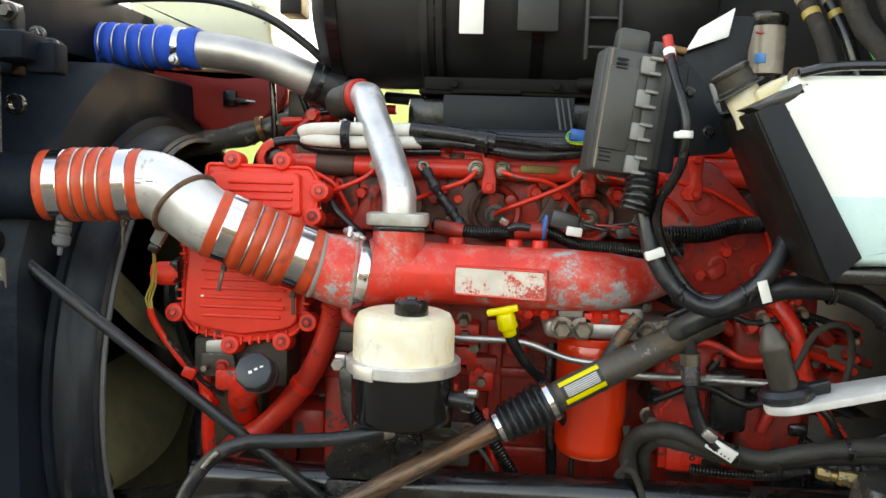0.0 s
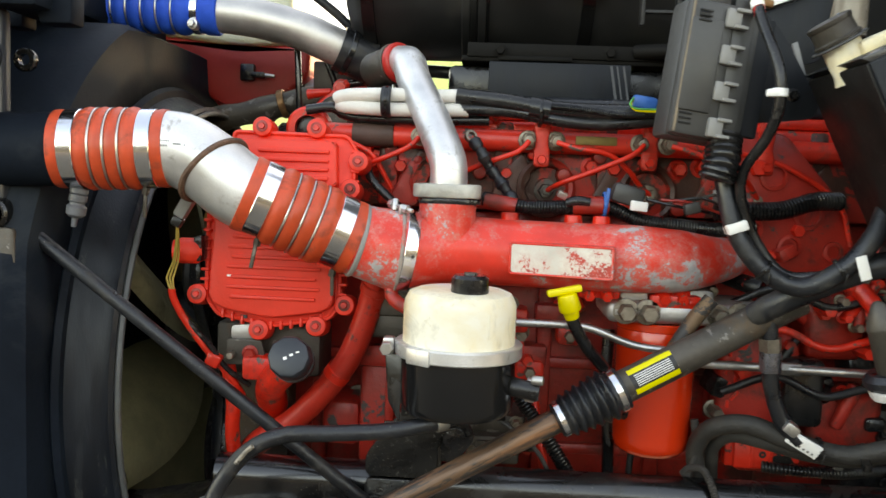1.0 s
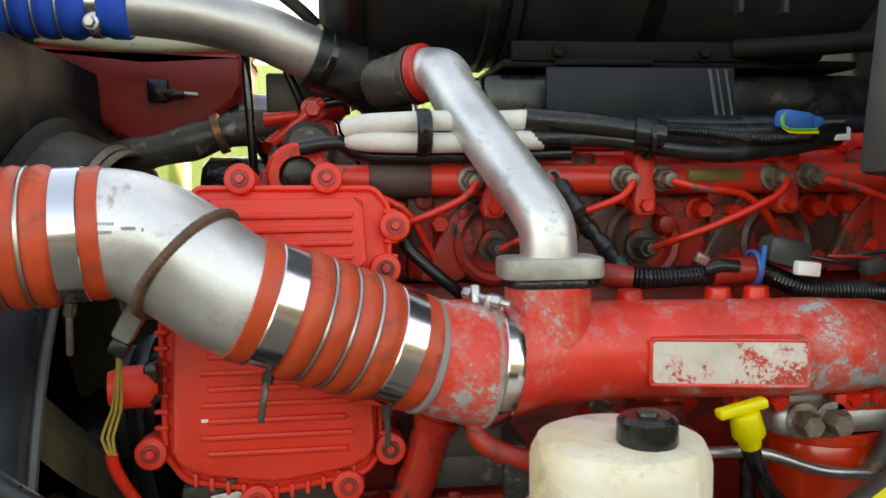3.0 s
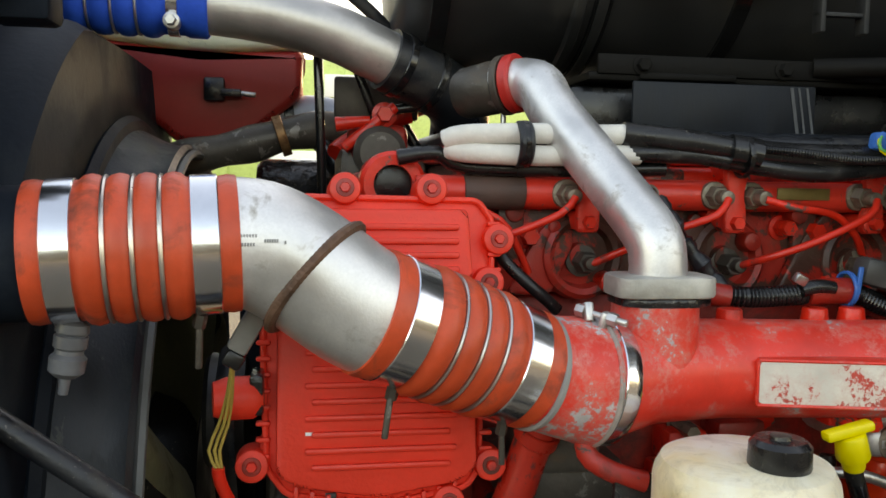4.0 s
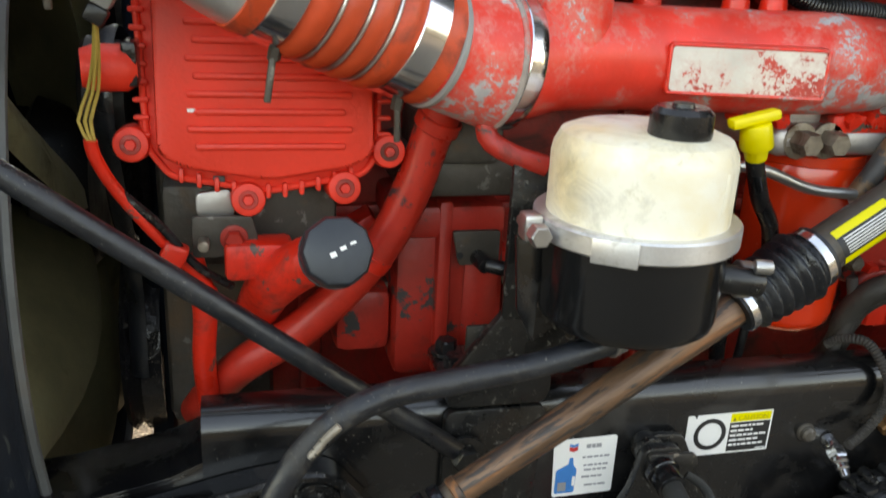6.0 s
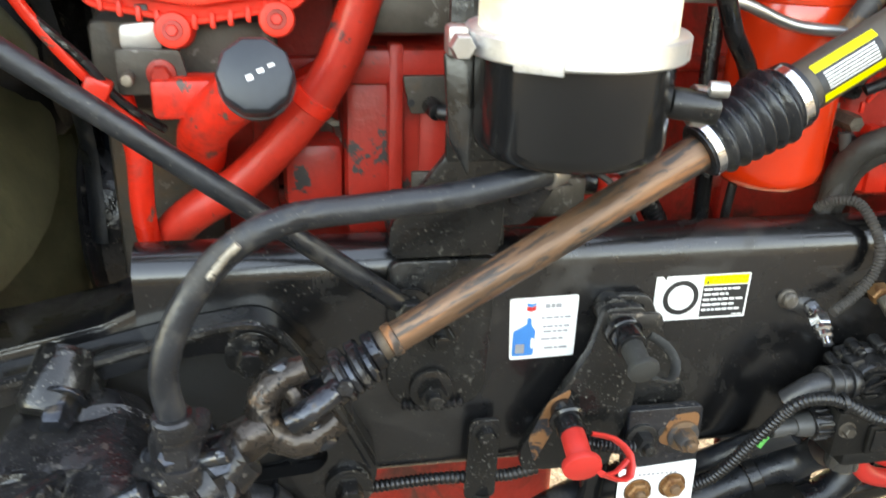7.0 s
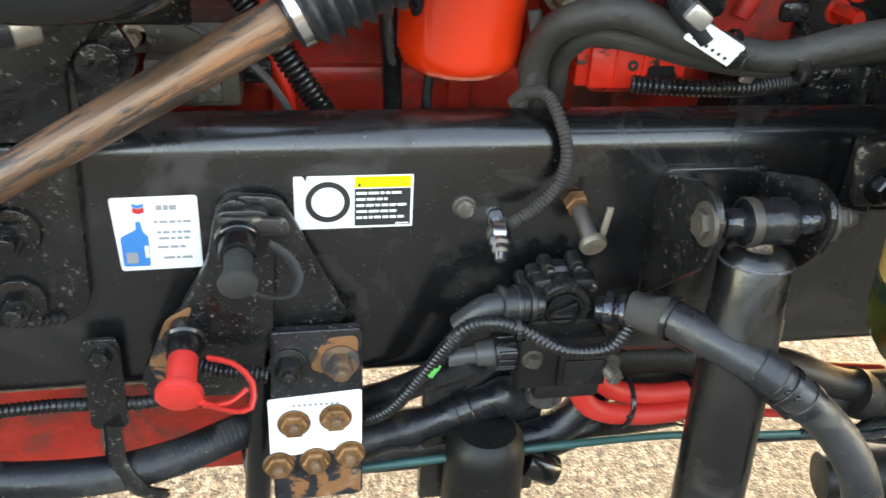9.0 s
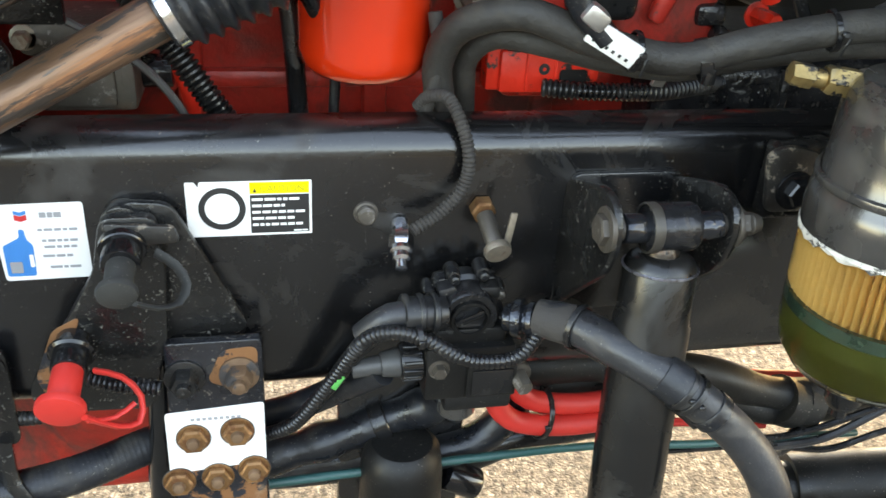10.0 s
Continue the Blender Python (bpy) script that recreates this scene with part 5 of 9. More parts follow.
def steering_gear():
    t = thing("steering_gear", (-0.40, -0.08, 0.68), "greasy black steering gear box bolted to the rail", "steering gear")
    part("mount_plate", open_plate(rounded([(-0.60, 0.90), (-0.44, 0.935), (-0.375, 0.951), (-0.290, 0.963), (-0.243, 0.905), (-0.192, 0.80), (-0.200, 0.765), (-0.60, 0.74)], 0.02), rounded([(-0.58, 0.875), (-0.44, 0.908), (-0.375, 0.925), (-0.322, 0.933), (-0.278, 0.888), (-0.238, 0.812), (-0.250, 0.795), (-0.58, 0.77)], 0.02), 0.026, facing(-0.002)), M_frame, t)
    # Thin dark sheet behind the window paints in the hollow's deep shade.
    part("hollow_shade_sheet", prism(rounded([(-0.575, 0.87), (-0.44, 0.902), (-0.33, 0.925), (-0.285, 0.885), (-0.245, 0.812), (-0.255, 0.80), (-0.575, 0.775)], 0.02), 0.002, facing(-0.0005), 0.0005, 1), M_cab, t, "thin dark sheet for the shade in the casting hollow")
    part("plate_rim", sweep([(-0.60, -0.030, 0.893), (-0.44, -0.030, 0.928), (-0.375, -0.030, 0.944), (-0.295, -0.030, 0.955), (-0.250, -0.030, 0.903), (-0.200, -0.030, 0.80)], 0.005, 8), M_bracket, t)
    for x, z in ((-0.303, 0.930), (-0.451, 0.905), (-0.222, 0.777)):
        b = rod((x, -0.002, z), (x, -0.036, z), 0.023)
        hexa((x, -0.034, z), (x, -0.054, z), 0.0135, 0.003, b)
        part("nut", b, M_bracket, t)
    b = lathe([(0, 0), (0.05, 0), (0.055, 0.006), (0.055, 0.035), (0.045, 0.045), (0.04, 0.13), (0.035, 0.14), (0, 0.14)], axis((-0.44, -0.03, 0.85), (-0.40, -0.16, 0.86)), 28)
    rod((-0.52, -0.10, 0.80), (-0.33, -0.13, 0.865), 0.045, 0.04, bevel=0.006, bm=b)
    block((-0.50, -0.13, 0.76), (-0.40, -0.03, 0.90), 0.015, bm=b)
    part("housing", b, M_greasy, t)
    b = lathe([(0, 0), (0.052, 0), (0.055, 0.004), (0.055, 0.014), (0.046, 0.018), (0.042, 0.03), (0.028, 0.034), (0.022, 0.052), (0, 0.052)], axis((-0.352, -0.128, 0.872), (-0.285, -0.118, 0.91)), 30)
    part("input_cover", b, M_greasy, t)
    for i in range(6):
        a = math.tau * i / 6
        m = axis((-0.350, -0.128, 0.873), (-0.285, -0.118, 0.91))
        p, q = m @ Vector((0.047 * math.cos(a), 0.047 * math.sin(a), 0.016)), m @ Vector((0.047 * math.cos(a), 0.047 * math.sin(a), 0.028))
        part("cover_bolt", hexa(p, q, 0.008, 0.0015), M_wetsteel, t)
    b = hexa((-0.352, -0.158, 0.915), (-0.352, -0.160, 0.945), 0.0145)
    rod((-0.352, -0.158, 0.90), (-0.352, -0.158, 0.92), 0.017, bm=b)
    ring((-0.352, -0.160, 0.945), (-0.352, -0.161, 0.962), 0.009, 0.0155, 22, 0.002, b)
    part("hose_union", b, M_greasy, t)
    # greased ports, plugs and ribs all over the housing
    rnd = random.Random(21)
    for i in range(46):
        x, z = rnd.uniform(-0.475, -0.315), rnd.uniform(0.79, 0.925)
        y = -0.150 - rnd.uniform(0, 0.022)
        at = Vector((x, y, z))
        way = Vector((rnd.uniform(-0.5, 0.9), rnd.uniform(-0.9, -0.3), rnd.uniform(-0.2, 0.8))).normalized()
        r = rnd.uniform(0.006, 0.014)
        k = i % 4
        if k == 0:
            part("port_plug", hexa(at + way * -0.03, at + way * 0.012, r, 0.002), M_wetsteel, t)
        elif k == 1:
            part("port_boss", rod(at + way * -0.04, at + way * 0.006, r * 1.35, r * 1.1, bevel=0.003), M_greasy, t)
        elif k == 2:
            part("housing_rib", box((0.045, 0.022, 0.010), Matrix.Translation(at + Vector((0, 0.012, 0))) @ pose(0, 0, 0, rnd.uniform(-30, 30), rnd.uniform(-40, 20), rnd.uniform(-20, 20)), 0.003), M_greasy, t)
        else:
            part("adjuster", rod(at + way * -0.03, at + way * 0.018, r * 0.5), M_wetsteel, t)
    side = axis((-0.405, -0.160, 0.848), (-0.395, -0.24, 0.872))
    part("side_cover", lathe([(0, 0), (0.040, 0), (0.043, 0.004), (0.043, 0.010), (0.030, 0.014), (0.016, 0.016), (0.014, 0.024), (0, 0.024)], side, 30), M_greasy, t)
    for i in range(7):
        a = math.tau * i / 7
        p, q = side @ Vector((0.036 * math.cos(a), 0.036 * math.sin(a), 0.008)), side @ Vector((0.036 * math.cos(a), 0.036 * math.sin(a), 0.019))
        part("cover_bolt", hexa(p, q, 0.0068, 0.0015), M_wetsteel, t)
    part("lock_nut", hexa(side @ Vector((0, 0, 0.022)), side @ Vector((0, 0, 0.032)), 0.010), M_wetsteel, t)
    part("ledge", sweep([(-0.52, -0.085, 0.862), (-0.47, -0.10, 0.856), (-0.43, -0.11, 0.862)], 0.012, 10, flat=0.5), M_wetsteel, t)
    part("foot_boss", rod((-0.452, -0.02, 0.940), (-0.466, -0.062, 0.900), 0.024, 0.027, bevel=0.008), M_bracket, t)
    part("foot_nut", hexa((-0.452, -0.060, 0.915), (-0.455, -0.085, 0.905), 0.0135, 0.003), M_wetsteel, t)
    part("end_drum", lathe([(0, 0), (0.040, 0), (0.046, 0.005), (0.046, 0.012), (0.040, 0.016), (0.040, 0.03), (0, 0.03)], axis((-0.465, -0.12, 0.845), (-0.475, -0.18, 0.875)), 30), M_greasy, t)
    for p, q in (((-0.405, -0.165, 0.885), (-0.375, -0.17, 0.905)), ((-0.43, -0.16, 0.825), (-0.395, -0.17, 0.845)), ((-0.375, -0.165, 0.845), (-0.35, -0.17, 0.862)), ((-0.33, -0.15, 0.82), (-0.29, -0.14, 0.80))):
        part("cap_screw", rod(p, q, 0.009), M_wetsteel, t)
    part("drag_pipe", rod((-0.34, -0.14, 0.83), (-0.24, -0.14, 0.775), 0.017), M_rubber, t)
    # universal joint: a dusty U fork on the gear, a greased one on the shaft, the cross between
    J = Vector((-0.264, -0.107, 0.924))
    d = Vector((0.862, 0.119, 0.463)).normalized()
    e1 = (Vector((0.47, -0.25, -0.85)) - d * d.dot(Vector((0.47, -0.25, -0.85)))).normalized()
    e2 = d.cross(e1)
    fork = [J + e1 * 0.025 + d * 0.020, J + e1 * 0.027 + d * 0.004, J + e1 * 0.023 - d * 0.018, J - d * 0.031, J - e1 * 0.023 - d * 0.018, J - e1 * 0.027 + d * 0.004, J - e1 * 0.025 + d * 0.020]
    yoke = part("yoke", sweep(fork, lambda k: 0.0105 + 0.004 * math.sin(math.pi * k), 14), M_yoke, t, "dusty brown forged fork")
    part("fork_stub", rod(J - d * 0.066, J - d * 0.026, 0.020, 0.017, bevel=0.004), M_yoke, yoke)
    for sgn in (-1, 1):
        part("bearing_cap", rod(J + e1 * 0.018 * sgn + d * 0.002, J + e1 * 0.040 * sgn + d * 0.002, 0.0105, bevel=0.002), M_wetsteel, yoke)
        arm = sweep([J + e2 * 0.024 * sgn - d * 0.010, J + e2 * 0.025 * sgn + d * 0.008, J + e2 * 0.019 * sgn + d * 0.026, J + e2 * 0.008 * sgn + d * 0.036], 0.0100, 12)
        part("yoke_arm", arm, M_wetsteel, yoke)
    cross = rod(J - e1 * 0.022, J + e1 * 0.022, 0.0080)
    rod(J - e2 * 0.026, J + e2 * 0.026, 0.0085, bm=cross)
    part("cross_pin", cross, M_yoke, yoke)
    part("hub", rod(J + d * 0.026, J + d * 0.058, 0.0175, 0.0150, bevel=0.004), M_greasy, yoke)
    for i in range(4):
        k = J + d * (0.036 + 0.008 * i)
        part("spline_ring", ring(k, k + d * 0.0075, 0.012, (0.0195, 0.0178, 0.0188, 0.0170)[i], 24, 0.002), M_wetsteel if i % 2 else M_greasy, yoke)
    part("pinch_bolt", hexa(J + d * 0.040 - e2 * 0.026, J + d * 0.040 + e2 * 0.026, 0.0065, 0.0), M_wetsteel, yoke)
    return t


steering_shaft()
steering_gear()
M_scuff = surface("worn_to_cord_patch", (0.30, 0.26, 0.21), 0.55, 0.3, vary=0.4, scale=80, bump=0.6, chips=0.4, chip_colour=(0.04, 0.035, 0.03), chip_scale=120)
t_hose = thing("power_steering_hose", (-0.25, -0.13, 0.96), "black rubber hose with a scuffed silver mark", "hose")
part("hose_body", sweep([(-0.060, -0.105, 1.119), (-0.077, -0.115, 1.116), (-0.138, -0.12, 1.103), (-0.207, -0.13, 1.099), (-0.267, -0.145, 1.098), (-0.309, -0.15, 1.077), (-0.340, -0.155, 1.037), (-0.355, -0.16, 0.995), (-0.352, -0.16, 0.955)], 0.0102), M_rubber, t_hose)
part("scuff_mark", sweep([(-0.299, -0.1635, 1.089), (-0.310, -0.1635, 1.078), (-0.319, -0.164, 1.066)], 0.0030, 8), M_scuff, t_hose, "pale scraped patch")
part("end_clamp", ring((-0.068, -0.109, 1.118), (-0.082, -0.1155, 1.1155), 0.011, 0.0135, 20, 0.001), M_zinc, t_hose)


def stay_rod():
    t = thing("stay_rod", (-0.4, -0.04, 0.96), "long black stay rod bracing the radiator", "rod")
    a, b_ = Vector((-0.655, -0.060, 1.347)), Vector((-0.165, -0.022, 0.960))
    part("bar", rod(a, b_, 0.0095), M_rubber, t)
    eye = ring((-0.662, -0.098, 1.352), (-0.662, -0.050, 1.352), 0.006, 0.021, 26, 0.003)
    part("eye", eye, M_bracket, t)
    part("eye_bolt", hexa((-0.662, -0.096, 1.352), (-0.662, -0.112, 1.352), 0.011, 0.002), M_bracket, t)
    part("lug", hexa(b_ + Vector((0.0, 0.0, 0.0)), b_ + Vector((0, -0.016, 0)), 0.014, 0.003), M_bracket, t)
    return t


stay_rod()


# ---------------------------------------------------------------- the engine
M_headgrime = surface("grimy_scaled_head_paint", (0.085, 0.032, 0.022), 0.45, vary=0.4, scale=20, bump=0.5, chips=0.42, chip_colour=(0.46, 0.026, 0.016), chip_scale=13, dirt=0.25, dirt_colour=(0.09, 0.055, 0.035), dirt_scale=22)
M_railred = surface("bright_red_rail_paint", (0.80, 0.038, 0.022), 0.40, vary=0.15, bump=0.25, dirt=0.2, dirt_colour=(0.22, 0.06, 0.04), dirt_scale=20, chips=0.06, chip_colour=(0.10, 0.075, 0.06), chip_scale=50)
# Chips and dirt are wear; the low base also carries shade round the pumps.
M_chippedred = surface("chipped_shade_darkened_red", (0.44, 0.024, 0.015), 0.42, chips=0.14, chip_colour=(0.045, 0.042, 0.04), chip_scale=24, bump=0.3, dirt=0.35, dirt_colour=(0.06, 0.022, 0.016), dirt_scale=16)


def engine():
    t = thing("engine", (0.1, 0.45, 0.50), "red painted diesel engine, oily low down", "engine")
    # block with ribbed side
    part("block", block((-0.40, 0.21, 0.86), (0.62, 0.74, 1.37), 0.012), M_red_dirty, t)
    for x in (-0.30, -0.12, 0.06, 0.24, 0.42):
        part("block_rib", block((x, 0.195, 0.90), (x + 0.025, 0.215, 1.34), 0.006), M_red_dirty, t)
    for z in (0.98, 1.12):
        part("block_rib", block((-0.39, 0.198, z), (0.60, 0.215, z + 0.018), 0.005), M_red_dirty, t)
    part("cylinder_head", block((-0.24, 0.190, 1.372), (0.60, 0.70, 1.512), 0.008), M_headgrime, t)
    part("head_ledge", block((-0.238, 0.180, 1.463), (0.598, 0.195, 1.511), 0.006, 3), M_red, t)
    for x in (-0.20, -0.02, 0.14, 0.30, 0.46):
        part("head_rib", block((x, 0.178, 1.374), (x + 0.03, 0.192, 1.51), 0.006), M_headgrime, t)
    b = block((-0.25, 0.185, 1.512), (0.60, 0.70, 1.530), 0.005)
    part("rocker_gasket_rail", b, M_red, t)
    b = block((-0.24, 0.20, 1.53), (0.58, 0.66, 1.552), 0.01, 3)
    part("rocker_cover", b, M_panel, t, "dark rocker cover")
    # oil pan
    b = block((-0.30, 0.16, 0.50), (0.06, 0.70, 0.86), 0.03, 3)
    block((-0.31, 0.15, 0.84), (0.07, 0.71, 0.862), 0.004, bm=b)
    part("oil_pan", b, M_red_dirty, t)
    # front gear case and its ribs
    b = block((-0.44, 0.17, 0.90), (-0.33, 0.72, 1.42), 0.014)
    block((-0.43, 0.10, 1.11), (-0.27, 0.20, 1.19), 0.008, bm=b)
    part("gear_case", b, M_tube, t, "bare grey gear case behind the control unit")
    part("pump_housing", block((-0.21, 0.11, 0.975), (-0.135, 0.24, 1.135), 0.01), M_chippedred, t)
    part("pump_rib", block((-0.17, 0.098, 0.98), (-0.155, 0.12, 1.17), 0.005), M_chippedred, t)
    part("pump_flange", block((-0.215, 0.10, 1.13), (-0.10, 0.24, 1.165), 0.008), M_chippedred, t)
    part("pump_barrel", rod((-0.12, 0.14, 0.97), (-0.12, 0.14, 1.15), 0.035, 0.028), M_chippedred, t)
    part("pump_base", block((-0.27, 0.12, 1.0), (-0.21, 0.24, 1.07), 0.012), M_chippedred, t)
    b = block((-0.215, 0.07, 1.18), (-0.09, 0.2, 1.225), 0.012)
    block((-0.20, 0.06, 1.215), (-0.12, 0.16, 1.26), 0.01, bm=b)
    part("front_bracket", b, M_tube, t, "bare grey casting behind the reservoir")
    part("sensor_plate", prism(rounded([(-0.158, 1.142), (-0.109, 1.142), (-0.109, 1.108), (-0.150, 1.106)], 0.004), 0.006, facing(0.094), 0.001), M_tube, t, "brown steel sensor plate")
    sb = rod((-0.132, 0.088, 1.115), (-0.128, 0.066, 1.113), 0.0085)
    rod((-0.128, 0.070, 1.113), (-0.104, 0.060, 1.110), 0.0075, bm=sb)
    part("sensor", sb, M_loom, t)
    # Black disc painted for the shaded hole in the sensor plate.
    part("plate_hole_disc", rod((-0.150, 0.0885, 1.117), (-0.150, 0.0872, 1.117), 0.0035, segs=14, bevel=0), M_ink, t)
    part("front_boss", lathe([(0.020, 0), (0.030, 0), (0.034, 0.004), (0.034, 0.04), (0.020, 0.04)], axis((-0.312, 0.165, 1.488), (-0.312, 0.22, 1.488)), 32, closed=True), M_red, t)
    part("boss_plug", rod((-0.312, 0.19, 1.488), (-0.312, 0.175, 1.488), 0.0198, segs=24), M_loom, t)
    part("boss_seat", block((-0.36, 0.20, 1.40), (-0.25, 0.34, 1.50), 0.02), M_red_dirty, t)
    # cast pads, studs and grimy bosses between the pockets
    rnd = random.Random(11)
    for k in range(16):
        x, z = -0.22 + 0.045 * k + rnd.uniform(-0.01, 0.01), rnd.choice((1.385, 1.43, 1.445, 1.46))
        r = rnd.uniform(0.006, 0.013)
        part("cast_boss", rod((x, 0.192, z), (x, 0.165 + rnd.uniform(0, 0.012), z), r * 1.2, r, bevel=0.003), M_red_dirty if k % 3 else M_red, t)
    for k in range(5):
        x = -0.19 + k * 0.155
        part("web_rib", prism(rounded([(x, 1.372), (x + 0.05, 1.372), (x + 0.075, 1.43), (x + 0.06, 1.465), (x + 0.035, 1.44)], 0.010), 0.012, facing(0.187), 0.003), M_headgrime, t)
    for x, z, w in ((-0.30, 1.36, 0.03), (0.02, 1.20, 0.05), (0.11, 1.18, 0.04), (-0.02, 1.15, 0.035), (0.05, 1.12, 0.045), (0.60, 1.18, 0.05), (0.56, 1.22, 0.04)):
        part("side_boss", block((x - w / 2, 0.165, z - w * 0.4), (x + w / 2, 0.215, z + w * 0.4), 0.008), M_red, t)
        part("side_bolt", hexa((x, 0.168, z), (x, 0.152, z), 0.009, 0.002), M_nut, t)
    # rear housing that slopes down past the last port
    b = prism(rounded([(0.335, 1.505), (0.415, 1.505), (0.50, 1.41), (0.525, 1.33), (0.50, 1.24), (0.335, 1.30)], 0.015), 0.05, facing(0.20), 0.006)
    part("rear_housing", b, M_chippedred, t)
    for x, z, r in ((0.40, 1.44, 0.016), (0.455, 1.385, 0.018), (0.43, 1.335, 0.013), (0.495, 1.33, 0.010), (0.37, 1.36, 0.014)):
        part("cast_pocket", lathe([(r + 0.006, 0.0), (r + 0.005, 0.003), (r, 0.004), (r * 0.9, -0.004), (0, -0.004)], axis((x, 0.149, z), (x, 0.1, z)), 20), M_red_dirty, t)
    part("rear_housing_edge", sweep([(0.335, 0.147, 1.475), (0.415, 0.147, 1.455), (0.495, 0.147, 1.405), (0.52, 0.147, 1.34)], 0.004, 8), M_red, t)
    # ports and nuts
    for x, z in ((-0.105, 1.408), (0.062, 1.405), (0.219, 1.402), (0.379, 1.403)):
        b = lathe([(0.048, -0.004), (0.046, 0.008), (0.041, 0.012), (0.035, 0.009), (0.030, -0.010), (0.016, -0.012), (0.014, 0.004), (0, 0.004)], axis((x, 0.185, z + 0.005), (x + 0.01, 0.1, z + 0.008)), 28)
        p = part("injector_pocket", b, M_headgrime, t)
        b = hexa((x, 0.184, z), (x, 0.158, z), 0.012, 0.003)
        rod((x, 0.16, z), (x, 0.146, z), 0.007, segs=14, bm=b)
        part("injector_nut", b, M_nut if x > 0.1 else M_tube, p)
    for i, (x, z, r) in enumerate(((-0.21, 1.442, 0.012), (-0.165, 1.435, 0.010), (-0.03, 1.44, 0.008), (0.00, 1.43, 0.009), (0.13, 1.445, 0.010), (0.165, 1.442, 0.010), (0.30, 1.45, 0.011), (0.335, 1.40, 0.010), (0.375, 1.452, 0.013), (0.265, 1.445, 0.011), (0.44, 1.36, 0.010), (0.40, 1.32, 0.010), (0.115, 1.515, 0.008), (0.30, 1.515, 0.008), (-0.02, 1.515, 0.008))):
        y = 0.150 if x > 0.34 else 0.178
        part("head_bolt", hexa((x, y + 0.012, z), (x, y - 0.012, z), r, 0.003), M_red, t)
    # lower side: plugs, plates and a plain black block
    for lo, hi in (((0.33, 0.12, 1.05), (0.45, 0.21, 1.21)), ((0.455, 0.12, 1.17), (0.54, 0.21, 1.27)), ((0.47, 0.13, 1.03), (0.58, 0.21, 1.12))):
        part("side_cover", block(lo, hi, 0.012, 3), M_chippedred if lo[0] < 0.4 else M_red_dirty, t)
    part("black_side_block", block((0.415, 0.085, 1.075), (0.475, 0.14, 1.175), 0.01, 3), M_loom, t, "plain black block on the engine side")
    for i in range(7):
        part("raised_mark", box((0.005, 0.004, 0.012 + 0.003 * (i % 3)), Matrix.Translation((0.345 + 0.010 * (i % 2), 0.119, 1.175 - 0.013 * i)) @ pose(0, 0, 0, 0, 20 * (i % 3), 0), 0.001), M_red, t)
    b = block((0.362, 0.115, 0.995), (0.452, 0.20, 1.048), 0.008)
    block((0.375, 0.105, 1.0), (0.39, 0.12, 1.045), 0.003, bm=b)
    block((0.44, 0.125, 1.005), (0.475, 0.18, 1.03), 0.005, bm=b)
    part("lift_pump", b, M_chippedred, t, "chipped red pump body")
    for x, z in ((0.36, 1.19), (0.43, 1.19), (0.36, 1.07), (0.43, 1.07), (0.47, 1.25), (0.53, 1.19), (0.41, 1.28), (0.36, 1.28), (0.46, 1.285)):
        part("cover_bolt", hexa((x, 0.13, z), (x, 0.075 if x > 0.455 else 0.108, z), 0.010, 0.002), M_red, t)
    # cast arms, tubes and studs crowded at the rear of the block
    rnd = random.Random(5)
    for i in range(58):
        x, z = rnd.uniform(0.31, 0.66), rnd.uniform(1.04, 1.33)
        y = 0.150 - rnd.uniform(0.0, 0.045)
        r = rnd.uniform(0.007, 0.016)
        way = Vector((rnd.uniform(-1, 1), rnd.uniform(-0.4, 0.2), rnd.uniform(-1, 1))).normalized()
        at = Vector((x, y, z))
        mt = (M_chippedred, M_red, M_red_dirty, M_loom, M_chippedred, M_greasy)[i % 6]
        if i % 3 == 0:
            part("cast_arm", rod(at - way * 0.03, at + way * rnd.uniform(0.02, 0.05), r, r * 0.8, 14, 0.004), mt, t)
        elif i % 3 == 1:
            part("stud", hexa((x, y + 0.03, z), (x, y - 0.008, z), r * 0.75, 0.002), M_nut if i % 2 else M_red, t)
        else:
            part("cast_lump", box((r * 3.2, 0.05, r * 2.2), Matrix.Translation(at + Vector((0, 0.03, 0))) @ pose(0, 0, 0, rnd.uniform(-15, 15), rnd.uniform(-60, 60), rnd.uniform(-20, 20)), 0.006), mt, t)
    for k, (z0, mt) in enumerate(((1.30, M_loom), (1.17, M_rubber), (1.24, M_red))):
        part("rear_tube", sweep([(0.33, 0.10, z0 - 0.05), (0.40, 0.085, z0 - 0.02), (0.47, 0.08, z0 - 0.045), (0.55, 0.085, z0 - 0.03), (0.64, 0.10, z0 - 0.06)], 0.006, 10), mt, t)
    # the front lower side: pump lines and cast webs
    for i in range(26):
        x, z = rnd.uniform(-0.30, 0.16), rnd.uniform(1.00, 1.25)
        y = 0.19 - rnd.uniform(0.0, 0.03)
        r = rnd.uniform(0.008, 0.017)
        mt = (M_red_dirty, M_chippedred, M_red, M_greasy)[i % 4]
        if i % 2:
            part("stud", hexa((x, y + 0.03, z), (x, y - 0.012, z), r * 0.7, 0.002), M_nut if i % 4 == 1 else M_red, t)
        else:
            part("cast_lump", box((r * 3.5, 0.05, r * 2.2), Matrix.Translation((x, y + 0.02, z)) @ pose(0, 0, 0, 0, rnd.choice((0, 90, 30, -30)), 0), 0.005), mt, t)
    for i in range(9):
        a = math.tau * i / 9 + 0.3
        at = Vector((0.520 + 0.030 * math.cos(a), 0.085, 1.262 + 0.036 * math.sin(a)))
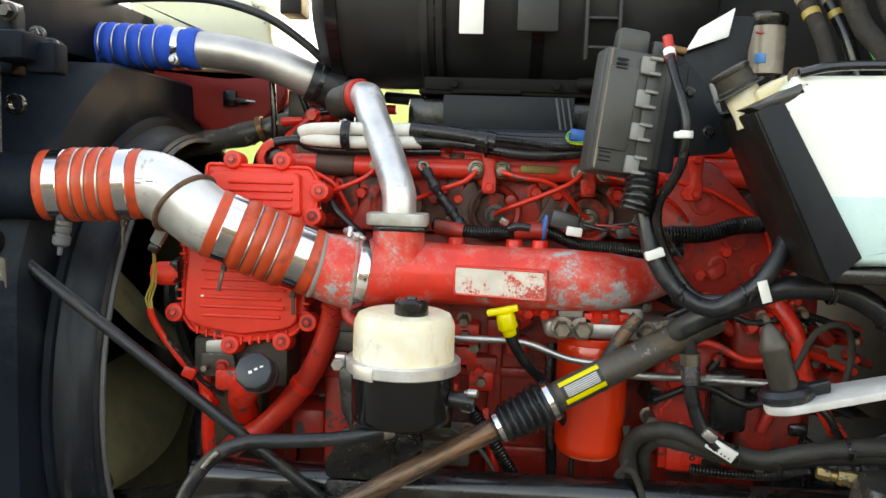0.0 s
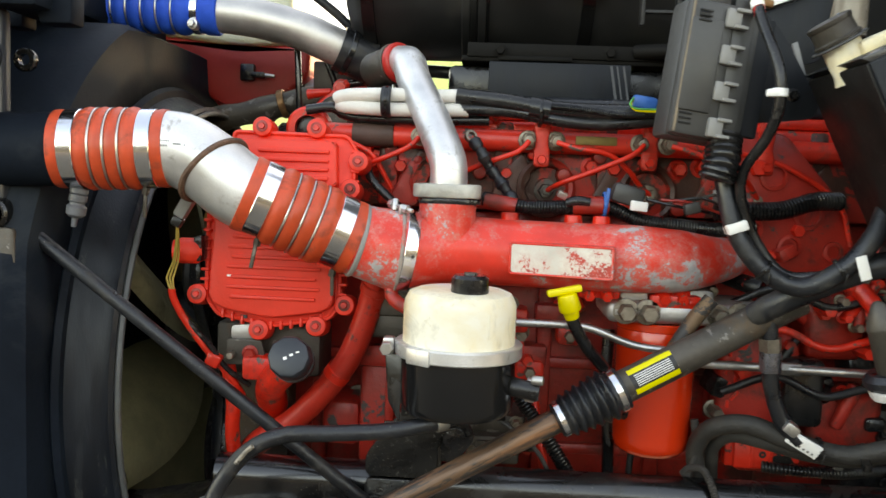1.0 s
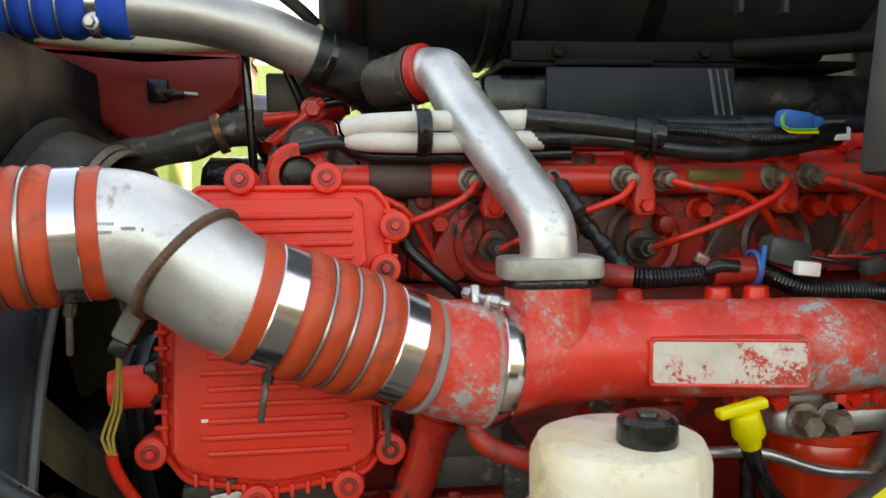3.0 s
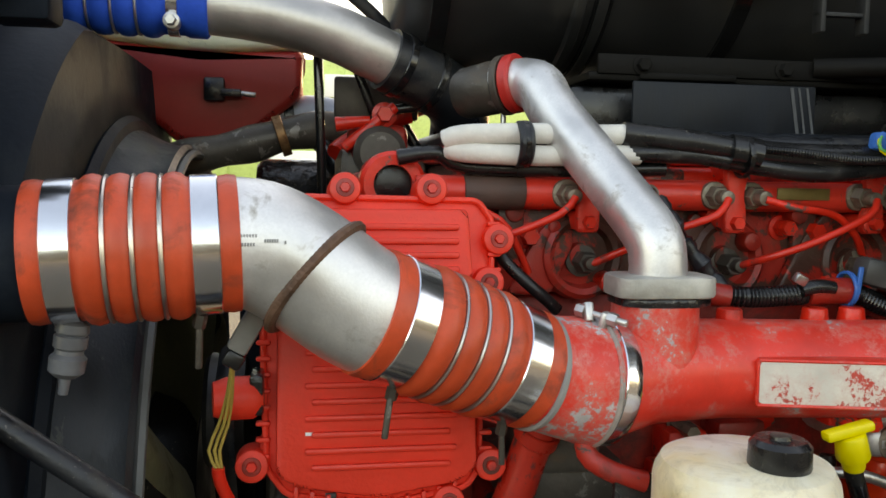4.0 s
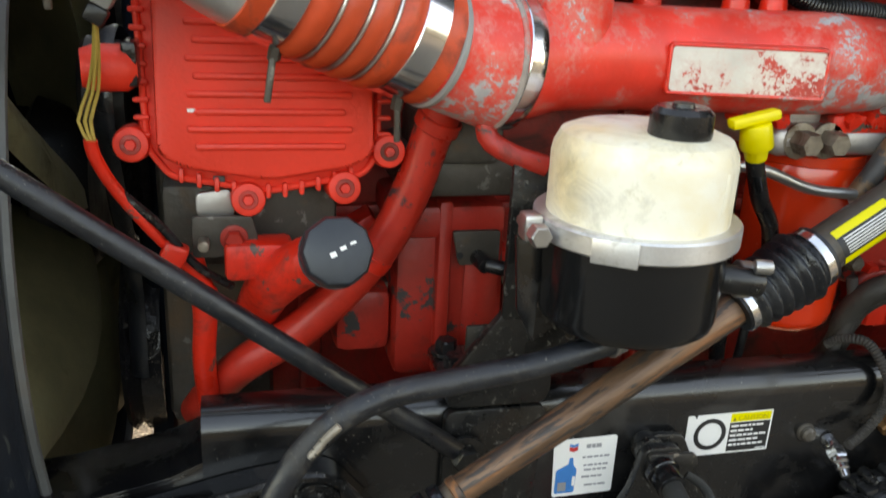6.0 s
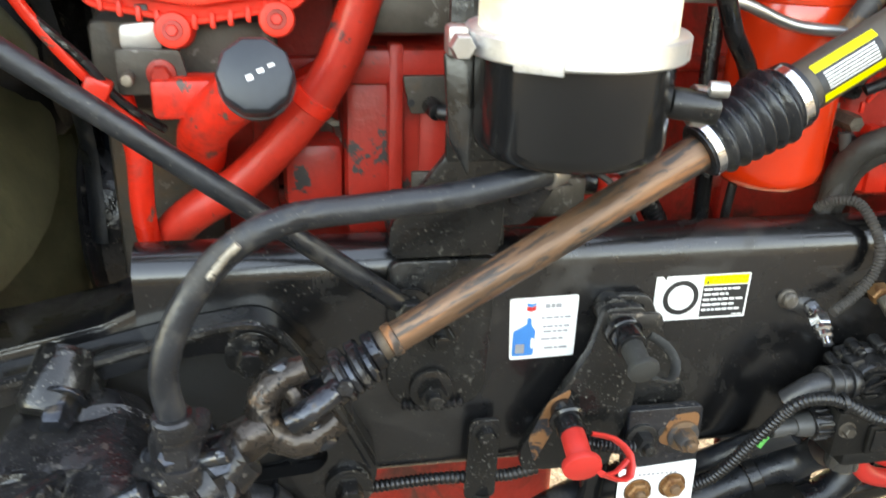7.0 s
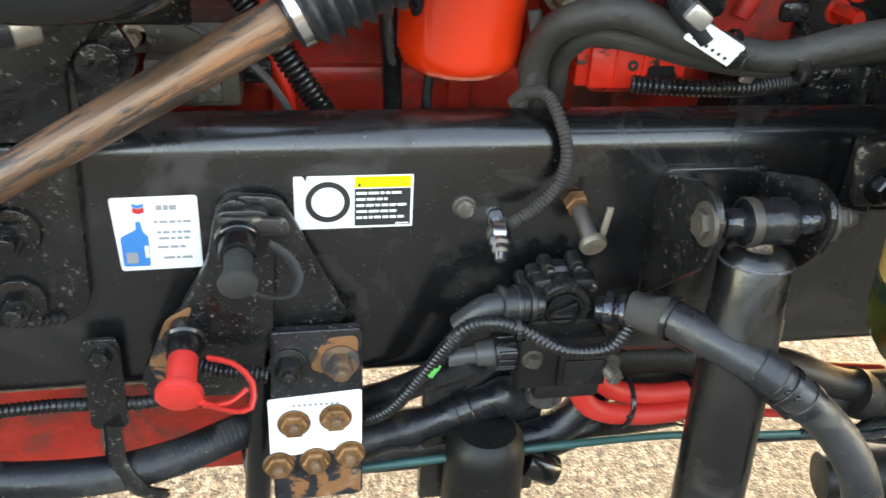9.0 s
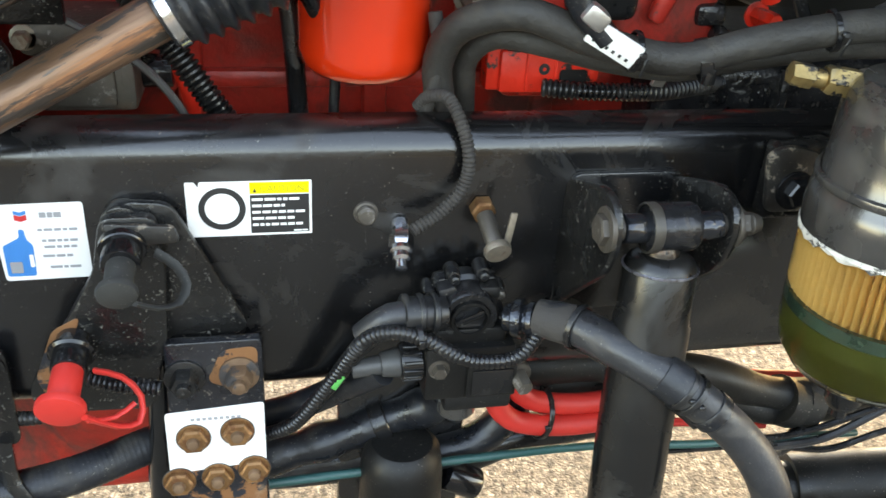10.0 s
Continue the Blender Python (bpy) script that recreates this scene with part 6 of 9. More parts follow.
        part("cast_arm", rod((0.520, 0.100, 1.262), at, 0.013, 0.007, 12, 0.003), M_red if i % 3 else M_chippedred, t)
        part("stud", hexa(at + Vector((0, 0.012, 0)), at + Vector((0, -0.010, 0)), 0.0068, 0.0015), M_red if i % 2 else M_nut, t)
    part("flywheel_housing", block((0.53, 0.13, 0.72), (0.98, 0.40, 1.03), 0.02, 3), M_greasy, t, "grimy dark flywheel housing")
    for x in (0.58, 0.66, 0.75, 0.86):
        part("housing_rib", block((x, 0.120, 0.80), (x + 0.012, 0.135, 1.02), 0.003), M_greasy, t)
    part("arm_casting", sweep([(0.50, 0.10, 1.30), (0.53, 0.06, 1.25), (0.55, 0.06, 1.18), (0.60, 0.08, 1.10)], lambda k: 0.014 - 0.004 * k, 10), M_red, t)
    return t


engine()


def common_rail():
    t = thing("fuel_rail", (0.05, 0.16, 1.46), "red painted common fuel rail with pipe nuts", "fuel rail")
    part("rail_tube", rod((-0.29, 0.168, 1.482), (0.50, 0.168, 1.478), 0.0165), M_railred, t)
    part("end_connector", rod((-0.240, 0.168, 1.4826), (-0.176, 0.168, 1.482), 0.019), surface("brown_connector_plastic", (0.085, 0.045, 0.035), 0.6, vary=0.3, bump=0.3), t, "brown dusty end connector")
    for x in (-0.112, 0.051, 0.213, 0.385):
        b = prism(rounded([(x - 0.0115, 1.519), (x + 0.0115, 1.519), (x + 0.0125, 1.500), (x + 0.0085, 1.482), (x + 0.0125, 1.462), (x + 0.0115, 1.441), (x - 0.0115, 1.441), (x - 0.0125, 1.462), (x - 0.0085, 1.482), (x - 0.0125, 1.500)], 0.006), 0.012, facing(0.1535), 0.003)
        for z in (1.507, 1.452):
            rod((x, 0.195, z), (x, 0.145, z), 0.0105, bm=b)
        c = part("rail_clamp", b, M_railred, t)
        for z in (1.507, 1.452):
            part("clamp_bolt", hexa((x, 0.145, z), (x, 0.133, z), 0.0075, 0.002), M_red, c)
    for x in (-0.134, 0.030, 0.072, 0.199, 0.240):
        b = hexa((x, 0.158, 1.481), (x, 0.136, 1.480), 0.0118, 0.0)
        rod((x, 0.137, 1.480), (x, 0.120, 1.479), 0.0078, segs=16, bm=b)
        rod((x, 0.157, 1.481), (x, 0.149, 1.481), 0.0150, segs=18, bm=b)
        part("pipe_nut", b, M_nut, t, "bare steel pipe nut")
    part("brass_tag", block((0.102, 0.1495, 1.477), (0.164, 0.152, 1.490), 0.001), surface("tarnished_tag", (0.24, 0.17, 0.06), 0.45, 0.5, vary=0.4, bump=0.2), t, "tarnished brass tag")
    return t


def fuel_lines():
    runs = (
        [(-0.134, 0.12, 1.478), (-0.15, 0.115, 1.462), (-0.20, 0.125, 1.440), (-0.245, 0.15, 1.425)],
        [(0.030, 0.12, 1.478), (0.014, 0.112, 1.462), (-0.03, 0.12, 1.445), (-0.075, 0.13, 1.425), (-0.105, 0.15, 1.408)],
        [(0.072, 0.12, 1.478), (0.10, 0.112, 1.470), (0.148, 0.118, 1.463), (0.18, 0.125, 1.44), (0.20, 0.14, 1.418), (0.219, 0.15, 1.404)],
        [(0.199, 0.12, 1.478), (0.18, 0.105, 1.462), (0.12, 0.105, 1.435), (0.08, 0.12, 1.418), (0.062, 0.15, 1.406)],
        [(0.240, 0.12, 1.478), (0.275, 0.112, 1.468), (0.34, 0.115, 1.44), (0.379, 0.15, 1.405)],
        [(-0.245, 0.13, 1.47), (-0.22, 0.125, 1.46), (-0.20, 0.13, 1.445), (-0.175, 0.14, 1.40)],
    )
    for k in runs:
        hose("injector_line", k, 0.0040, M_red, "thin red painted steel injector line", "fuel line", "injector lines", segs=10)


common_rail()
fuel_lines()


def control_unit():
    """The finned control module with its scalloped flange and bolt lugs."""
    t = thing("engine_control_unit", (-0.335, 0.08, 1.19), "red painted finned engine control unit cover", "control unit")
    tilt = Matrix.Translation((0, 0.053, 1.20)) @ pose(0, 0, 0, -8, 0, 0) @ Matrix.Translation((0, -0.062, -1.20))
    outline = rounded([(-0.408, 1.482), (-0.236, 1.480), (-0.222, 1.46), (-0.224, 1.405), (-0.232, 1.39), (-0.238, 1.225), (-0.250, 1.208), (-0.335, 1.194), (-0.418, 1.208), (-0.436, 1.232), (-0.440, 1.36), (-0.412, 1.40)], 0.008)
    part("base_plate", prism(outline, 0.028, tilt @ facing(0.100), 0.003), M_ecm, t)
    lower = rounded([(-0.425, 1.365), (-0.246, 1.365), (-0.244, 1.229), (-0.262, 1.218), (-0.335, 1.207), (-0.405, 1.218), (-0.426, 1.230)], 0.008)
    part("lower_cover", prism(lower, 0.022, tilt @ facing(0.074), 0.004), M_ecm, t)
    upper = rounded([(-0.398, 1.468), (-0.250, 1.468), (-0.246, 1.40), (-0.40, 1.40)], 0.008)
    part("upper_cover", prism(upper, 0.022, tilt @ facing(0.074), 0.004), M_ecm, t)
    for i in range(8):
        z = 1.236 + i * 0.0145
        part("fin", box((0.125 + (0.012 if i % 2 else 0), 0.007, 0.0055), tilt @ Matrix.Translation((-0.332, 0.051, z)), 0.0022), M_ecm, t)
    for i in range(4):
        part("fin", box((0.105, 0.007, 0.006), tilt @ Matrix.Translation((-0.312, 0.051, 1.412 + i * 0.013)), 0.0022), M_ecm, t)
    part("paint_chip", box((0.014, 0.0006, 0.003), tilt @ Matrix.Translation((-0.393, 0.0515, 1.266)), 0), M_label, t, "pale chipped spot")
    part("dark_plug", box((0.010, 0.003, 0.009), tilt @ Matrix.Translation((-0.377, 0.070, 1.205)), 0.001), M_ink, t)
    # scallops along the flange
    spots = [(-0.408 + i * 0.0145, 1.2105 - 0.0145 * math.sin(math.pi * i / 10)) for i in range(11)]
    spots += [(-0.4375, 1.245 + i * 0.0145) for i in range(8)] + [(-0.2335, 1.245 + i * 0.0145) for i in range(8)] + [(-0.223, 1.412 + i * 0.0145) for i in range(4)]
    for x, z in spots:
        wide = z < 1.235
        part("scallop", box((0.0045, 0.012, 0.013) if wide else (0.013, 0.012, 0.0045), tilt @ Matrix.Translation((x, 0.071, z)), 0.0018), M_ecm, t)
    edge = [tilt @ Vector((-0.331 + (x + 0.331) * 0.985, 0.0705, 1.335 + (z - 1.335) * 0.988)) for x, z in outline]
    part("flange_lip", sweep(edge + edge[:1], 0.0030, 8, smooth=False), M_ecm, t)
    for x, z in ((-0.364, 1.488), (-0.283, 1.488), (-0.447, 1.237), (-0.353, 1.189), (-0.269, 1.198), (-0.219, 1.441), (-0.229, 1.400), (-0.229, 1.230)):
        p, q = tilt @ Vector((x, 0.100, z)), tilt @ Vector((x, 0.062, z))
        lug = rod(p, q, 0.0162, 0.0150, bevel=0.003)
        ox = (-0.335 - x) * 0.18
        oz = (1.34 - z) * 0.13
        lug = box((0.030, 0.024, 0.024), tilt @ Matrix.Translation((x + ox, 0.086, z + oz)), 0.006, 2, lug)
        c = part("lug", lug, M_ecm, t)
        part("lug_bolt", hexa(tilt @ Vector((x, 0.068, z)), tilt @ Vector((x, 0.0575, z)), 0.0052, 0.0), M_red, c)
        part("lug_washer", ring(q, tilt @ Vector((x, 0.0605, z)), 0.0050, 0.0085, 20, 0.0005), M_red_dirty, c)
    # side plug and its yellow wires
    part("side_plug", lathe([(0, 0), (0.014, 0), (0.019, 0.008), (0.019, 0.03), (0.015, 0.042), (0, 0.042)], axis((-0.438, 0.06, 1.300), (-0.50, 0.05, 1.300)), 24), M_ecm, t)
    part("plug_socket", block((-0.448, 0.045, 1.286), (-0.436, 0.085, 1.322), 0.003), M_greasy, t)
    return t


control_unit()
yw = thing("sensor_pigtail", (-0.47, 0.02, 1.10), "grey plug on yellow wires and a red sleeve", "cable")
part("plug", box((0.018, 0.018, 0.038), Matrix.Translation((-0.447, 0.010, 1.368)) @ pose(0, 0, 0, 0, 30, 0), 0.004), M_tabs, yw, "grey connector plug")
part("plug_base", box((0.016, 0.016, 0.014), Matrix.Translation((-0.458, 0.010, 1.345)) @ pose(0, 0, 0, 0, 30, 0), 0.003), M_loom, yw)
for k, (dx, dy) in enumerate(((0.0, 0.0), (0.0018, 0.002), (-0.002, 0.003))):
    part("wire", sweep([(-0.459 + dx * 0.3, 0.010, 1.342), (-0.462 + dx, 0.018 + dy, 1.315), (-0.468 + dx * 2, 0.028 + dy, 1.285), (-0.476 + dx * 2.4, 0.030, 1.262), (-0.471 + dx, 0.03, 1.243)], 0.0015, 8), M_yelwire, yw)
part("sleeve", sweep([(-0.473, 0.03, 1.247), (-0.472, 0.032, 1.235), (-0.461, 0.04, 1.207), (-0.433, 0.05, 1.163), (-0.414, 0.06, 1.137), (-0.392, 0.07, 1.105), (-0.385, 0.09, 1.08)], 0.0055, 10), M_red, yw, "red heat sleeve")
part("branch", sweep([(-0.455, 0.042, 1.20), (-0.425, 0.046, 1.168), (-0.40, 0.055, 1.13), (-0.37, 0.075, 1.10)], 0.004, 8), M_greasy, yw)
part("joint", box((0.022, 0.018, 0.020), Matrix.Translation((-0.417, 0.052, 1.142)) @ pose(0, 0, 0, 0, 25, 0), 0.004), M_red, yw)


def intake_manifold():
    t = thing("intake_manifold", (0.08, 0.05, 1.26), "worn red cast intake manifold with peeling paint", "manifold")
    line = [(-0.146, 0.0262, 1.3164), (-0.132, 0.0290, 1.3158), (-0.112, 0.0345, 1.3172), (-0.083, 0.042, 1.3195), (0.0, 0.056, 1.317), (0.09, 0.050, 1.316), (0.17, 0.038, 1.317), (0.235, 0.045, 1.316), (0.29, 0.070, 1.316), (0.33, 0.11, 1.318), (0.35, 0.16, 1.32)]
    part("runner", sweep(line, lambda s: float(np.interp(s, [0, 0.03, 0.09, 0.25, 0.6, 0.72, 0.84, 1], [0.052, 0.0525, 0.0490, 0.0475, 0.0475, 0.044, 0.033, 0.024])), 40), M_worn, t)
    # the flared inlet that carries on the sleeve's slope down to the clamp
    inlet = [(-0.214, 0.0068, 1.3325), (-0.196, 0.0118, 1.3275), (-0.178, 0.0168, 1.3228), (-0.160, 0.0222, 1.3188), (-0.1485, 0.0258, 1.3165)]
    part("inlet_neck", sweep(inlet, lambda s: float(np.interp(s, [0, 0.3, 0.75, 0.92, 1], [0.0490, 0.0510, 0.0558, 0.0582, 0.0588])), 40, 0.006), M_worn, t)
    part("inlet_lip", ring((-0.1525, 0.0250, 1.3168), (-0.1475, 0.0260, 1.3163), 0.052, 0.0602, 48, 0.0016), M_scuffedge, t, "scuffed grey rim of the inlet")
    part("sleeve_liner", ring((-0.2085, 0.0086, 1.3305), (-0.2015, 0.0108, 1.3285), 0.045, 0.0522, 40, 0.002), M_tabs, t, "grey liner showing past the sleeve")
    neck = lathe([(0.0425, 0.0), (0.0415, 0.012), (0.0405, 0.03), (0.0395, 0.0625), (0, 0.0625)], axis((-0.083, 0.0365, 1.322), (-0.083, 0.0365, 1.42)), 40)
    box((0.050, 0.050, 0.055), Matrix.Translation((-0.105, 0.040, 1.350)) @ pose(0, 0, 0, 0, 24, 0), 0.016, 3, neck)
    part("riser", neck, M_worn, t)
    part("riser_flange", prism(rounded([(-0.124, 0.014), (-0.104, 0.0), (-0.060, 0.0), (-0.036, 0.014), (-0.036, 0.056), (-0.060, 0.070), (-0.104, 0.070), (-0.124, 0.056)], 0.010), 0.008, Matrix.Translation((0, 0, 1.384)), 0.0015), M_greasy, t, "dark gasket under the pipe flange")
    # the scraped cast plate with its raised border
    m = Matrix.Translation((0.0745, -0.005, 1.3142)) @ pose(0, 0, 0, 0, 0, -13)
    pl = rounded([(-0.071, -0.0225), (0.071, -0.0225), (0.071, 0.0225), (-0.071, 0.0225)], 0.006)
    part("name_pad", prism(pl, 0.022, m @ facing(0.020), 0.003), M_worn, t)
    inner = rounded([(-0.068, -0.0195), (0.068, -0.0195), (0.068, 0.0195), (-0.068, 0.0195)], 0.005)
    part("scraped_face", prism(inner, 0.002, m @ facing(-0.0015), 0.0005, 1), M_plate, t, "name plate face scraped to bare metal")
    for a, b_ in (((-0.069, 0.0208), (0.069, 0.0208)), ((-0.069, -0.0208), (0.069, -0.0208)), ((-0.0693, -0.0205), (-0.0693, 0.0205)), ((0.0693, -0.0205), (0.0693, 0.0205))):
        p, q = m @ Vector((a[0], -0.003, a[1])), m @ Vector((b_[0], -0.003, b_[1]))
        part("plate_border", rod(p, q, 0.0017, segs=8), M_worn, t)
    for x in (0.005, 0.095, 0.135):
        part("sensor_boss", rod((x, 0.062, 1.355), (x, 0.062, 1.374), 0.014, 0.012), M_red, t)
    for x in (0.12, 0.145, 0.225, 0.25):
        part("foot_bolt", hexa((x, 0.045, 1.268), (x, 0.028, 1.262), 0.0085, 0.002), M_red, t)
    b = block((0.105, 0.045, 1.258), (0.165, 0.07, 1.283), 0.004)
    part("foot", b, M_red, t)
    b = block((0.205, 0.035, 1.250), (0.275, 0.06, 1.268), 0.003)
    for x in (0.222, 0.245, 0.262):
        rod((x, 0.036, 1.259), (x, 0.032, 1.259), 0.003, segs=10, bm=b)
    part("rear_foot", b, M_red, t)
    # V-band clamp and its T-bolt
    cl = part("band_clamp", lathe([(0.0535, 0.0), (0.0590, 0.0), (0.0598, 0.0010), (0.0585, 0.0090), (0.0578, 0.0162), (0.0570, 0.0172), (0.0520, 0.0172)], axis((-0.1465, 0.0262, 1.3162), (-0.132, 0.0290, 1.3138)), 56, closed=True), M_steel, t, "bright stainless band clamp")
    b = rod((-0.158, 0.016, 1.3805), (-0.128, -0.012, 1.3735), 0.0030)
    hexa((-0.157, 0.015, 1.3803), (-0.163, 0.021, 1.3815), 0.0062, 0, b)
    hexa((-0.141, 0.000, 1.3766), (-0.135, -0.006, 1.3752), 0.0060, 0, b)
    rod((-0.1545, 0.010, 1.372), (-0.1545, 0.016, 1.388), 0.0050, bm=b)
    box((0.0075, 0.012, 0.015), Matrix.Translation((-0.143, 0.003, 1.3745)) @ pose(0, 0, 0, 0, 12, -40), 0.0025, 2, b)
    part("t_bolt", b, M_zinc, cl)
    part("drain_elbow", sweep([(-0.155, 0.010, 1.285), (-0.156, 0.008, 1.262), (-0.151, 0.004, 1.250), (-0.132, -0.004, 1.240), (-0.105, -0.008, 1.232)], 0.0095, 12), M_chippedred, t)
    part("drain_nut", hexa((-0.155, 0.010, 1.290), (-0.155, 0.010, 1.268), 0.013), M_zinc, t)
    return t


intake_manifold()


def sleeve(at, p0, p1, r, material, label, tails):
    """A ribbed silicone joint: humps between wire rings, a wide band clamp near either end."""
    p0, p1 = Vector(p0), Vector(p1)
    L = (p1 - p0).length
    t = thing("hose_sleeve", at, label, "hose sleeve", "charge pipe sleeves")
    m = axis(p0, p1)
    prof = [(r - 0.003, 0.0), (r + 0.001, 0.001), (r + 0.0018, L * 0.04), (r + 0.0006, L * 0.10), (r + 0.0006, L * 0.235)]
    n = 4
    a, b_ = 0.245 * L, 0.755 * L
    for i in range(n):
        w = (b_ - a) / n
        z = a + i * w
        prof += [(r + 0.0005, z + w * 0.02), (r + 0.0036, z + w * 0.22), (r + 0.0048, z + w * 0.5), (r + 0.0036, z + w * 0.78), (r + 0.0005, z + w * 0.98)]
    prof += [(r + 0.0006, L * 0.765), (r + 0.0006, L * 0.90), (r + 0.0018, L * 0.95), (r + 0.001, L - 0.001), (r - 0.003, L)]
    part("silicone", lathe(prof, m, 56), material, t, angle=60)
    for i in range(1, n):
        z = a + i * (b_ - a) / n
        part("wire_ring", lathe([(r + 0.0005, z - 0.0018), (r + 0.0034, z - 0.0014), (r + 0.0042, z), (r + 0.0034, z + 0.0014), (r + 0.0005, z + 0.0018)], m, 48), M_zinc, t)
    for z0, z1, ang in ((0.10, 0.235, tails[0]), (0.765, 0.90, tails[1])):
        c = part("band_clamp", ring(m @ Vector((0, 0, L * z0)), m @ Vector((0, 0, L * z1)), r, r + 0.0024, 56, 0.0008), M_steel, t, "polished wide band clamp")
        if ang:
            zc = m @ Vector((0, 0, L * (z0 + z1) / 2))
            low = zc + Vector((0, 0.0, -r - 0.003))
            b = rod(low + Vector((-0.004, -0.01, 0.004)), low + Vector(ang) * 0.85, 0.0027)
            hexa(low + Vector((-0.003, -0.01, 0.002)), low + Vector((-0.005, -0.010, -0.008)), 0.0050, 0, b)
            part("t_bolt", b, M_tube, c)
    return t


A1, A2 = (-0.5926, -0.0580, 1.4385), (-0.4489, -0.0425, 1.4447)
B1, B2 = (-0.353, -0.034, 1.3915), (-0.2075, 0.009, 1.3305)
sleeve((-0.51, -0.09, 1.39), A1, A2, 0.0500, M_orange, "orange ribbed silicone sleeve with polished clamps", (None, (-0.006, -0.012, -0.045)))
sleeve((-0.27, -0.04, 1.30), B1, B2, 0.0505, M_orange, "orange ribbed silicone sleeve with polished clamps", ((-0.012, -0.02, -0.044), (-0.004, -0.012, -0.040)))
el = thing("charge_air_elbow", (-0.40, -0.065, 1.36), "cast aluminium charge air elbow with brown weld seam", "pipe")
part("tube", sweep([(-0.50, -0.0480, 1.4425), A2, (-0.424, -0.0395, 1.4385), (-0.393, -0.0370, 1.4195), B1, (-0.30, -0.0185, 1.3695)], 0.0494, 48, step=0.006), M_alu, el)
wc, wu, wn_ = Vector((-0.392, -0.0370, 1.4182)), Vector((0.90, -0.05, -0.43)).normalized(), Vector((0.75, -0.27, -0.63)).normalized()
wx = Vector((0, 1, 0)).cross(wu).normalized()
wy = wu.cross(wx)
seam = []
for i in range(33):
    a = math.tau * i / 32
    v = (wx * math.cos(a) + wy * math.sin(a)) * 0.0491
    seam.append(wc + v - wu * (v.dot(wn_) / wu.dot(wn_)))
wb = sweep(seam, 0.0045, 8, ripple=0.04, pitch=0.004)
for x0, x1, z in ((-0.4455, -0.4335, 1.4535), (-0.4290, -0.4190, 1.4500), (-0.4155, -0.4130, 1.4488), (-0.4465, -0.4350, 1.4475)):
    a = math.asin((z - 1.4400) / 0.0498)
    n = 6 if x1 - x0 > 0.004 else 1
    for i in range(n):
        x = x0 + (x1 - x0) * (i + 0.5) / n
        part("stamped_mark", box((0.0013, 0.0004, 0.0024), Matrix.Translation((x, -0.0395 + (x + 0.424) * 0.12 - 0.0508 * math.cos(a), z)), 0), M_stamp, el)
part("weld_seam", wb, M_weld, el, "brown weld seam round the elbow")
hose("radiator_charge_hose", [(-0.90, -0.100, 1.430), (-0.75, -0.077, 1.433), (-0.62, -0.0610, 1.4373), (-0.565, -0.0550, 1.4397)], 0.0485, M_shroud, "black rubber charge air hose from the cooler", segs=32)
dv = thing("drain_valve", (-0.575, -0.085, 1.34), "grey plastic drain valve hanging under the hose", "valve")
part("body", lathe([(0, 0), (0.0034, 0), (0.0042, 0.012), (0.008, 0.013), (0.0125, 0.017), (0.0130, 0.027), (0.0100, 0.030), (0.0098, 0.033), (0.0118, 0.035), (0.0118, 0.043), (0.0100, 0.044), (0.0118, 0.046), (0.0115, 0.052), (0.0060, 0.055), (0.006, 0.072), (0, 0.072)], axis((-0.572, -0.060, 1.337), (-0.560, -0.060, 1.41)), 20), surface("dull_translucent_grey", (0.10, 0.105, 0.115), 0.4, vary=0.3, scale=40, bump=0.1, dirt=0.2), dv)


def crossover():
    t = thing("crossover_pipe", (-0.1, 0.10, 1.40), "bright aluminium crossover pipe rising from the manifold", "pipe")
    part("tube", sweep([(-0.083, 0.034, 1.405), (-0.083, 0.034, 1.425), (-0.088, 0.045, 1.450), (-0.118, 0.110, 1.512), (-0.147, 0.158, 1.565), (-0.156, 0.178, 1.590), (-0.164, 0.196, 1.597), (-0.180, 0.212, 1.598), (-0.20, 0.230, 1.594)], 0.0262, 32, step=0.005), M_alu, t, "polished bent tube")
    fl = rounded([(-0.1305, 0.008), (-0.120, -0.003), (-0.047, -0.003), (-0.037, 0.008), (-0.037, 0.046), (-0.047, 0.058), (-0.120, 0.058), (-0.1305, 0.046)], 0.006)
    part("flange", prism(fl, 0.019, Matrix.Translation((0, 0, 1.3925)), 0.003), surface("oxidised_cream_casting", (0.42, 0.40, 0.36), 0.55, 0.35, vary=0.3, scale=25, bump=0.35, dirt=0.35, dirt_colour=(0.50, 0.45, 0.36), dirt_scale=22), t, "dull oxidised cast flange")
    part("red_gasket", ring((-0.172, 0.204, 1.5985), (-0.181, 0.2125, 1.597), 0.026, 0.0318, 36, 0.002), M_redplastic, t, "red silicone joint ring")
    part("joint_band", ring((-0.182, 0.2135, 1.597), (-0.188, 0.219, 1.596), 0.026, 0.0325, 36, 0.001), M_tube, t)
    part("rear_tube", rod((-0.188, 0.219, 1.596), (-0.228, 0.257, 1.588), 0.0295, 0.0285, bevel=0.010), M_tube, t, "grey steel tube going back")
    part("hanger", rod((-0.186, 0.222, 1.585), (-0.186, 0.218, 1.53), 0.003), M_zinc, t)
    return t


crossover()


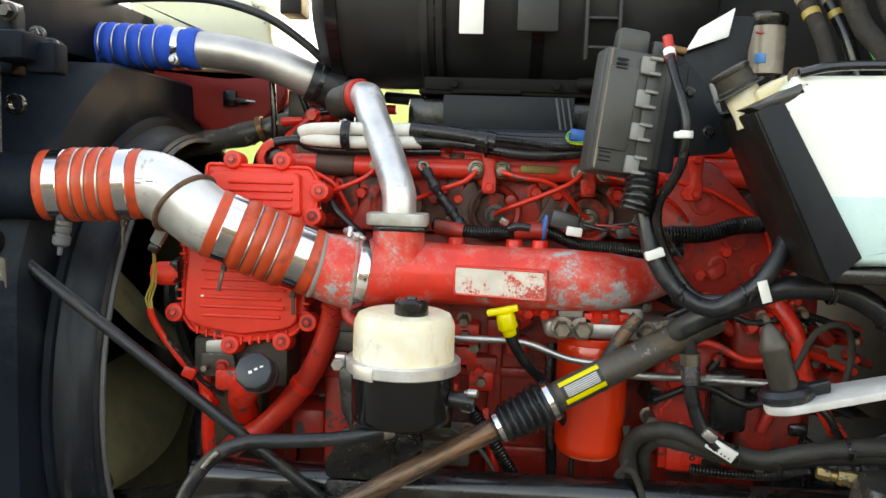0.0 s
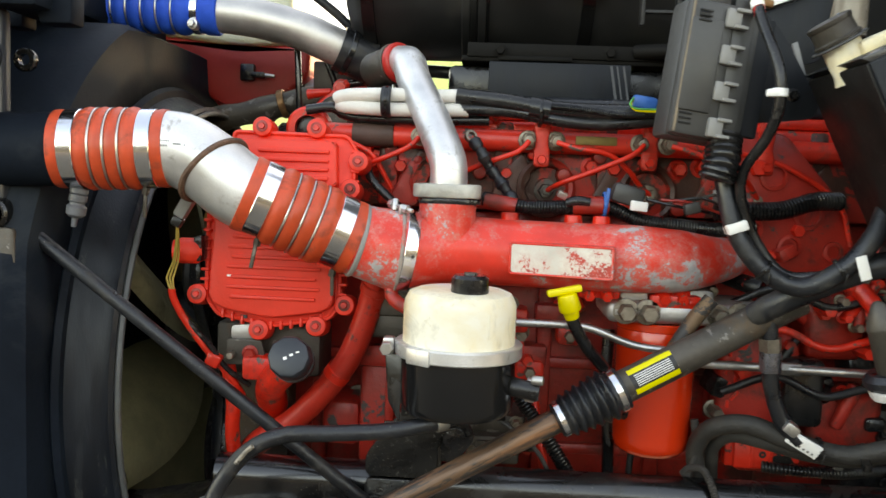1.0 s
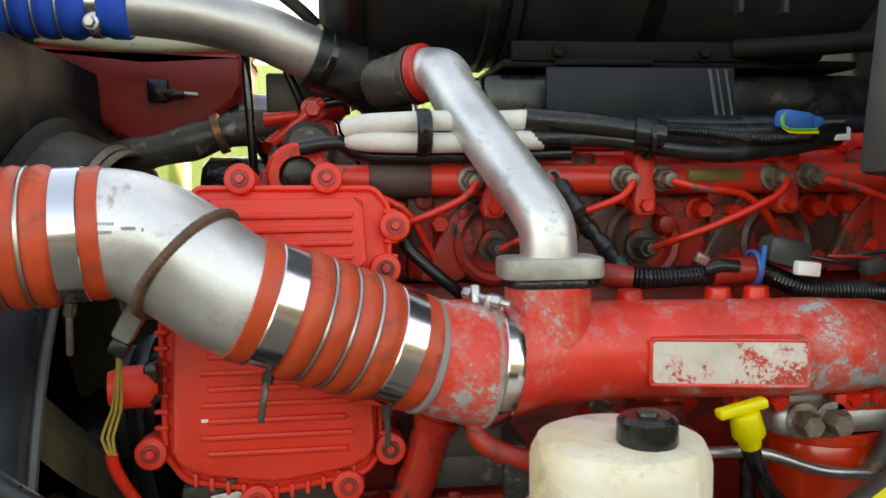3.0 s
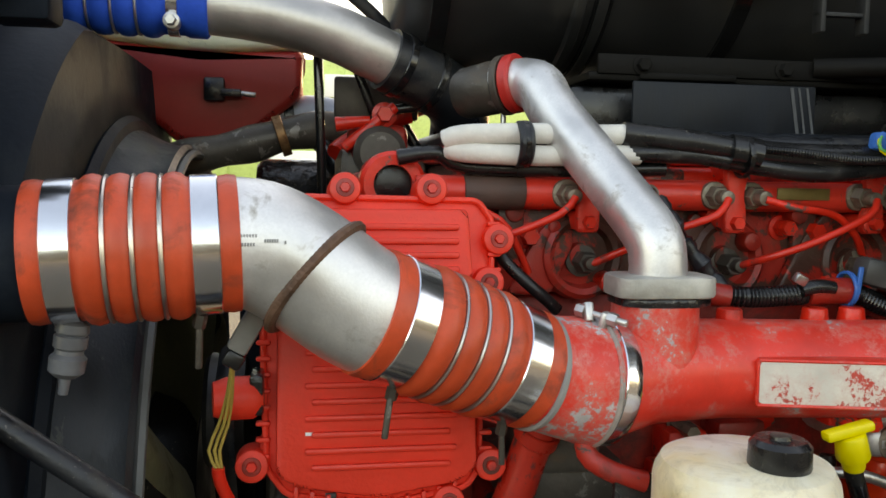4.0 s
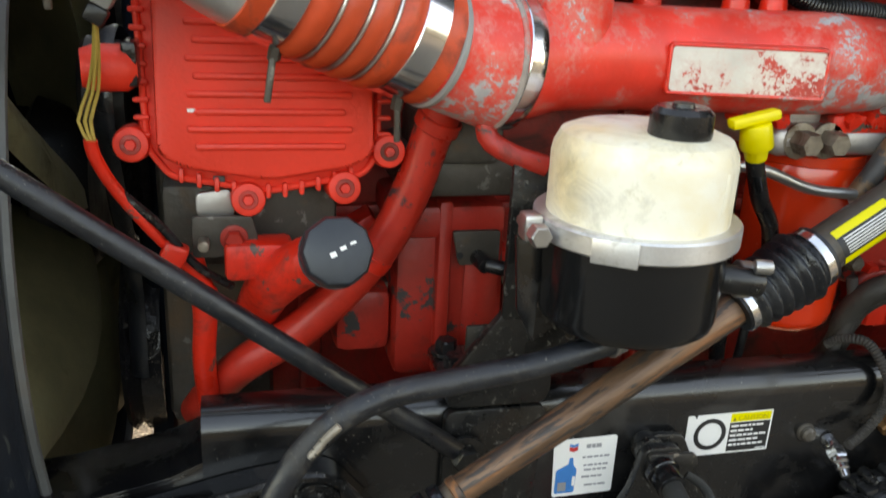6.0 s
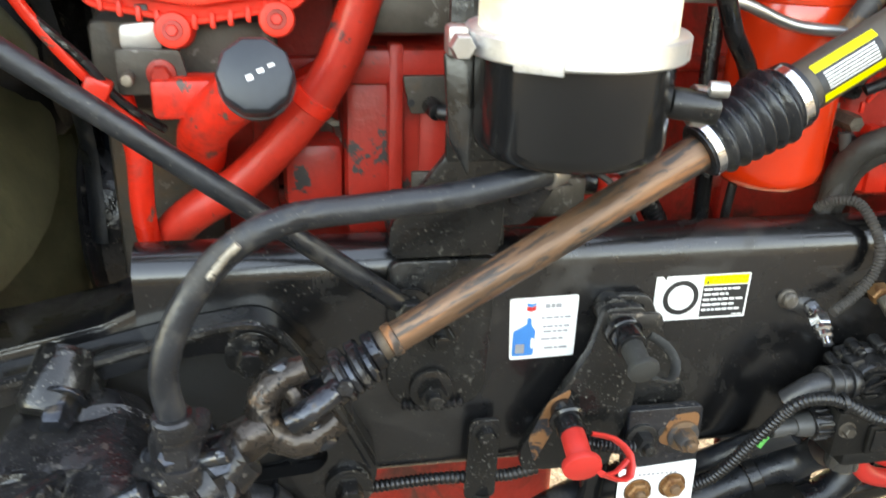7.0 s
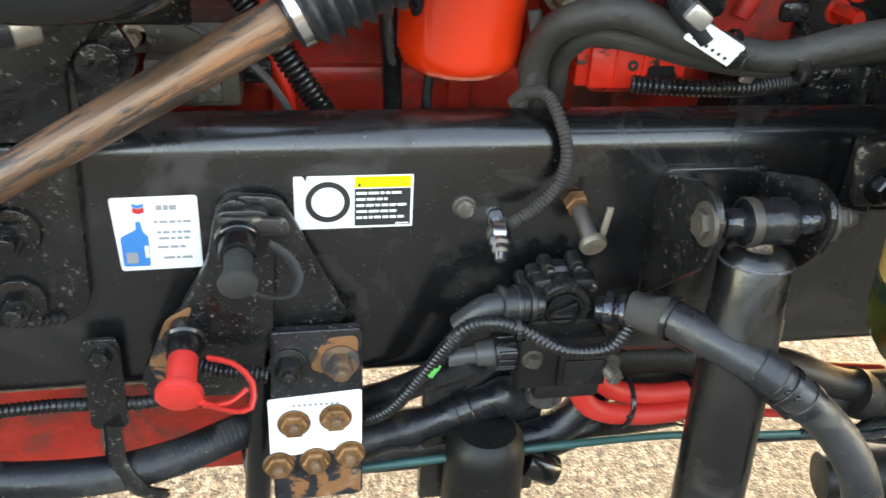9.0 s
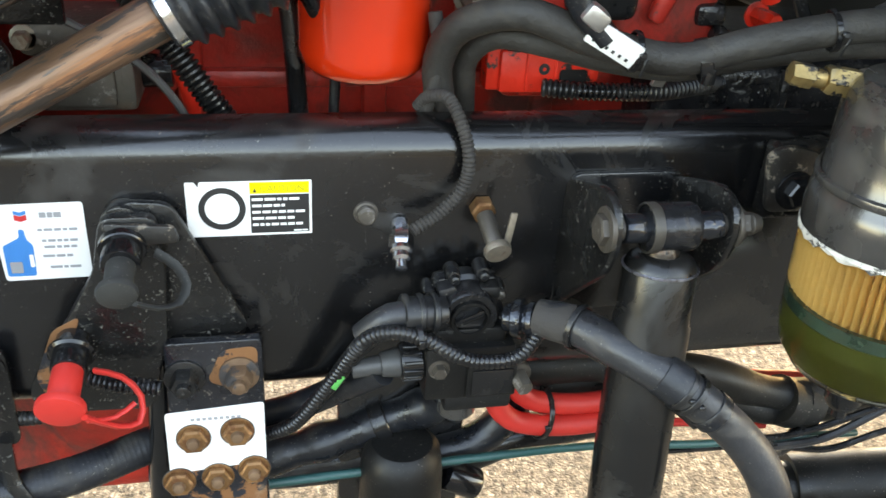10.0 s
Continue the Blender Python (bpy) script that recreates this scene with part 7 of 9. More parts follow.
# ---------------------------------------------------------------- upper left: cooler pipe, tank, shroud, fan
def upper_pipe():
    m0, m1 = (-0.760, 0.352, 1.699), (-0.510, 0.352, 1.692)
    t = thing("cooler_sleeve", (-0.62, 0.35, 1.65), "blue ribbed silicone sleeve with steel clamps", "hose sleeve")
    L = (Vector(m1) - Vector(m0)).length
    m = axis(m0, m1)
    r = 0.0365
    prof = [(r - 0.003, 0), (r, 0.001), (r, 0.04)]
    for i in range(6):
        z = 0.040 + i * 0.0265
        prof += [(r + 0.0003, z), (r + 0.0045, z + 0.006), (r + 0.0055, z + 0.0125), (r + 0.0045, z + 0.019), (r + 0.0003, z + 0.025)]
    prof += [(r, 0.201), (r, 0.222), (r + 0.0025, 0.228), (r + 0.0025, L - 0.003), (r, L), (r - 0.003, L)]
    part("silicone", lathe(prof, m, 44), M_blue, t, angle=60)
    for i in range(1, 6):
        z = 0.0395 + i * 0.0265
        part("wire_ring", lathe([(r, z - 0.0018), (r + 0.0032, z - 0.0014), (r + 0.004, z), (r + 0.0032, z + 0.0014), (r, z + 0.0018)], m, 40), M_zinc, t)
    for z, mt in ((0.211, M_steel), (0.022, M_loom)):
        c = part("worm_clamp", ring(m @ Vector((0, 0, z - 0.0065)), m @ Vector((0, 0, z + 0.0065)), r, r + 0.002, 44, 0.0006), mt, t)
        p = m @ Vector((0, 0, z)) + Vector((0, -0.030, -0.026))
        b = rod(p + Vector((0, -0.008, 0)), p + Vector((0, 0.012, 0)), 0.0095)
        hexa(p + Vector((0, -0.007, 0)), p + Vector((0, -0.016, 0)), 0.0065, 0, b)
        part("clamp_screw", b, M_zinc, c)
    u = thing("cooler_pipe", (-0.4, 0.36, 1.60), "dull aluminium cooler pipe with a bend", "pipe")
    part("tube", sweep([(-0.56, 0.352, 1.694), (-0.50, 0.352, 1.691), (-0.43, 0.352, 1.682), (-0.365, 0.353, 1.666), (-0.325, 0.357, 1.650), (-0.300, 0.364, 1.640), (-0.288, 0.370, 1.635)], 0.0335, 32, step=0.006), M_alu_dull, u)
    part("rubber_joint", sweep([(-0.302, 0.364, 1.640), (-0.275, 0.374, 1.630), (-0.245, 0.388, 1.618), (-0.212, 0.408, 1.600), (-0.196, 0.430, 1.575), (-0.195, 0.45, 1.54)], 0.0395, 28), M_rubber, u, "black rubber elbow joint")
    for k in (0, 1):
        part("joint_clamp", ring((-0.290 + 0.042 * k, 0.3685 + 0.018 * k, 1.6355 - 0.0165 * k), (-0.281 + 0.042 * k, 0.372 + 0.018 * k, 1.632 - 0.0165 * k), 0.039, 0.0415, 32, 0.001), M_black, u)
    hose("thin_black_hose", [(-0.17, 0.50, 1.622), (-0.10, 0.47, 1.615), (-0.03, 0.45, 1.605), (0.05, 0.46, 1.60)], 0.012, M_rubber, "thin black hose behind the crossover pipe")
    hose("vent_hose", [(-0.80, 0.40, 1.78), (-0.70, 0.42, 1.795), (-0.60, 0.42, 1.80), (-0.50, 0.42, 1.795), (-0.40, 0.42, 1.765), (-0.33, 0.43, 1.72), (-0.29, 0.44, 1.685), (-0.265, 0.45, 1.655)], 0.0085, M_rubber, "thin black vent hose over the tank")
    b = rod((-0.385, 0.40, 1.67), (-0.375, 0.42, 1.40), 0.006)
    solo("stay_bar", b, M_frame, "thin dark vertical stay bar", "rod")


upper_pipe()


def surge_tank():
    t = thing("coolant_tank", (-0.55, 0.62, 1.53), "red coolant tank with a milky white top", "tank")
    low = rounded([(-0.76, 1.694), (-0.55, 1.672), (-0.402, 1.680), (-0.404, 1.612), (-0.45, 1.575), (-0.493, 1.540), (-0.588, 1.541), (-0.612, 1.568), (-0.76, 1.60)], 0.015)
    part("lower_shell", prism(low, 0.20, facing(0.80), 0.012, 3), M_shield, t, "dark red lower shell")
    up = rounded([(-0.76, 1.694), (-0.55, 1.674), (-0.402, 1.682), (-0.43, 1.72), (-0.45, 1.80), (-0.47, 1.835), (-0.76, 1.84)], 0.02)
    part("upper_shell", prism(up, 0.205, facing(0.80), 0.015, 3), M_tankold, t, "milky white top")
    b = block((-0.545, 0.585, 1.600), (-0.515, 0.601, 1.635), 0.004)
    block((-0.520, 0.575, 1.606), (-0.490, 0.597, 1.618), 0.003, bm=b)
    part("level_sensor", b, M_loom, t, "black level sensor")
    part("sensor_pin", rod((-0.492, 0.58, 1.612), (-0.470, 0.58, 1.610), 0.004), M_zinc, t)
    part("cap_mount", block((-0.42, 0.58, 1.80), (-0.37, 0.66, 1.85), 0.006), M_plastic, t)
    return t


surge_tank()


def fan_shroud():
    t = thing("fan_shroud", (-0.62, 0.36, 0.68), "dusty black plastic fan shroud with grey throat", "fan shroud")
    c = axis((0.004, 0.43, 1.088), (-1, 0.43, 1.088))
    cone = lathe([(0.428, 0.547), (0.438, 0.545), (0.444, 0.550), (0.442, 0.560), (0.446, 0.575), (0.463, 0.612), (0.463, 0.618), (0.450, 0.616), (0.434, 0.58), (0.430, 0.56)], c, 112, closed=True)
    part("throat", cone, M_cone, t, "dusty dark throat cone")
    # Lip far paler than the cone: its rim light is put into the colour.
    part("throat_lip", lathe([(0.428, 0.542), (0.429, 0.538), (0.432, 0.536), (0.436, 0.537), (0.437, 0.542), (0.434, 0.5465), (0.429, 0.5465)], c, 112, closed=True), M_lip, t, "throat lip with its rim light painted in pale grey")
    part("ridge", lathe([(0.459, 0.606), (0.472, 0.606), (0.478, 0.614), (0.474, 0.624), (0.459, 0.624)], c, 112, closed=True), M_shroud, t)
    # the square funnel behind the throat
    b = bmesh.new()
    n = 96
    rows = []
    for x, w in ((-0.612, 0.0), (-0.614, 0.5), (-0.618, 0.93), (-0.634, 1.0), (-0.86, 1.02)):
        row = []
        for i in range(n):
            a = math.tau * i / n
            y0, z0 = 0.463 * math.cos(a), 0.463 * math.sin(a)
            s = 1 / max(abs(math.cos(a)), abs(math.sin(a)))
            s = min(s, 1.075)
            y1, z1 = 0.53 * s * math.cos(a), (0.562 if a < math.pi else 0.60) * s * math.sin(a)
            row.append(b.verts.new((x, 0.43 + y0 * (1 - w) + y1 * w, 1.088 + z0 * (1 - w) + z1 * w)))
        rows.append(row)
    for p, q in zip(rows, rows[1:]):
        for i in range(n):
            b.faces.new((p[i], p[(i + 1) % n], q[(i + 1) % n], q[i]))
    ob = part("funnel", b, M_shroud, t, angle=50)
    so = ob.modifiers.new("thickness", "SOLIDIFY")
    so.thickness = 0.004
    b = block((-0.90, -0.14, 0.50), (-0.855, 1.15, 1.66), 0.01)
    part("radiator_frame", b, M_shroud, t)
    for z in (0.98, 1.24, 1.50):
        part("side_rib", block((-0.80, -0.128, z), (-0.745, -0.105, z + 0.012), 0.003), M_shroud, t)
    return t


def radiator_side():
    t = thing("radiator_side_tank", (-0.70, -0.12, 1.05), "dark moulded side tank of the radiator", "radiator")
    # Near faces get the raised navy; bright-lit bulges and tops the darker shroud.
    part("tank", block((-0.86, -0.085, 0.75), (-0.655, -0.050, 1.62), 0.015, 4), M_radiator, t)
    b = rod((-0.695, -0.10, 1.59), (-0.69, -0.10, 1.48), 0.034, 0.026, bevel=0.01)
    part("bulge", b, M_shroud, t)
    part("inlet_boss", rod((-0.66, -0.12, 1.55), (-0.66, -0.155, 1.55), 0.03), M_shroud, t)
    part("grey_strip", block((-0.70, -0.155, 1.48), (-0.655, -0.148, 1.70), 0.003), M_tube, t, "grey metal side strip")
    b = prism(rounded([(-0.676, 1.335), (-0.632, 1.335), (-0.628, 1.245), (-0.668, 1.245)], 0.008), 0.010, facing(-0.088), 0.002)
    part("rod_bracket", b, M_tube, t, "scraped grey bracket")
    b = block((-0.665, -0.10, 1.615), (-0.60, 0.02, 1.655), 0.006)
    block((-0.62, -0.06, 1.60), (-0.575, -0.02, 1.645), 0.005, bm=b)
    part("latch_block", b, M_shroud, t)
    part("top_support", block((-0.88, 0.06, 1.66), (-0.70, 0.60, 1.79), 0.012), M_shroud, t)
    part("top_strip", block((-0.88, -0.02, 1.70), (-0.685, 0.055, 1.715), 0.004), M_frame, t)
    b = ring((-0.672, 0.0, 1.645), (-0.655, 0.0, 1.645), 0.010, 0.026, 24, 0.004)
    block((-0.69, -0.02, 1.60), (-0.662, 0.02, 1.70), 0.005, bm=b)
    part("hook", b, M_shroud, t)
    part("reflector", rod((-0.645, -0.048, 1.635), (-0.645, -0.055, 1.635), 0.009), M_redplastic, t, "small red reflector")
    part("strip_hole", ring((-0.655, -0.02, 1.556), (-0.655, -0.03, 1.556), 0.008, 0.016, 20, 0.002), M_bracket, t)
    for x, z in ((-0.617, 1.657), (-0.629, 1.625), (-0.66, 1.69)):
        part("latch_bolt", hexa((x, -0.03, z), (x, -0.045, z), 0.0095, 0.003), M_bracket, t)
    part("hook_loop", ring((-0.606, -0.020, 1.640), (-0.606, -0.010, 1.640), 0.008, 0.016, 22, 0.003), M_bracket, t)
    for k in range(3):
        part("moulded_rib", sweep([(-0.660 - k * 0.05, -0.086, 1.36), (-0.662 - k * 0.05, -0.087, 1.20), (-0.665 - k * 0.05, -0.087, 1.02), (-0.67 - k * 0.05, -0.086, 0.85)], 0.008, 8), M_radiator, t)
    return t


def fan():
    t = thing("cooling_fan", (-0.56, 0.43, 1.10), "olive plastic radiator fan at rest", "fan")
    c = axis((-0.54, 0.43, 1.10), (-0.60, 0.43, 1.10))
    part("hub", lathe([(0, -0.01), (0.09, -0.01), (0.11, 0.01), (0.115, 0.05), (0.10, 0.06), (0, 0.06)], c, 36), M_plastic, t)
    for i in range(8):
        a0 = math.tau * i / 8 + 0.30
        b = bmesh.new()
        rows = []
        for j in range(7):
            r = 0.10 + 0.31 * j / 6
            half = 0.045 + 0.048 * math.sin(math.pi * min(1, j / 6 * 0.85 + 0.10))
            pitch = radians(46 - 16 * j / 6)
            row = []
            for s in np.linspace(-1, 1, 6):
                along = half * s
                a = a0 + along * math.cos(pitch) / r
                x = -0.575 + along * math.sin(pitch) + 0.026 * (1 - s * s)
                row.append(b.verts.new((x, 0.43 + r * math.cos(a), 1.10 + r * math.sin(a))))
            rows.append(row)
        for p, q in zip(rows, rows[1:]):
            for k in range(5):
                b.faces.new((p[k], p[k + 1], q[k + 1], q[k]))
        bmesh.ops.solidify(b, geom=b.faces[:], thickness=0.005)
        part("blade", b, M_fan, t)
    return t


fan_shroud()
radiator_side()
fan()


def fan_drive():
    t = thing("fan_drive", (-0.48, 0.36, 0.90), "dark belt pulleys between the fan and engine", "pulley")
    part("fan_pulley", lathe([(0, 0), (0.10, 0), (0.105, 0.006), (0.095, 0.014), (0.105, 0.022), (0.095, 0.030), (0.105, 0.038), (0.10, 0.045), (0, 0.045)], axis((-0.50, 0.365, 1.165), (-0.3, 0.365, 1.165)), 40), M_greasy, t)
    part("crank_pulley", lathe([(0, 0), (0.12, 0), (0.125, 0.006), (0.115, 0.014), (0.125, 0.022), (0.12, 0.045), (0, 0.045)], axis((-0.50, 0.38, 0.92), (-0.3, 0.38, 0.92)), 40), M_greasy, t)
    part("idler", lathe([(0, 0), (0.055, 0), (0.06, 0.005), (0.055, 0.04), (0, 0.04)], axis((-0.50, 0.20, 1.25), (-0.3, 0.20, 1.25)), 32), M_plastic, t)
    part("belt", sweep([(-0.478, 0.255, 0.92), (-0.478, 0.255, 1.05), (-0.478, 0.14, 1.24), (-0.478, 0.20, 1.312), (-0.478, 0.36, 1.275)], 0.012, 8, flat=0.4), M_rubber, t)
    # Added dark panel: blocks the light from beyond, between shroud and engine.
    part("gap_blocker", block((-0.475, 0.30, 0.66), (-0.445, 0.95, 1.40), 0.02), M_shroud, t)
    return t


fan_drive()


def far_side():
    """What shows between the coolant tank and the engine."""
    t = thing("turbo_duct", (-0.38, 0.66, 1.52), "pale blue-grey intake duct across the far side", "pipe")
    part("duct", sweep([(-0.50, 0.66, 1.555), (-0.447, 0.65, 1.580), (-0.377, 0.65, 1.588), (-0.309, 0.63, 1.565), (-0.25, 0.60, 1.535)], 0.03, 18), surface("pale_duct_paint", (0.42, 0.47, 0.54), 0.4, dirt=0.15), t)
    part("strap", ring((-0.43, 0.65, 1.583), (-0.415, 0.65, 1.585), 0.03, 0.033, 24, 0.001), M_loom, t)
    part("dark_duct", sweep([(-0.66, 0.53, 1.49), (-0.58, 0.515, 1.512), (-0.52, 0.50, 1.525), (-0.47, 0.50, 1.537), (-0.42, 0.50, 1.552), (-0.36, 0.50, 1.560), (-0.31, 0.49, 1.555)], lambda k: 0.024 + 0.002 * math.sin(26 * k), 16), M_tube, t, "brown grimy rubber duct")
    part("duct_clamp", ring((-0.437, 0.50, 1.547), (-0.425, 0.50, 1.551), 0.024, 0.0285, 24, 0.001), M_rustbolt, t)
    v = thing("actuator_valve", (-0.31, 0.42, 1.51), "grimy red actuator with crossed lever arms", "valve")
    part("body", block((-0.345, 0.40, 1.490), (-0.268, 0.47, 1.562), 0.012, 3), M_red_dirty, v)
    part("drum", lathe([(0, 0), (0.030, 0), (0.034, 0.006), (0.034, 0.022), (0.026, 0.030), (0, 0.032)], axis((-0.306, 0.405, 1.525), (-0.306, 0.36, 1.525)), 28), M_tube, v)
    part("mount_plate", block((-0.362, 0.44, 1.570), (-0.250, 0.452, 1.626), 0.004), M_tube, v, "scuffed grey mounting plate")
    part("lever", rod((-0.352, 0.395, 1.530), (-0.286, 0.390, 1.584), 0.0075), M_red, v)
    part("lever", rod((-0.362, 0.395, 1.560), (-0.318, 0.392, 1.566), 0.0095, 0.006), M_red, v)
    part("link", rod((-0.290, 0.392, 1.580), (-0.222, 0.388, 1.590), 0.0065), M_loom, v)
    part("pivot", hexa((-0.300, 0.398, 1.574), (-0.300, 0.380, 1.574), 0.011, 0.003), M_red, v)
    part("strut", rod((-0.312, 0.41, 1.575), (-0.334, 0.41, 1.630), 0.006), M_loom, v)
    u = thing("far_bracket", (-0.3, 0.46, 1.50), "red painted brace bars behind the engine", "bracket")
    part("bar", sweep([(-0.36, 0.44, 1.525), (-0.345, 0.45, 1.538), (-0.285, 0.45, 1.572), (-0.26, 0.45, 1.580)], 0.013, 10), M_red, u)
    part("bar", sweep([(-0.285, 0.45, 1.572), (-0.24, 0.47, 1.590), (-0.20, 0.50, 1.596), (-0.15, 0.50, 1.597)], 0.010, 10), M_red, u)
    part("bar", sweep([(-0.30, 0.46, 1.60), (-0.28, 0.46, 1.585), (-0.265, 0.46, 1.56), (-0.25, 0.46, 1.535)], 0.008, 10), M_frame, u)
    part("base", block((-0.36, 0.40, 1.46), (-0.24, 0.55, 1.535), 0.02), M_tube, u)
    w = thing("alternator", (-0.43, 0.60, 1.36), "dark alternator body on the far side", "alternator")
    part("body", lathe([(0, 0), (0.06, 0), (0.07, 0.01), (0.07, 0.10), (0.06, 0.115), (0, 0.115)], axis((-0.47, 0.62, 1.45), (-0.3, 0.62, 1.45)), 28), M_greasy, w)
    part("rear_cap", rod((-0.36, 0.62, 1.45), (-0.33, 0.62, 1.45), 0.045), M_tube, w)
    part("lead", sweep([(-0.47, 0.55, 1.53), (-0.43, 0.52, 1.555), (-0.38, 0.50, 1.545), (-0.35, 0.48, 1.50)], 0.016, 12), M_loom, w)
    part("collar", ring((-0.445, 0.53, 1.548), (-0.435, 0.524, 1.552), 0.016, 0.02, 20, 0.001), M_brass, w)


far_side()


# ---------------------------------------------------------------- air cleaner and what is under it
M_traysteel = surface("black_tray_steel", (0.0075, 0.0068, 0.0060), 0.6, vary=0.4, bump=0.2, dirt=0.25, dirt_colour=(0.018, 0.015, 0.012))
M_traysteel.node_tree.nodes["Principled BSDF"].inputs["Specular IOR Level"].default_value = 0.1


def air_cleaner():
    t = thing("air_cleaner", (0.08, 0.44, 1.62), "large black cylindrical air cleaner housing", "air cleaner")
    c = axis((-0.290, 0.445, 1.830), (1, 0.445, 1.830))
    prof = [(0, -0.0), (0.14, 0.0), (0.172, 0.010), (0.190, 0.035), (0.195, 0.06)]
    z = 0.06
    prof += [(0.195, 0.205), (0.201, 0.208), (0.201, 0.219), (0.195, 0.222), (0.195, 0.232), (0.201, 0.235), (0.201, 0.246), (0.195, 0.249)]
    prof += [(0.195, 0.62), (0.190, 0.68), (0.175, 0.725), (0.13, 0.74), (0, 0.74)]
    part("housing", lathe(prof, c, 72), M_cleaner, t)
    for x in (-0.255, -0.06, 0.115):
        part("strap", lathe([(0.195, 0), (0.199, 0.001), (0.199, 0.022), (0.195, 0.023)], axis((x, 0.445, 1.830), (1, 0.445, 1.830)), 64, closed=True), M_black, t)
    part("sticker", block((-0.012, 0.245, 1.715), (0.030, 0.2475, 1.80), 0.0005), M_label, t, "blank white sticker")
    part("pad", block((0.088, 0.240, 1.72), (0.160, 0.252, 1.80), 0.004), M_cleaner, t)
    for x in (0.205, 0.262):
        part("rib", block((x, 0.246, 1.675), (x + 0.007, 0.266, 1.84), 0.002), M_cleaner, t)
    for z in (1.695, 1.745, 1.795):
        part("rib", block((0.205, 0.250, z), (0.268, 0.262, z + 0.005), 0.001), M_cleaner, t)
    b = block((-0.08, 0.250, 1.610), (0.36, 0.42, 1.620), 0.003)
    block((-0.07, 0.246, 1.617), (0.30, 0.252, 1.640), 0.002, bm=b)
    block((-0.02, 0.244, 1.612), (0.10, 0.250, 1.620), 0.002, bm=b)
    part("tray", b, M_traysteel, t, "dusty steel tray under the housing")
    for x in (-0.017, 0.160, 0.30):
        part("tray_bolt", hexa((x, 0.246, 1.628), (x, 0.236, 1.628), 0.008, 0.002), M_traysteel, t)
    part("side_bracket", sweep([(0.20, 0.25, 1.632), (0.30, 0.20, 1.632), (0.42, 0.16, 1.640)], 0.012, 10), M_traysteel, t)
    return t


def heat_shield():
    t = thing("splash_panel", (0.08, 0.23, 1.53), "flat dark grey panel beneath the air cleaner", "panel")
    part("sheet", block((-0.034, 0.228, 1.534), (0.192, 0.234, 1.608), 0.002), M_panel, t)
    for x, w in ((0.158, 0.004), (0.168, 0.0025), (0.178, 0.003)):
        part("scuff", prism([(x, 1.606), (x + w, 1.606), (x + w + 0.012, 1.54), (x + 0.012, 1.54)], 0.0008, facing(0.2278), 0), surface("pale_scuff", (0.075, 0.078, 0.08), 0.6), t, "pale scuffed streak")
    part("dark_box", block((-0.10, 0.27, 1.54), (0.40, 0.42, 1.606), 0.01), M_loom, t)
    return t


air_cleaner()
heat_shield()
for pts in ([(-0.262, 0.145, 1.533), (-0.245, 0.138, 1.538), (-0.18, 0.135, 1.541), (-0.12, 0.137, 1.541), (-0.064, 0.138, 1.543)],
            [(-0.258, 0.148, 1.524), (-0.24, 0.138, 1.521), (-0.18, 0.134, 1.519), (-0.12, 0.136, 1.520), (-0.062, 0.138, 1.522)]):
    hose("white_sleeve", pts, 0.0105, M_whitesleeve, "white woven heat sleeve on the harness", "cable sleeve", "heat sleeves")
hh = thing("engine_harness", (0.08, 0.12, 1.50), "black corrugated wiring harness along the rocker cover", "cable")
part("loom", sweep([(-0.08, 0.138, 1.543), (-0.062, 0.136, 1.541), (-0.011, 0.128, 1.536), (0.044, 0.122, 1.528), (0.108, 0.115, 1.524), (0.17, 0.112, 1.524), (0.24, 0.112, 1.527)], 0.0125, 14), M_loom, hh)
part("loom", sweep([(-0.08, 0.138, 1.522), (-0.062, 0.136, 1.523), (0.0, 0.13, 1.522), (0.06, 0.118, 1.512), (0.12, 0.112, 1.506), (0.18, 0.112, 1.510), (0.24, 0.114, 1.520)], 0.0095, 14), M_loom, hh)
part("thin_loom", sweep([(0.05, 0.112, 1.530), (0.10, 0.102, 1.526), (0.16, 0.10, 1.520), (0.21, 0.10, 1.522)], 0.0045, 10, ripple=0.12, pitch=0.003), M_loom, hh)
part("tape_band", sweep([(0.030, 0.123, 1.528), (0.045, 0.121, 1.526), (0.060, 0.119, 1.523)], 0.017, 16), M_loom, hh)
part("tape_band", sweep([(0.215, 0.108, 1.527), (0.23, 0.108, 1.528), (0.245, 0.108, 1.529)], 0.018, 16), M_loom, hh)
part("loom", sweep([(-0.05, 0.15, 1.536), (0.05, 0.142, 1.534), (0.15, 0.135, 1.534), (0.26, 0.135, 1.535)], 0.010, 14), M_rubber, hh)
part("loom", sweep([(-0.31, 0.15, 1.515), (-0.27, 0.150, 1.520), (-0.24, 0.155, 1.507), (-0.12, 0.150, 1.506), (-0.03, 0.146, 1.508)], 0.008, 12), M_loom, hh)
zip_tie(hh, (-0.185, 0.135, 1.530), (1, 0, 0), 0.022)
zip_tie(hh, (0.045, 0.122, 1.521), (1, 0, 0), 0.020)
part("tape_band", ring((-0.193, 0.1355, 1.530), (-0.178, 0.1355, 1.530), 0.018, 0.0235, 22, 0.002), M_rubber, hh)
b = box((0.036, 0.020, 0.019), Matrix.Translation((0.192, 0.098, 1.538)) @ pose(0, 0, 0, 0, 8, 0), 0.005)
box((0.014, 0.016, 0.014), Matrix.Translation((0.214, 0.099, 1.535)) @ pose(0, 0, 0, 0, 8, 0), 0.003, 2, b)
part("blue_plug", b, M_bluecap, hh, "blue plug with a yellow wire")
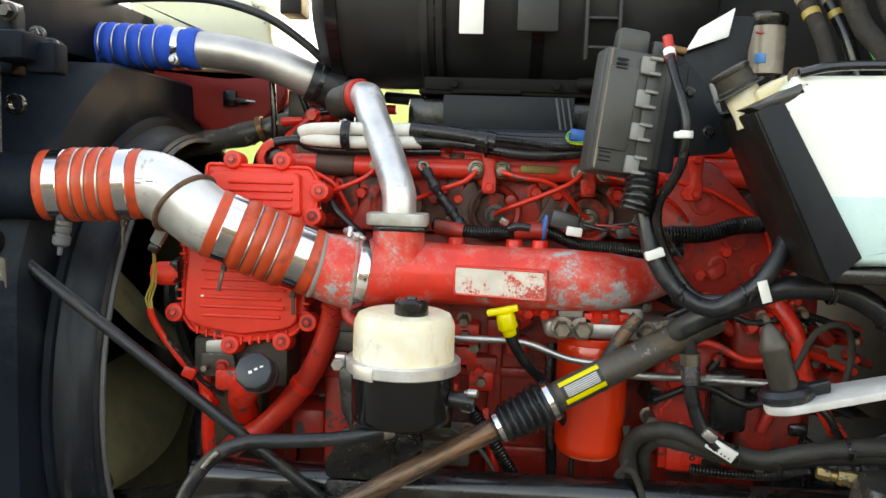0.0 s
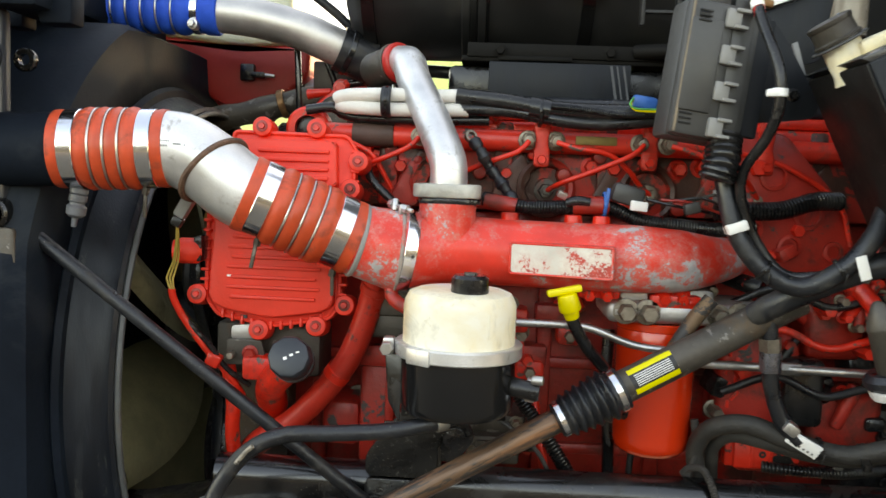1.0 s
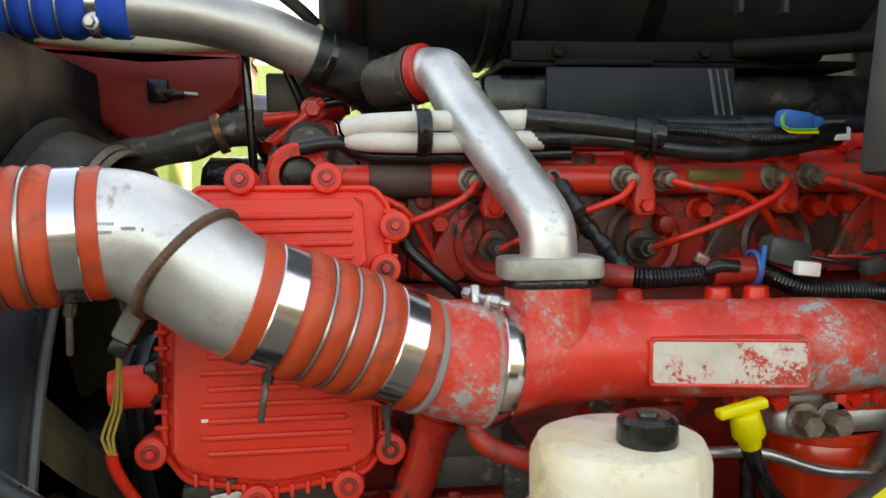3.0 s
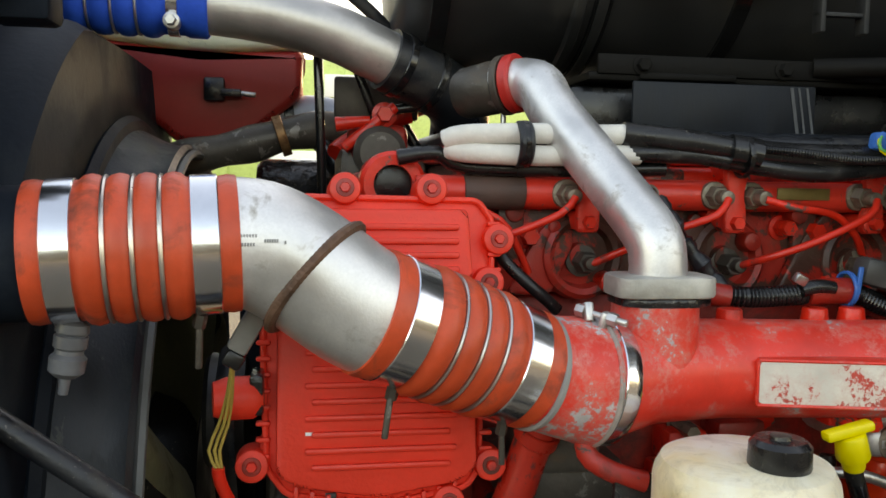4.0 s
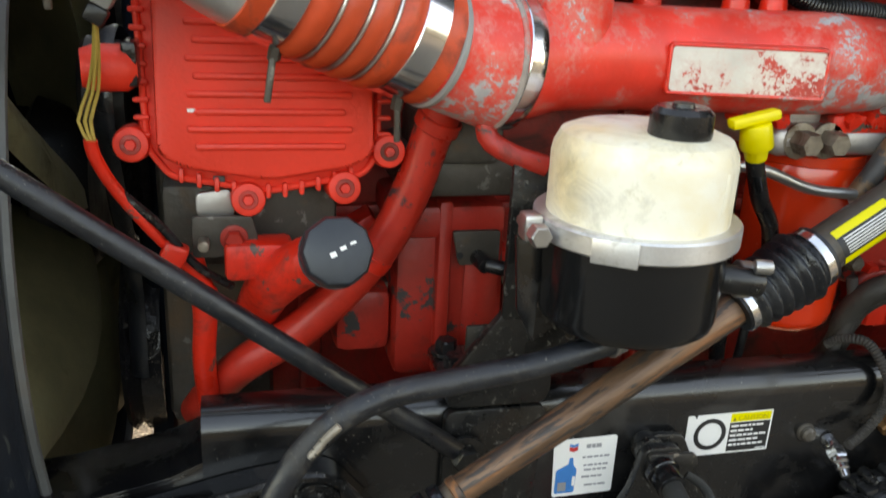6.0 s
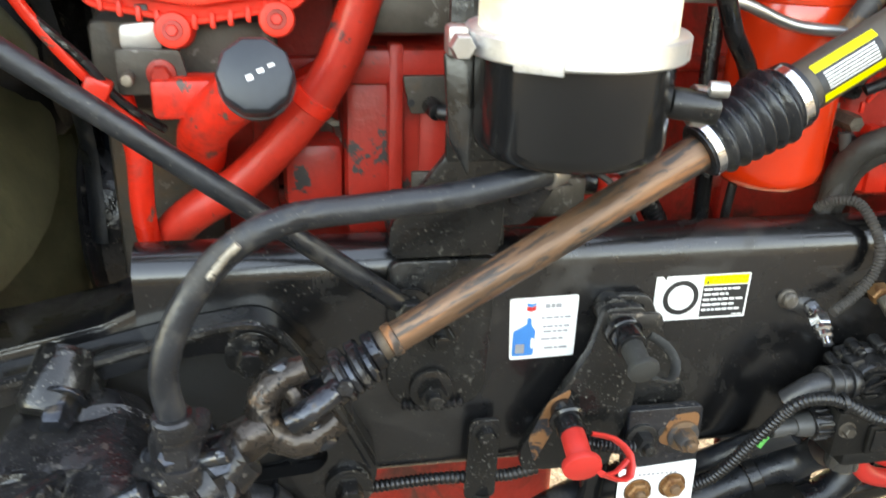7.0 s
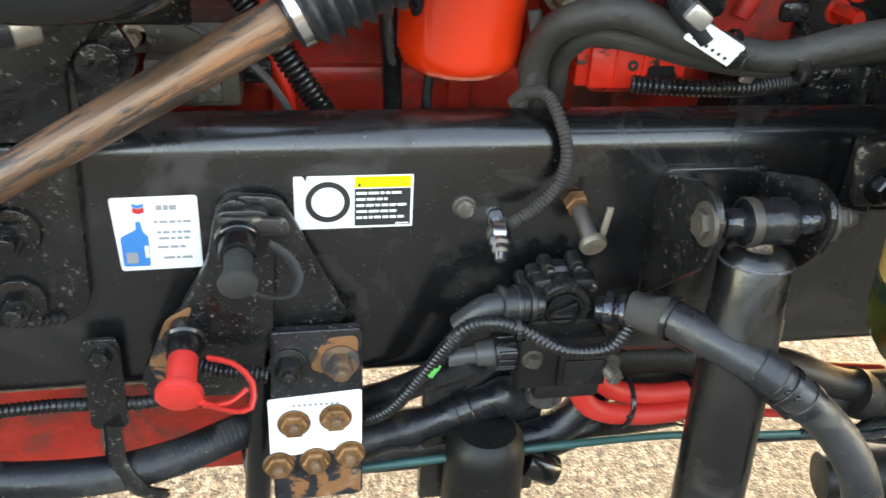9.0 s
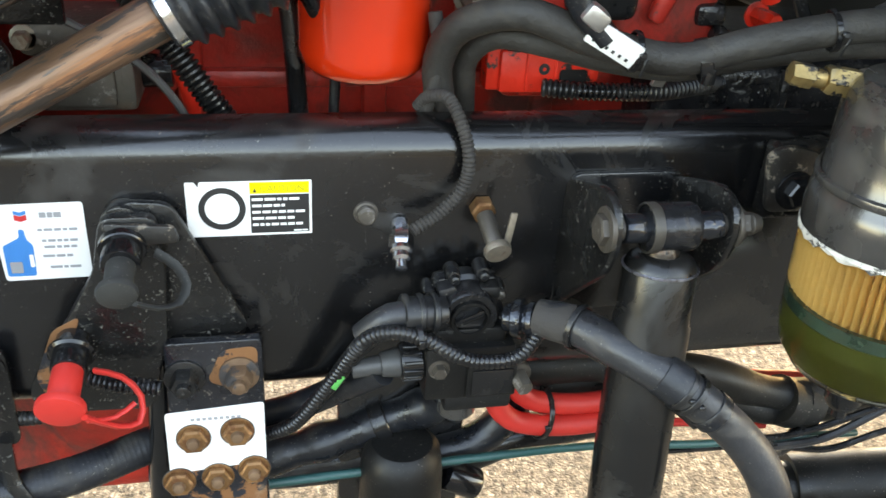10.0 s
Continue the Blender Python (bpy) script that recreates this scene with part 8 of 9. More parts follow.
part("yellow_wire", sweep([(0.174, 0.088, 1.541), (0.171, 0.083, 1.534), (0.178, 0.082, 1.526), (0.210, 0.084, 1.525)], 0.0018, 8), M_lblyel, hh)
part("green_wire", sweep([(0.175, 0.086, 1.544), (0.169, 0.081, 1.535), (0.177, 0.080, 1.528), (0.208, 0.083, 1.528)], 0.0015, 8), M_greenwire, hh)
part("white_clip", box((0.018, 0.014, 0.014), Matrix.Translation((0.242, 0.098, 1.524)), 0.002), M_label, hh)
lm = thing("injector_loom", (0.2, 0.09, 1.36), "black corrugated loom above the manifold", "cable")
part("loom", sweep([(-0.035, 0.105, 1.392), (0.0, 0.09, 1.386), (0.032, 0.082, 1.382), (0.086, 0.08, 1.384), (0.139, 0.08, 1.388), (0.193, 0.08, 1.369), (0.245, 0.08, 1.364), (0.31, 0.09, 1.360), (0.36, 0.10, 1.365)], 0.0100, 14, ripple=0.07, pitch=0.004), M_loom, lm)
part("loom", sweep([(0.300, 0.092, 1.386), (0.344, 0.092, 1.388), (0.396, 0.095, 1.391), (0.442, 0.10, 1.405), (0.485, 0.115, 1.407)], 0.0125, 14, ripple=0.12), M_loom, lm)
part("red_splice", sweep([(0.095, 0.078, 1.386), (0.12, 0.077, 1.388), (0.145, 0.078, 1.388)], 0.0135, 14), M_red_dirty, lm)
part("red_splice", sweep([(-0.03, 0.095, 1.388), (-0.005, 0.088, 1.385), (0.015, 0.084, 1.382)], 0.012, 14), M_red_dirty, lm)
part("blue_tie", ring((0.1375, 0.0785, 1.390), (0.1425, 0.0785, 1.390), 0.0155, 0.0185, 24, 0.0008), M_bluecap, lm, "bright blue cable tie")
part("tie_tail", box((0.005, 0.003, 0.028), Matrix.Translation((0.142, 0.062, 1.400)) @ pose(0, 0, 0, 0, 6, 0), 0.0008), M_bluecap, lm)
part("grey_plug", box((0.046, 0.026, 0.028), Matrix.Translation((0.172, 0.075, 1.405)) @ pose(0, 0, 0, 0, 14, 0), 0.006), M_greyplastic, lm)
part("pale_clip", box((0.024, 0.012, 0.014), Matrix.Translation((0.186, 0.058, 1.390)) @ pose(0, 0, 0, 0, 6, 0), 0.002), M_label, lm)
part("splice_wrap", sweep([(0.085, 0.070, 1.390), (0.10, 0.068, 1.394), (0.118, 0.069, 1.392)], 0.0075, 10), M_loom, lm)
part("foil_tab", box((0.014, 0.008, 0.010), Matrix.Translation((0.078, 0.062, 1.402)) @ pose(0, 0, 0, 20, 25, 10), 0.002), M_zinc, lm)
part("side_lead", sweep([(-0.215, 0.135, 1.435), (-0.205, 0.125, 1.415), (-0.185, 0.118, 1.395), (-0.165, 0.115, 1.378), (-0.15, 0.12, 1.365)], 0.0065, 10), M_loom, lm)
part("red_tape", sweep([(-0.225, 0.14, 1.45), (-0.218, 0.135, 1.440), (-0.21, 0.128, 1.425)], 0.0085, 10), M_red_dirty, lm)
part("breather_lead", sweep([(-0.052, 0.115, 1.476), (-0.040, 0.106, 1.460), (-0.026, 0.108, 1.437), (-0.006, 0.100, 1.412), (0.004, 0.096, 1.398), (0.016, 0.086, 1.384)], lambda k: 0.0088 + 0.0016 * math.sin(31 * k) + 0.0010 * math.sin(77 * k), 12, 0.004), M_rubber, lm)
part("lead_eye", ring((-0.058, 0.121, 1.481), (-0.055, 0.114, 1.4835), 0.006, 0.0095, 18, 0.001), M_nut, lm)


# ---------------------------------------------------------------- reservoir, caps, filters in front of the block
def reservoir():
    t = thing("power_steering_reservoir", (-0.057, -0.088, 1.125), "milky white reservoir in a black bracket cup", "reservoir")
    c = axis((-0.057, -0.088, 1.125), (-0.057, -0.088, 2))
    part("cup", lathe([(0, 0.0), (0.064, 0.0), (0.070, 0.005), (0.072, 0.012), (0.0735, 0.080), (0, 0.080)], c, 64), M_black, t, "gloss black lower cup")
    part("bowl", lathe([(0, 0.070), (0.0712, 0.070), (0.0712, 0.135), (0.070, 0.142), (0.065, 0.152), (0.055, 0.156), (0.0, 0.158)], c, 64), M_poly, t, "yellowed milky plastic bowl")
    bd = part("clamp_band", ring((-0.057, -0.088, 1.198), (-0.057, -0.088, 1.215), 0.071, 0.081, 72, 0.0015), M_alu, t, "flat steel clamp band")
    b = block((-0.153, -0.100, 1.196), (-0.138, -0.082, 1.217), 0.003)
    rod((-0.146, -0.112, 1.206), (-0.146, -0.072, 1.206), 0.005, bm=b)
    hexa((-0.146, -0.108, 1.206), (-0.146, -0.120, 1.206), 0.009, 0, b)
    part("band_screw", b, M_zinc, bd)
    part("band_end", box((0.034, 0.004, 0.019), Matrix.Translation((-0.1035, -0.1535, 1.205)) @ pose(0, 0, 0, 0, 0, -34), 0.0008), M_alu, bd)
    cap = lathe([(0, 0.0), (0.022, 0.0), (0.0235, 0.004), (0.023, 0.020), (0.019, 0.024), (0.0085, 0.024), (0.008, 0.026), (0, 0.026)], axis((-0.045, -0.116, 1.279), (-0.045, -0.116, 2)), 36)
    cp = part("cap", cap, M_loom, t, "black screw cap")
    part("cap_disc", rod((-0.045, -0.116, 1.3045), (-0.045, -0.116, 1.3058), 0.008), M_tube, cp)
    part("back_plate", block((-0.135, -0.012, 1.09), (0.01, -0.004, 1.24), 0.003), M_bracket, t)
    part("side_tab", prism(rounded([(-0.152, 1.195), (-0.128, 1.195), (-0.130, 1.10), (-0.146, 1.13)], 0.004), 0.004, facing(-0.075), 0.001), M_frame, t)
    part("outlet", rod((0.010, -0.11, 1.165), (0.046, -0.115, 1.160), 0.012), M_loom, t)
    oc = part("outlet_clamp", ring((0.030, -0.105, 1.161), (0.042, -0.107, 1.160), 0.012, 0.0155, 24, 0.001), M_zinc, t)
    part("clamp_screw", rod((0.036, -0.118, 1.176), (0.05, -0.122, 1.176), 0.006), M_zinc, oc)
    part("moulded_mark", box((0.003, 0.002, 0.03), Matrix.Translation((-0.020, -0.1485, 1.245)), 0.0006), M_poly, t)
    return t


reservoir()


def filler_cap():
    t = thing("oil_filler_cap", (-0.286, 0.0, 1.14), "round dark oil filler cap on a red neck", "cap")
    p, q = Vector((-0.286, -0.032, 1.169)), Vector((-0.286, -0.13, 1.212))
    d = (p - q).normalized()
    part("cap", lathe([(0, 0.012), (0.024, 0.012), (0.0272, 0.0105), (0.0293, 0.006), (0.030, -0.012), (0.0275, -0.016), (0, -0.016)], axis(p - d * 0.0, q), 10), surface("scuffed_grey_black_plastic", (0.022, 0.027, 0.034), 0.42, vary=0.3, bump=0.1, dirt=0.2, dirt_colour=(0.06, 0.06, 0.06)), t, "faceted grey-black cap")
    m = axis(p, q)
    for i, (a, b_) in enumerate(((-0.012, 0.004), (-0.004, 0.0), (0.004, -0.005))):
        part("cap_mark", box((0.005, 0.0022 + 0.001 * i, 0.0006), m @ Matrix.Translation((a * -1, b_ + 0.002, 0.0122)) @ pose(0, 0, 0, 0, 0, 20), 0), M_label, t, "worn white cap mark")
    part("collar", lathe([(0.028, -0.018), (0.030, -0.018), (0.029, -0.032), (0.026, -0.036), (0, -0.036)], axis(p, q), 24), M_ink, t)
    part("neck", sweep([p + d * 0.03, p + d * 0.052, (-0.306, 0.030, 1.138), (-0.334, 0.060, 1.105), (-0.345, 0.12, 1.06)], 0.0225, 20), M_red, t, "red cast filler neck")
    part("neck_flange", block((-0.375, 0.045, 1.115), (-0.315, 0.08, 1.150), 0.006), M_red, t)
    return t


filler_cap()
M_redtube = surface("red_tube_paint", (0.54, 0.027, 0.015), 0.36, dirt=0.3, dirt_colour=(0.12, 0.03, 0.02), chips=0.26, chip_colour=(0.03, 0.03, 0.03), chip_scale=9)
ct = thing("coolant_tube", (-0.28, 0.09, 0.92), "thick red painted coolant tube, paint chipped", "pipe")
part("tube", sweep([(-0.180, 0.055, 1.275), (-0.190, 0.065, 1.240), (-0.204, 0.07, 1.193), (-0.224, 0.075, 1.146), (-0.256, 0.08, 1.100), (-0.307, 0.09, 1.045), (-0.359, 0.10, 1.008), (-0.39, 0.12, 0.97), (-0.41, 0.15, 0.93)], 0.0185, 20), M_redtube, ct)
part("end_bead", ring((-0.183, 0.058, 1.262), (-0.187, 0.062, 1.250), 0.018, 0.0215, 24, 0.002), M_redtube, ct)
part("clip", ring((-0.236, 0.077, 1.128), (-0.244, 0.0785, 1.117), 0.018, 0.0205, 24, 0.001), M_red, ct)
eb = thing("engine_bracket", (-0.37, 0.07, 1.13), "rusty brown steel bracket under the control unit", "bracket")
part("plate", prism(rounded([(-0.402, 1.172), (-0.350, 1.172), (-0.345, 1.150), (-0.352, 1.134), (-0.402, 1.134)], 0.004), 0.006, facing(0.066), 0.001), M_tube, eb)
part("upper_tab", prism(rounded([(-0.398, 1.190), (-0.368, 1.194), (-0.364, 1.170), (-0.398, 1.170)], 0.005), 0.008, facing(0.078), 0.001), M_alu_dull, eb)
part("bolt", hexa((-0.366, 0.060, 1.152), (-0.366, 0.050, 1.152), 0.0085, 0.002), M_red_dirty, eb)
part("stud", rod((-0.392, 0.060, 1.150), (-0.392, 0.042, 1.150), 0.005), M_nut, eb)
hose("red_small_tube", [(-0.405, 0.08, 1.13), (-0.395, 0.075, 1.08), (-0.398, 0.085, 1.02), (-0.395, 0.10, 0.96), (-0.39, 0.12, 0.90)], 0.011, M_red, "thin red vertical tube beside the gear case", "pipe")


def oil_filter():
    t = thing("oil_filter", (0.228, 0.095, 1.01), "glossy bright red spin-on oil filter", "filter")
    c = axis((0.228, 0.095, 1.026), (0.228, 0.095, 2))
    part("canister", lathe([(0, 0.002), (0.030, 0.001), (0.046, 0.004), (0.0535, 0.012), (0.0565, 0.024), (0.057, 0.16), (0.057, 0.192), (0.054, 0.196), (0, 0.196)], c, 64), M_filter, t)
    part("top_seam", ring((0.228, 0.095, 1.212), (0.228, 0.095, 1.225), 0.052, 0.0585, 56, 0.002), M_filter, t)
    part("print_block", ring((0.228, 0.095, 1.150), (0.228, 0.095, 1.151), 0.05, 0.057, 8, 0), M_filter, t)
    b = block((0.145, 0.035, 1.226), (0.375, 0.16, 1.258), 0.012, 3)
    block((0.165, 0.055, 1.252), (0.30, 0.15, 1.276), 0.008, bm=b)
    part("filter_head", b, M_alu_dull, t, "bare grey filter head")
    for x, r in ((0.172, 0.0125), (0.203, 0.0125), (0.330, 0.013), (0.300, 0.011)):
        bb = hexa((x, 0.038, 1.243), (x, 0.014, 1.243), r, 0.003)
        part("head_plug", bb, M_nut, t)
    part("elbow_fitting", sweep([(0.235, 0.02, 1.19), (0.248, 0.016, 1.215), (0.262, 0.018, 1.238), (0.285, 0.02, 1.268)], 0.011, 12), M_rust, t, "brown rusted elbow")
    part("drip_lead", rod((0.205, 0.11, 1.03), (0.202, 0.115, 0.95), 0.005), M_loom, t)
    for i in range(5):
        a = radians(262 + i * 6.5)
        p = Vector((0.228 + 0.0572 * math.cos(a), 0.095 + 0.0572 * math.sin(a), 1.150))
        part("print_bar", box((0.0050, 0.0006, 0.0085), Matrix.Translation(p) @ pose(0, 0, 0, 0, 0, math.degrees(a) + 90), 0), M_red_dirty, t, "dark printed bar")
    return t


oil_filter()
fl = thing("fuel_tube", (0.2, 0.04, 1.16), "bright steel fuel tube bending behind the filter", "pipe")
part("tube", sweep([(-0.02, 0.03, 1.222), (0.017, 0.02, 1.223), (0.09, 0.015, 1.224), (0.126, 0.015, 1.219), (0.179, 0.018, 1.200), (0.23, 0.015, 1.194)], 0.0055, 12), M_zinc, fl)
part("tube", sweep([(0.235, 0.02, 1.188), (0.28, 0.04, 1.174), (0.357, 0.05, 1.170), (0.48, 0.05, 1.168), (0.60, 0.08, 1.16)], 0.0065, 12), M_zinc, fl)
part("union", hexa((0.395, 0.051, 1.169), (0.425, 0.052, 1.169), 0.0095), M_zinc, fl)
ds = thing("dipstick", (0.095, -0.01, 1.15), "yellow plastic dipstick handle on a black tube", "dipstick")
b = box((0.047, 0.014, 0.0095), Matrix.Translation((0.080, -0.020, 1.2755)) @ pose(0, 0, 0, 0, -13, 0), 0.003)
rod((0.083, -0.019, 1.272), (0.090, -0.016, 1.248), 0.0135, 0.015, bevel=0.003, bm=b)
rod((0.089, -0.016, 1.251), (0.093, -0.013, 1.238), 0.011, 0.010, bm=b)
part("handle", b, M_yellow, ds)
part("tube", sweep([(0.091, -0.013, 1.240), (0.100, -0.008, 1.222), (0.118, 0.005, 1.194), (0.15, 0.025, 1.155), (0.19, 0.07, 1.08)], 0.0085, 14), M_loom, ds)


# ---------------------------------------------------------------- upper right: fuse box, tank, latch, harness
def fuse_box():
    t = thing("fuse_box", (0.25, -0.03, 1.47), "dusty grey plastic fuse box with clips", "fuse box")
    o = Vector((0.188, -0.080, 1.484))
    ux = Vector((0.985, 0.15, -0.125)).normalized()
    uz = Vector((0.135, 0.04, 0.985))
    uz = (uz - ux * uz.dot(ux)).normalized()
    uy = uz.cross(ux)
    m = Matrix.Translation(o) @ Matrix((ux, uy, uz)).transposed().to_4x4()
    W, H = 0.100, 0.172
    part("base", box((W, 0.05, H), m @ Matrix.Translation((W / 2, 0.03, H / 2)), 0.006), M_greyplastic, t)
    part("lid", box((W * 0.60, 0.020, H * 0.97), m @ Matrix.Translation((W * 0.31, 0.0, H * 0.50)), 0.006), M_greyplastic, t)
    part("lid_panel", box((W * 0.42, 0.006, H * 0.66), m @ Matrix.Translation((W * 0.25, -0.011, H * 0.52)), 0.003), M_greyplastic, t)
    part("side_case", box((W * 0.30, 0.03, H * 0.96), m @ Matrix.Translation((W * 0.72, 0.006, H * 0.48)), 0.005), M_greyplastic, t)
    part("side_wing", box((W * 0.42, 0.012, H * 0.88), m @ Matrix.Translation((W * 1.03, 0.020, H * 0.53)), 0.004), M_panel, t, "dark side wing of the case")
    part("seam", box((0.003, 0.004, H * 0.94), m @ Matrix.Translation((W * 0.05, -0.011, H * 0.50)), 0.001), M_tan, t, "dusty seam down the lid")
    for k in range(4):
        z = H * (0.10 + 0.26 * k)
        b = box((0.020, 0.010, 0.024), m @ Matrix.Translation((W * 0.56, -0.011, z)), 0.003)
        box((0.018, 0.008, 0.0045), m @ Matrix.Translation((W * 0.56 + 0.009, -0.016, z + 0.010)), 0.001, 1, b)
        box((0.018, 0.008, 0.0045), m @ Matrix.Translation((W * 0.56 + 0.009, -0.016, z - 0.010)), 0.001, 1, b)
        part("clip", b, M_tabs, t)
    for k in range(3):
        part("vent_slot", box((0.016, 0.003, 0.0025), m @ Matrix.Translation((W * 0.2, -0.014, H * 0.90 - k * 0.006)), 0.0005), M_plastic, t)
        part("vent_slot", box((0.016, 0.003, 0.0025), m @ Matrix.Translation((W * 0.17, -0.010, H * 0.10 + k * 0.006)), 0.0005), M_plastic, t)
    part("top_block", box((0.044, 0.03, 0.034), m @ Matrix.Translation((0.040, 0.030, H + 0.014)), 0.005), M_greyplastic, t)
    part("terminal_block", box((0.036, 0.03, 0.034), m @ Matrix.Translation((0.086, 0.035, H + 0.004)), 0.004), M_greyplastic, t)
    part("terminal", box((0.030, 0.010, 0.010), m @ Matrix.Translation((0.098, 0.012, H + 0.012)), 0.003), M_rustbolt, t)
    pl = prism(rounded([(0.26, 1.655), (0.322, 1.652), (0.345, 1.628), (0.402, 1.535), (0.394, 1.515), (0.30, 1.505), (0.25, 1.56)], 0.01), 0.006, facing(0.0), 0.0015)
    part("mount_plate", pl, M_panel, t, "black back plate")
    part("cable_boot", sweep([m @ Vector((0.075, 0.0, -0.045)), m @ Vector((0.078, 0.0, -0.02)), m @ Vector((0.080, 0.01, 0.01))], 0.022, 14, ripple=0.06, pitch=0.008), M_loom, t)
    return t


fuse_box()
pc = thing("power_cable", (0.3, -0.1, 1.33), "black power cable with a red boot and white tag", "cable")
part("cable", sweep([(0.291, -0.075, 1.650), (0.293, -0.09, 1.624), (0.306, -0.125, 1.563), (0.309, -0.125, 1.519), (0.303, -0.105, 1.482), (0.288, -0.075, 1.443), (0.291, -0.065, 1.405), (0.316, -0.06, 1.352), (0.35, -0.07, 1.315), (0.40, -0.085, 1.318)], 0.0066, 12), M_loom, pc)
part("red_boot", sweep([(0.288, -0.068, 1.668), (0.290, -0.073, 1.655), (0.292, -0.084, 1.632)], 0.007, 12), M_redplastic, pc, "red rubber terminal boot")
part("white_band", ring((0.2895, -0.0745, 1.650), (0.291, -0.079, 1.641), 0.006, 0.0082, 16, 0.0005), M_label, pc)
part("white_tie", ring((0.308, -0.126, 1.530), (0.308, -0.126, 1.540), 0.0066, 0.0095, 18, 0.001), M_label, pc, "white tie round the cable")
part("tie_head", box((0.016, 0.010, 0.009), Matrix.Translation((0.300, -0.130, 1.534)), 0.002), M_label, pc)
rl = thing("fuse_box_loom", (0.35, -0.08, 1.28), "black loom hanging in a loop from fuse box", "cable")
part("loom", sweep([(0.267, -0.035, 1.470), (0.275, -0.048, 1.42), (0.288, -0.06, 1.366), (0.322, -0.072, 1.320), (0.367, -0.085, 1.302), (0.412, -0.10, 1.331), (0.443, -0.10, 1.372), (0.459, -0.088, 1.405)], 0.0125, 14), M_rubber, rl)
part("loom_end", sweep([(0.443, -0.10, 1.372), (0.452, -0.094, 1.392), (0.47, -0.085, 1.41), (0.50, -0.07, 1.42)], 0.007, 10), M_wrap, rl)
part("loom", sweep([(0.28, -0.02, 1.46), (0.292, -0.035, 1.40), (0.312, -0.05, 1.345), (0.345, -0.055, 1.305), (0.40, -0.06, 1.300)], 0.011, 14), M_rubber, rl)
part("white_tag", box((0.026, 0.024, 0.013), Matrix.Translation((0.287, -0.062, 1.372)) @ pose(0, 0, 0, 0, -20, 0), 0.002), M_label, rl)
part("paper_tag", box((0.013, 0.002, 0.030), Matrix.Translation((0.424, -0.119, 1.332)) @ pose(0, 0, 0, 0, -18, 0), 0.0005), M_label, rl, "white paper tag")
hose("main_harness", [(0.332, -0.02, 1.255), (0.345, -0.035, 1.268), (0.375, -0.055, 1.290), (0.422, -0.075, 1.318), (0.471, -0.085, 1.335), (0.546, -0.085, 1.329), (0.605, -0.085, 1.292), (0.65, -0.08, 1.225), (0.68, -0.06, 1.14)], 0.0165, M_rubber, "thick black main wiring harness", "cable")
for p in ([(0.347, -0.02, 1.275), (0.356, -0.016, 1.22), (0.361, -0.012, 1.168), (0.378, -0.012, 1.115), (0.405, -0.014, 1.085)],):
    hose("drop_hose", p, 0.0108, M_rubber, "black hose dropping to the tagged junction")
ch = thing("coolant_hose_pair", (0.45, 0.0, 1.0), "two thick dusty brown-grey hoses held by a clip", "hose")
part("hose_body", sweep([(0.30, 0.10, 0.96), (0.292, 0.065, 1.006), (0.285, 0.05, 1.049), (0.299, 0.03, 1.084), (0.344, 0.01, 1.098), (0.40, 0.0, 1.080), (0.47, -0.01, 1.068), (0.529, -0.03, 1.088), (0.62, -0.05, 1.107), (0.75, -0.05, 1.10)], 0.0132, 16), M_wovenhose, ch)
part("hose_body", sweep([(0.325, 0.11, 0.97), (0.315, 0.08, 1.02), (0.312, 0.062, 1.05), (0.330, 0.045, 1.072), (0.37, 0.03, 1.070), (0.42, 0.02, 1.060), (0.48, 0.01, 1.055), (0.53, 0.0, 1.066), (0.62, -0.02, 1.083), (0.75, -0.02, 1.08)], 0.0112, 16), M_wovenhose, ch)
part("clip", ring((0.487, -0.010, 1.066), (0.497, -0.013, 1.069), 0.016, 0.0185, 22, 0.001), M_loom, ch)
part("clip_buckle", box((0.010, 0.008, 0.014), Matrix.Translation((0.492, -0.025, 1.058)), 0.002), M_loom, ch)
tg = box((0.044, 0.004, 0.021), Matrix.Translation((0.408, -0.022, 1.083)) @ pose(0, 0, 0, 20, 28, -12), 0.001)
t_tag = part("tag", tg, M_label, ch, "crumpled white tag")
for k in range(6):
    part("tag_text", box((0.0022, 0.001, 0.0026), Matrix.Translation((0.408, -0.022, 1.083)) @ pose(0, 0, 0, 20, 28, -12) @ Matrix.Translation((-0.016 + k * 0.0062, -0.0022, -0.005)), 0), M_ink, t_tag)
part("foil_wrap", box((0.022, 0.020, 0.016), Matrix.Translation((0.390, -0.018, 1.104)) @ pose(0, 0, 0, 10, 35, 0), 0.004), M_zinc, t_tag)
hose("lower_loom", [(0.388, 0.078, 1.0175), (0.42, 0.066, 1.018), (0.46, 0.060, 1.0185), (0.50, 0.062, 1.0185), (0.545, 0.080, 1.0175), (0.58, 0.105, 1.012)], 0.0075, M_loom, "black corrugated loom lying behind the rail", "cable", ripple=0.14)
pb = thing("cast_block", (0.392, 0.105, 1.006), "chipped bright red cast block behind the frame rail", "engine casting")
b = block((0.352, 0.093, 1.007), (0.438, 0.118, 1.047), 0.004)
block((0.340, 0.098, 1.008), (0.356, 0.120, 1.054), 0.004, bm=b)
block((0.376, 0.0905, 1.010), (0.379, 0.095, 1.046), 0.001, bm=b)
block((0.404, 0.0905, 1.010), (0.407, 0.095, 1.046), 0.001, bm=b)
part("body", b, M_chipped, pb)
part("step", block((0.437, 0.096, 1.016), (0.450, 0.116, 1.036), 0.004), M_chipped, pb)
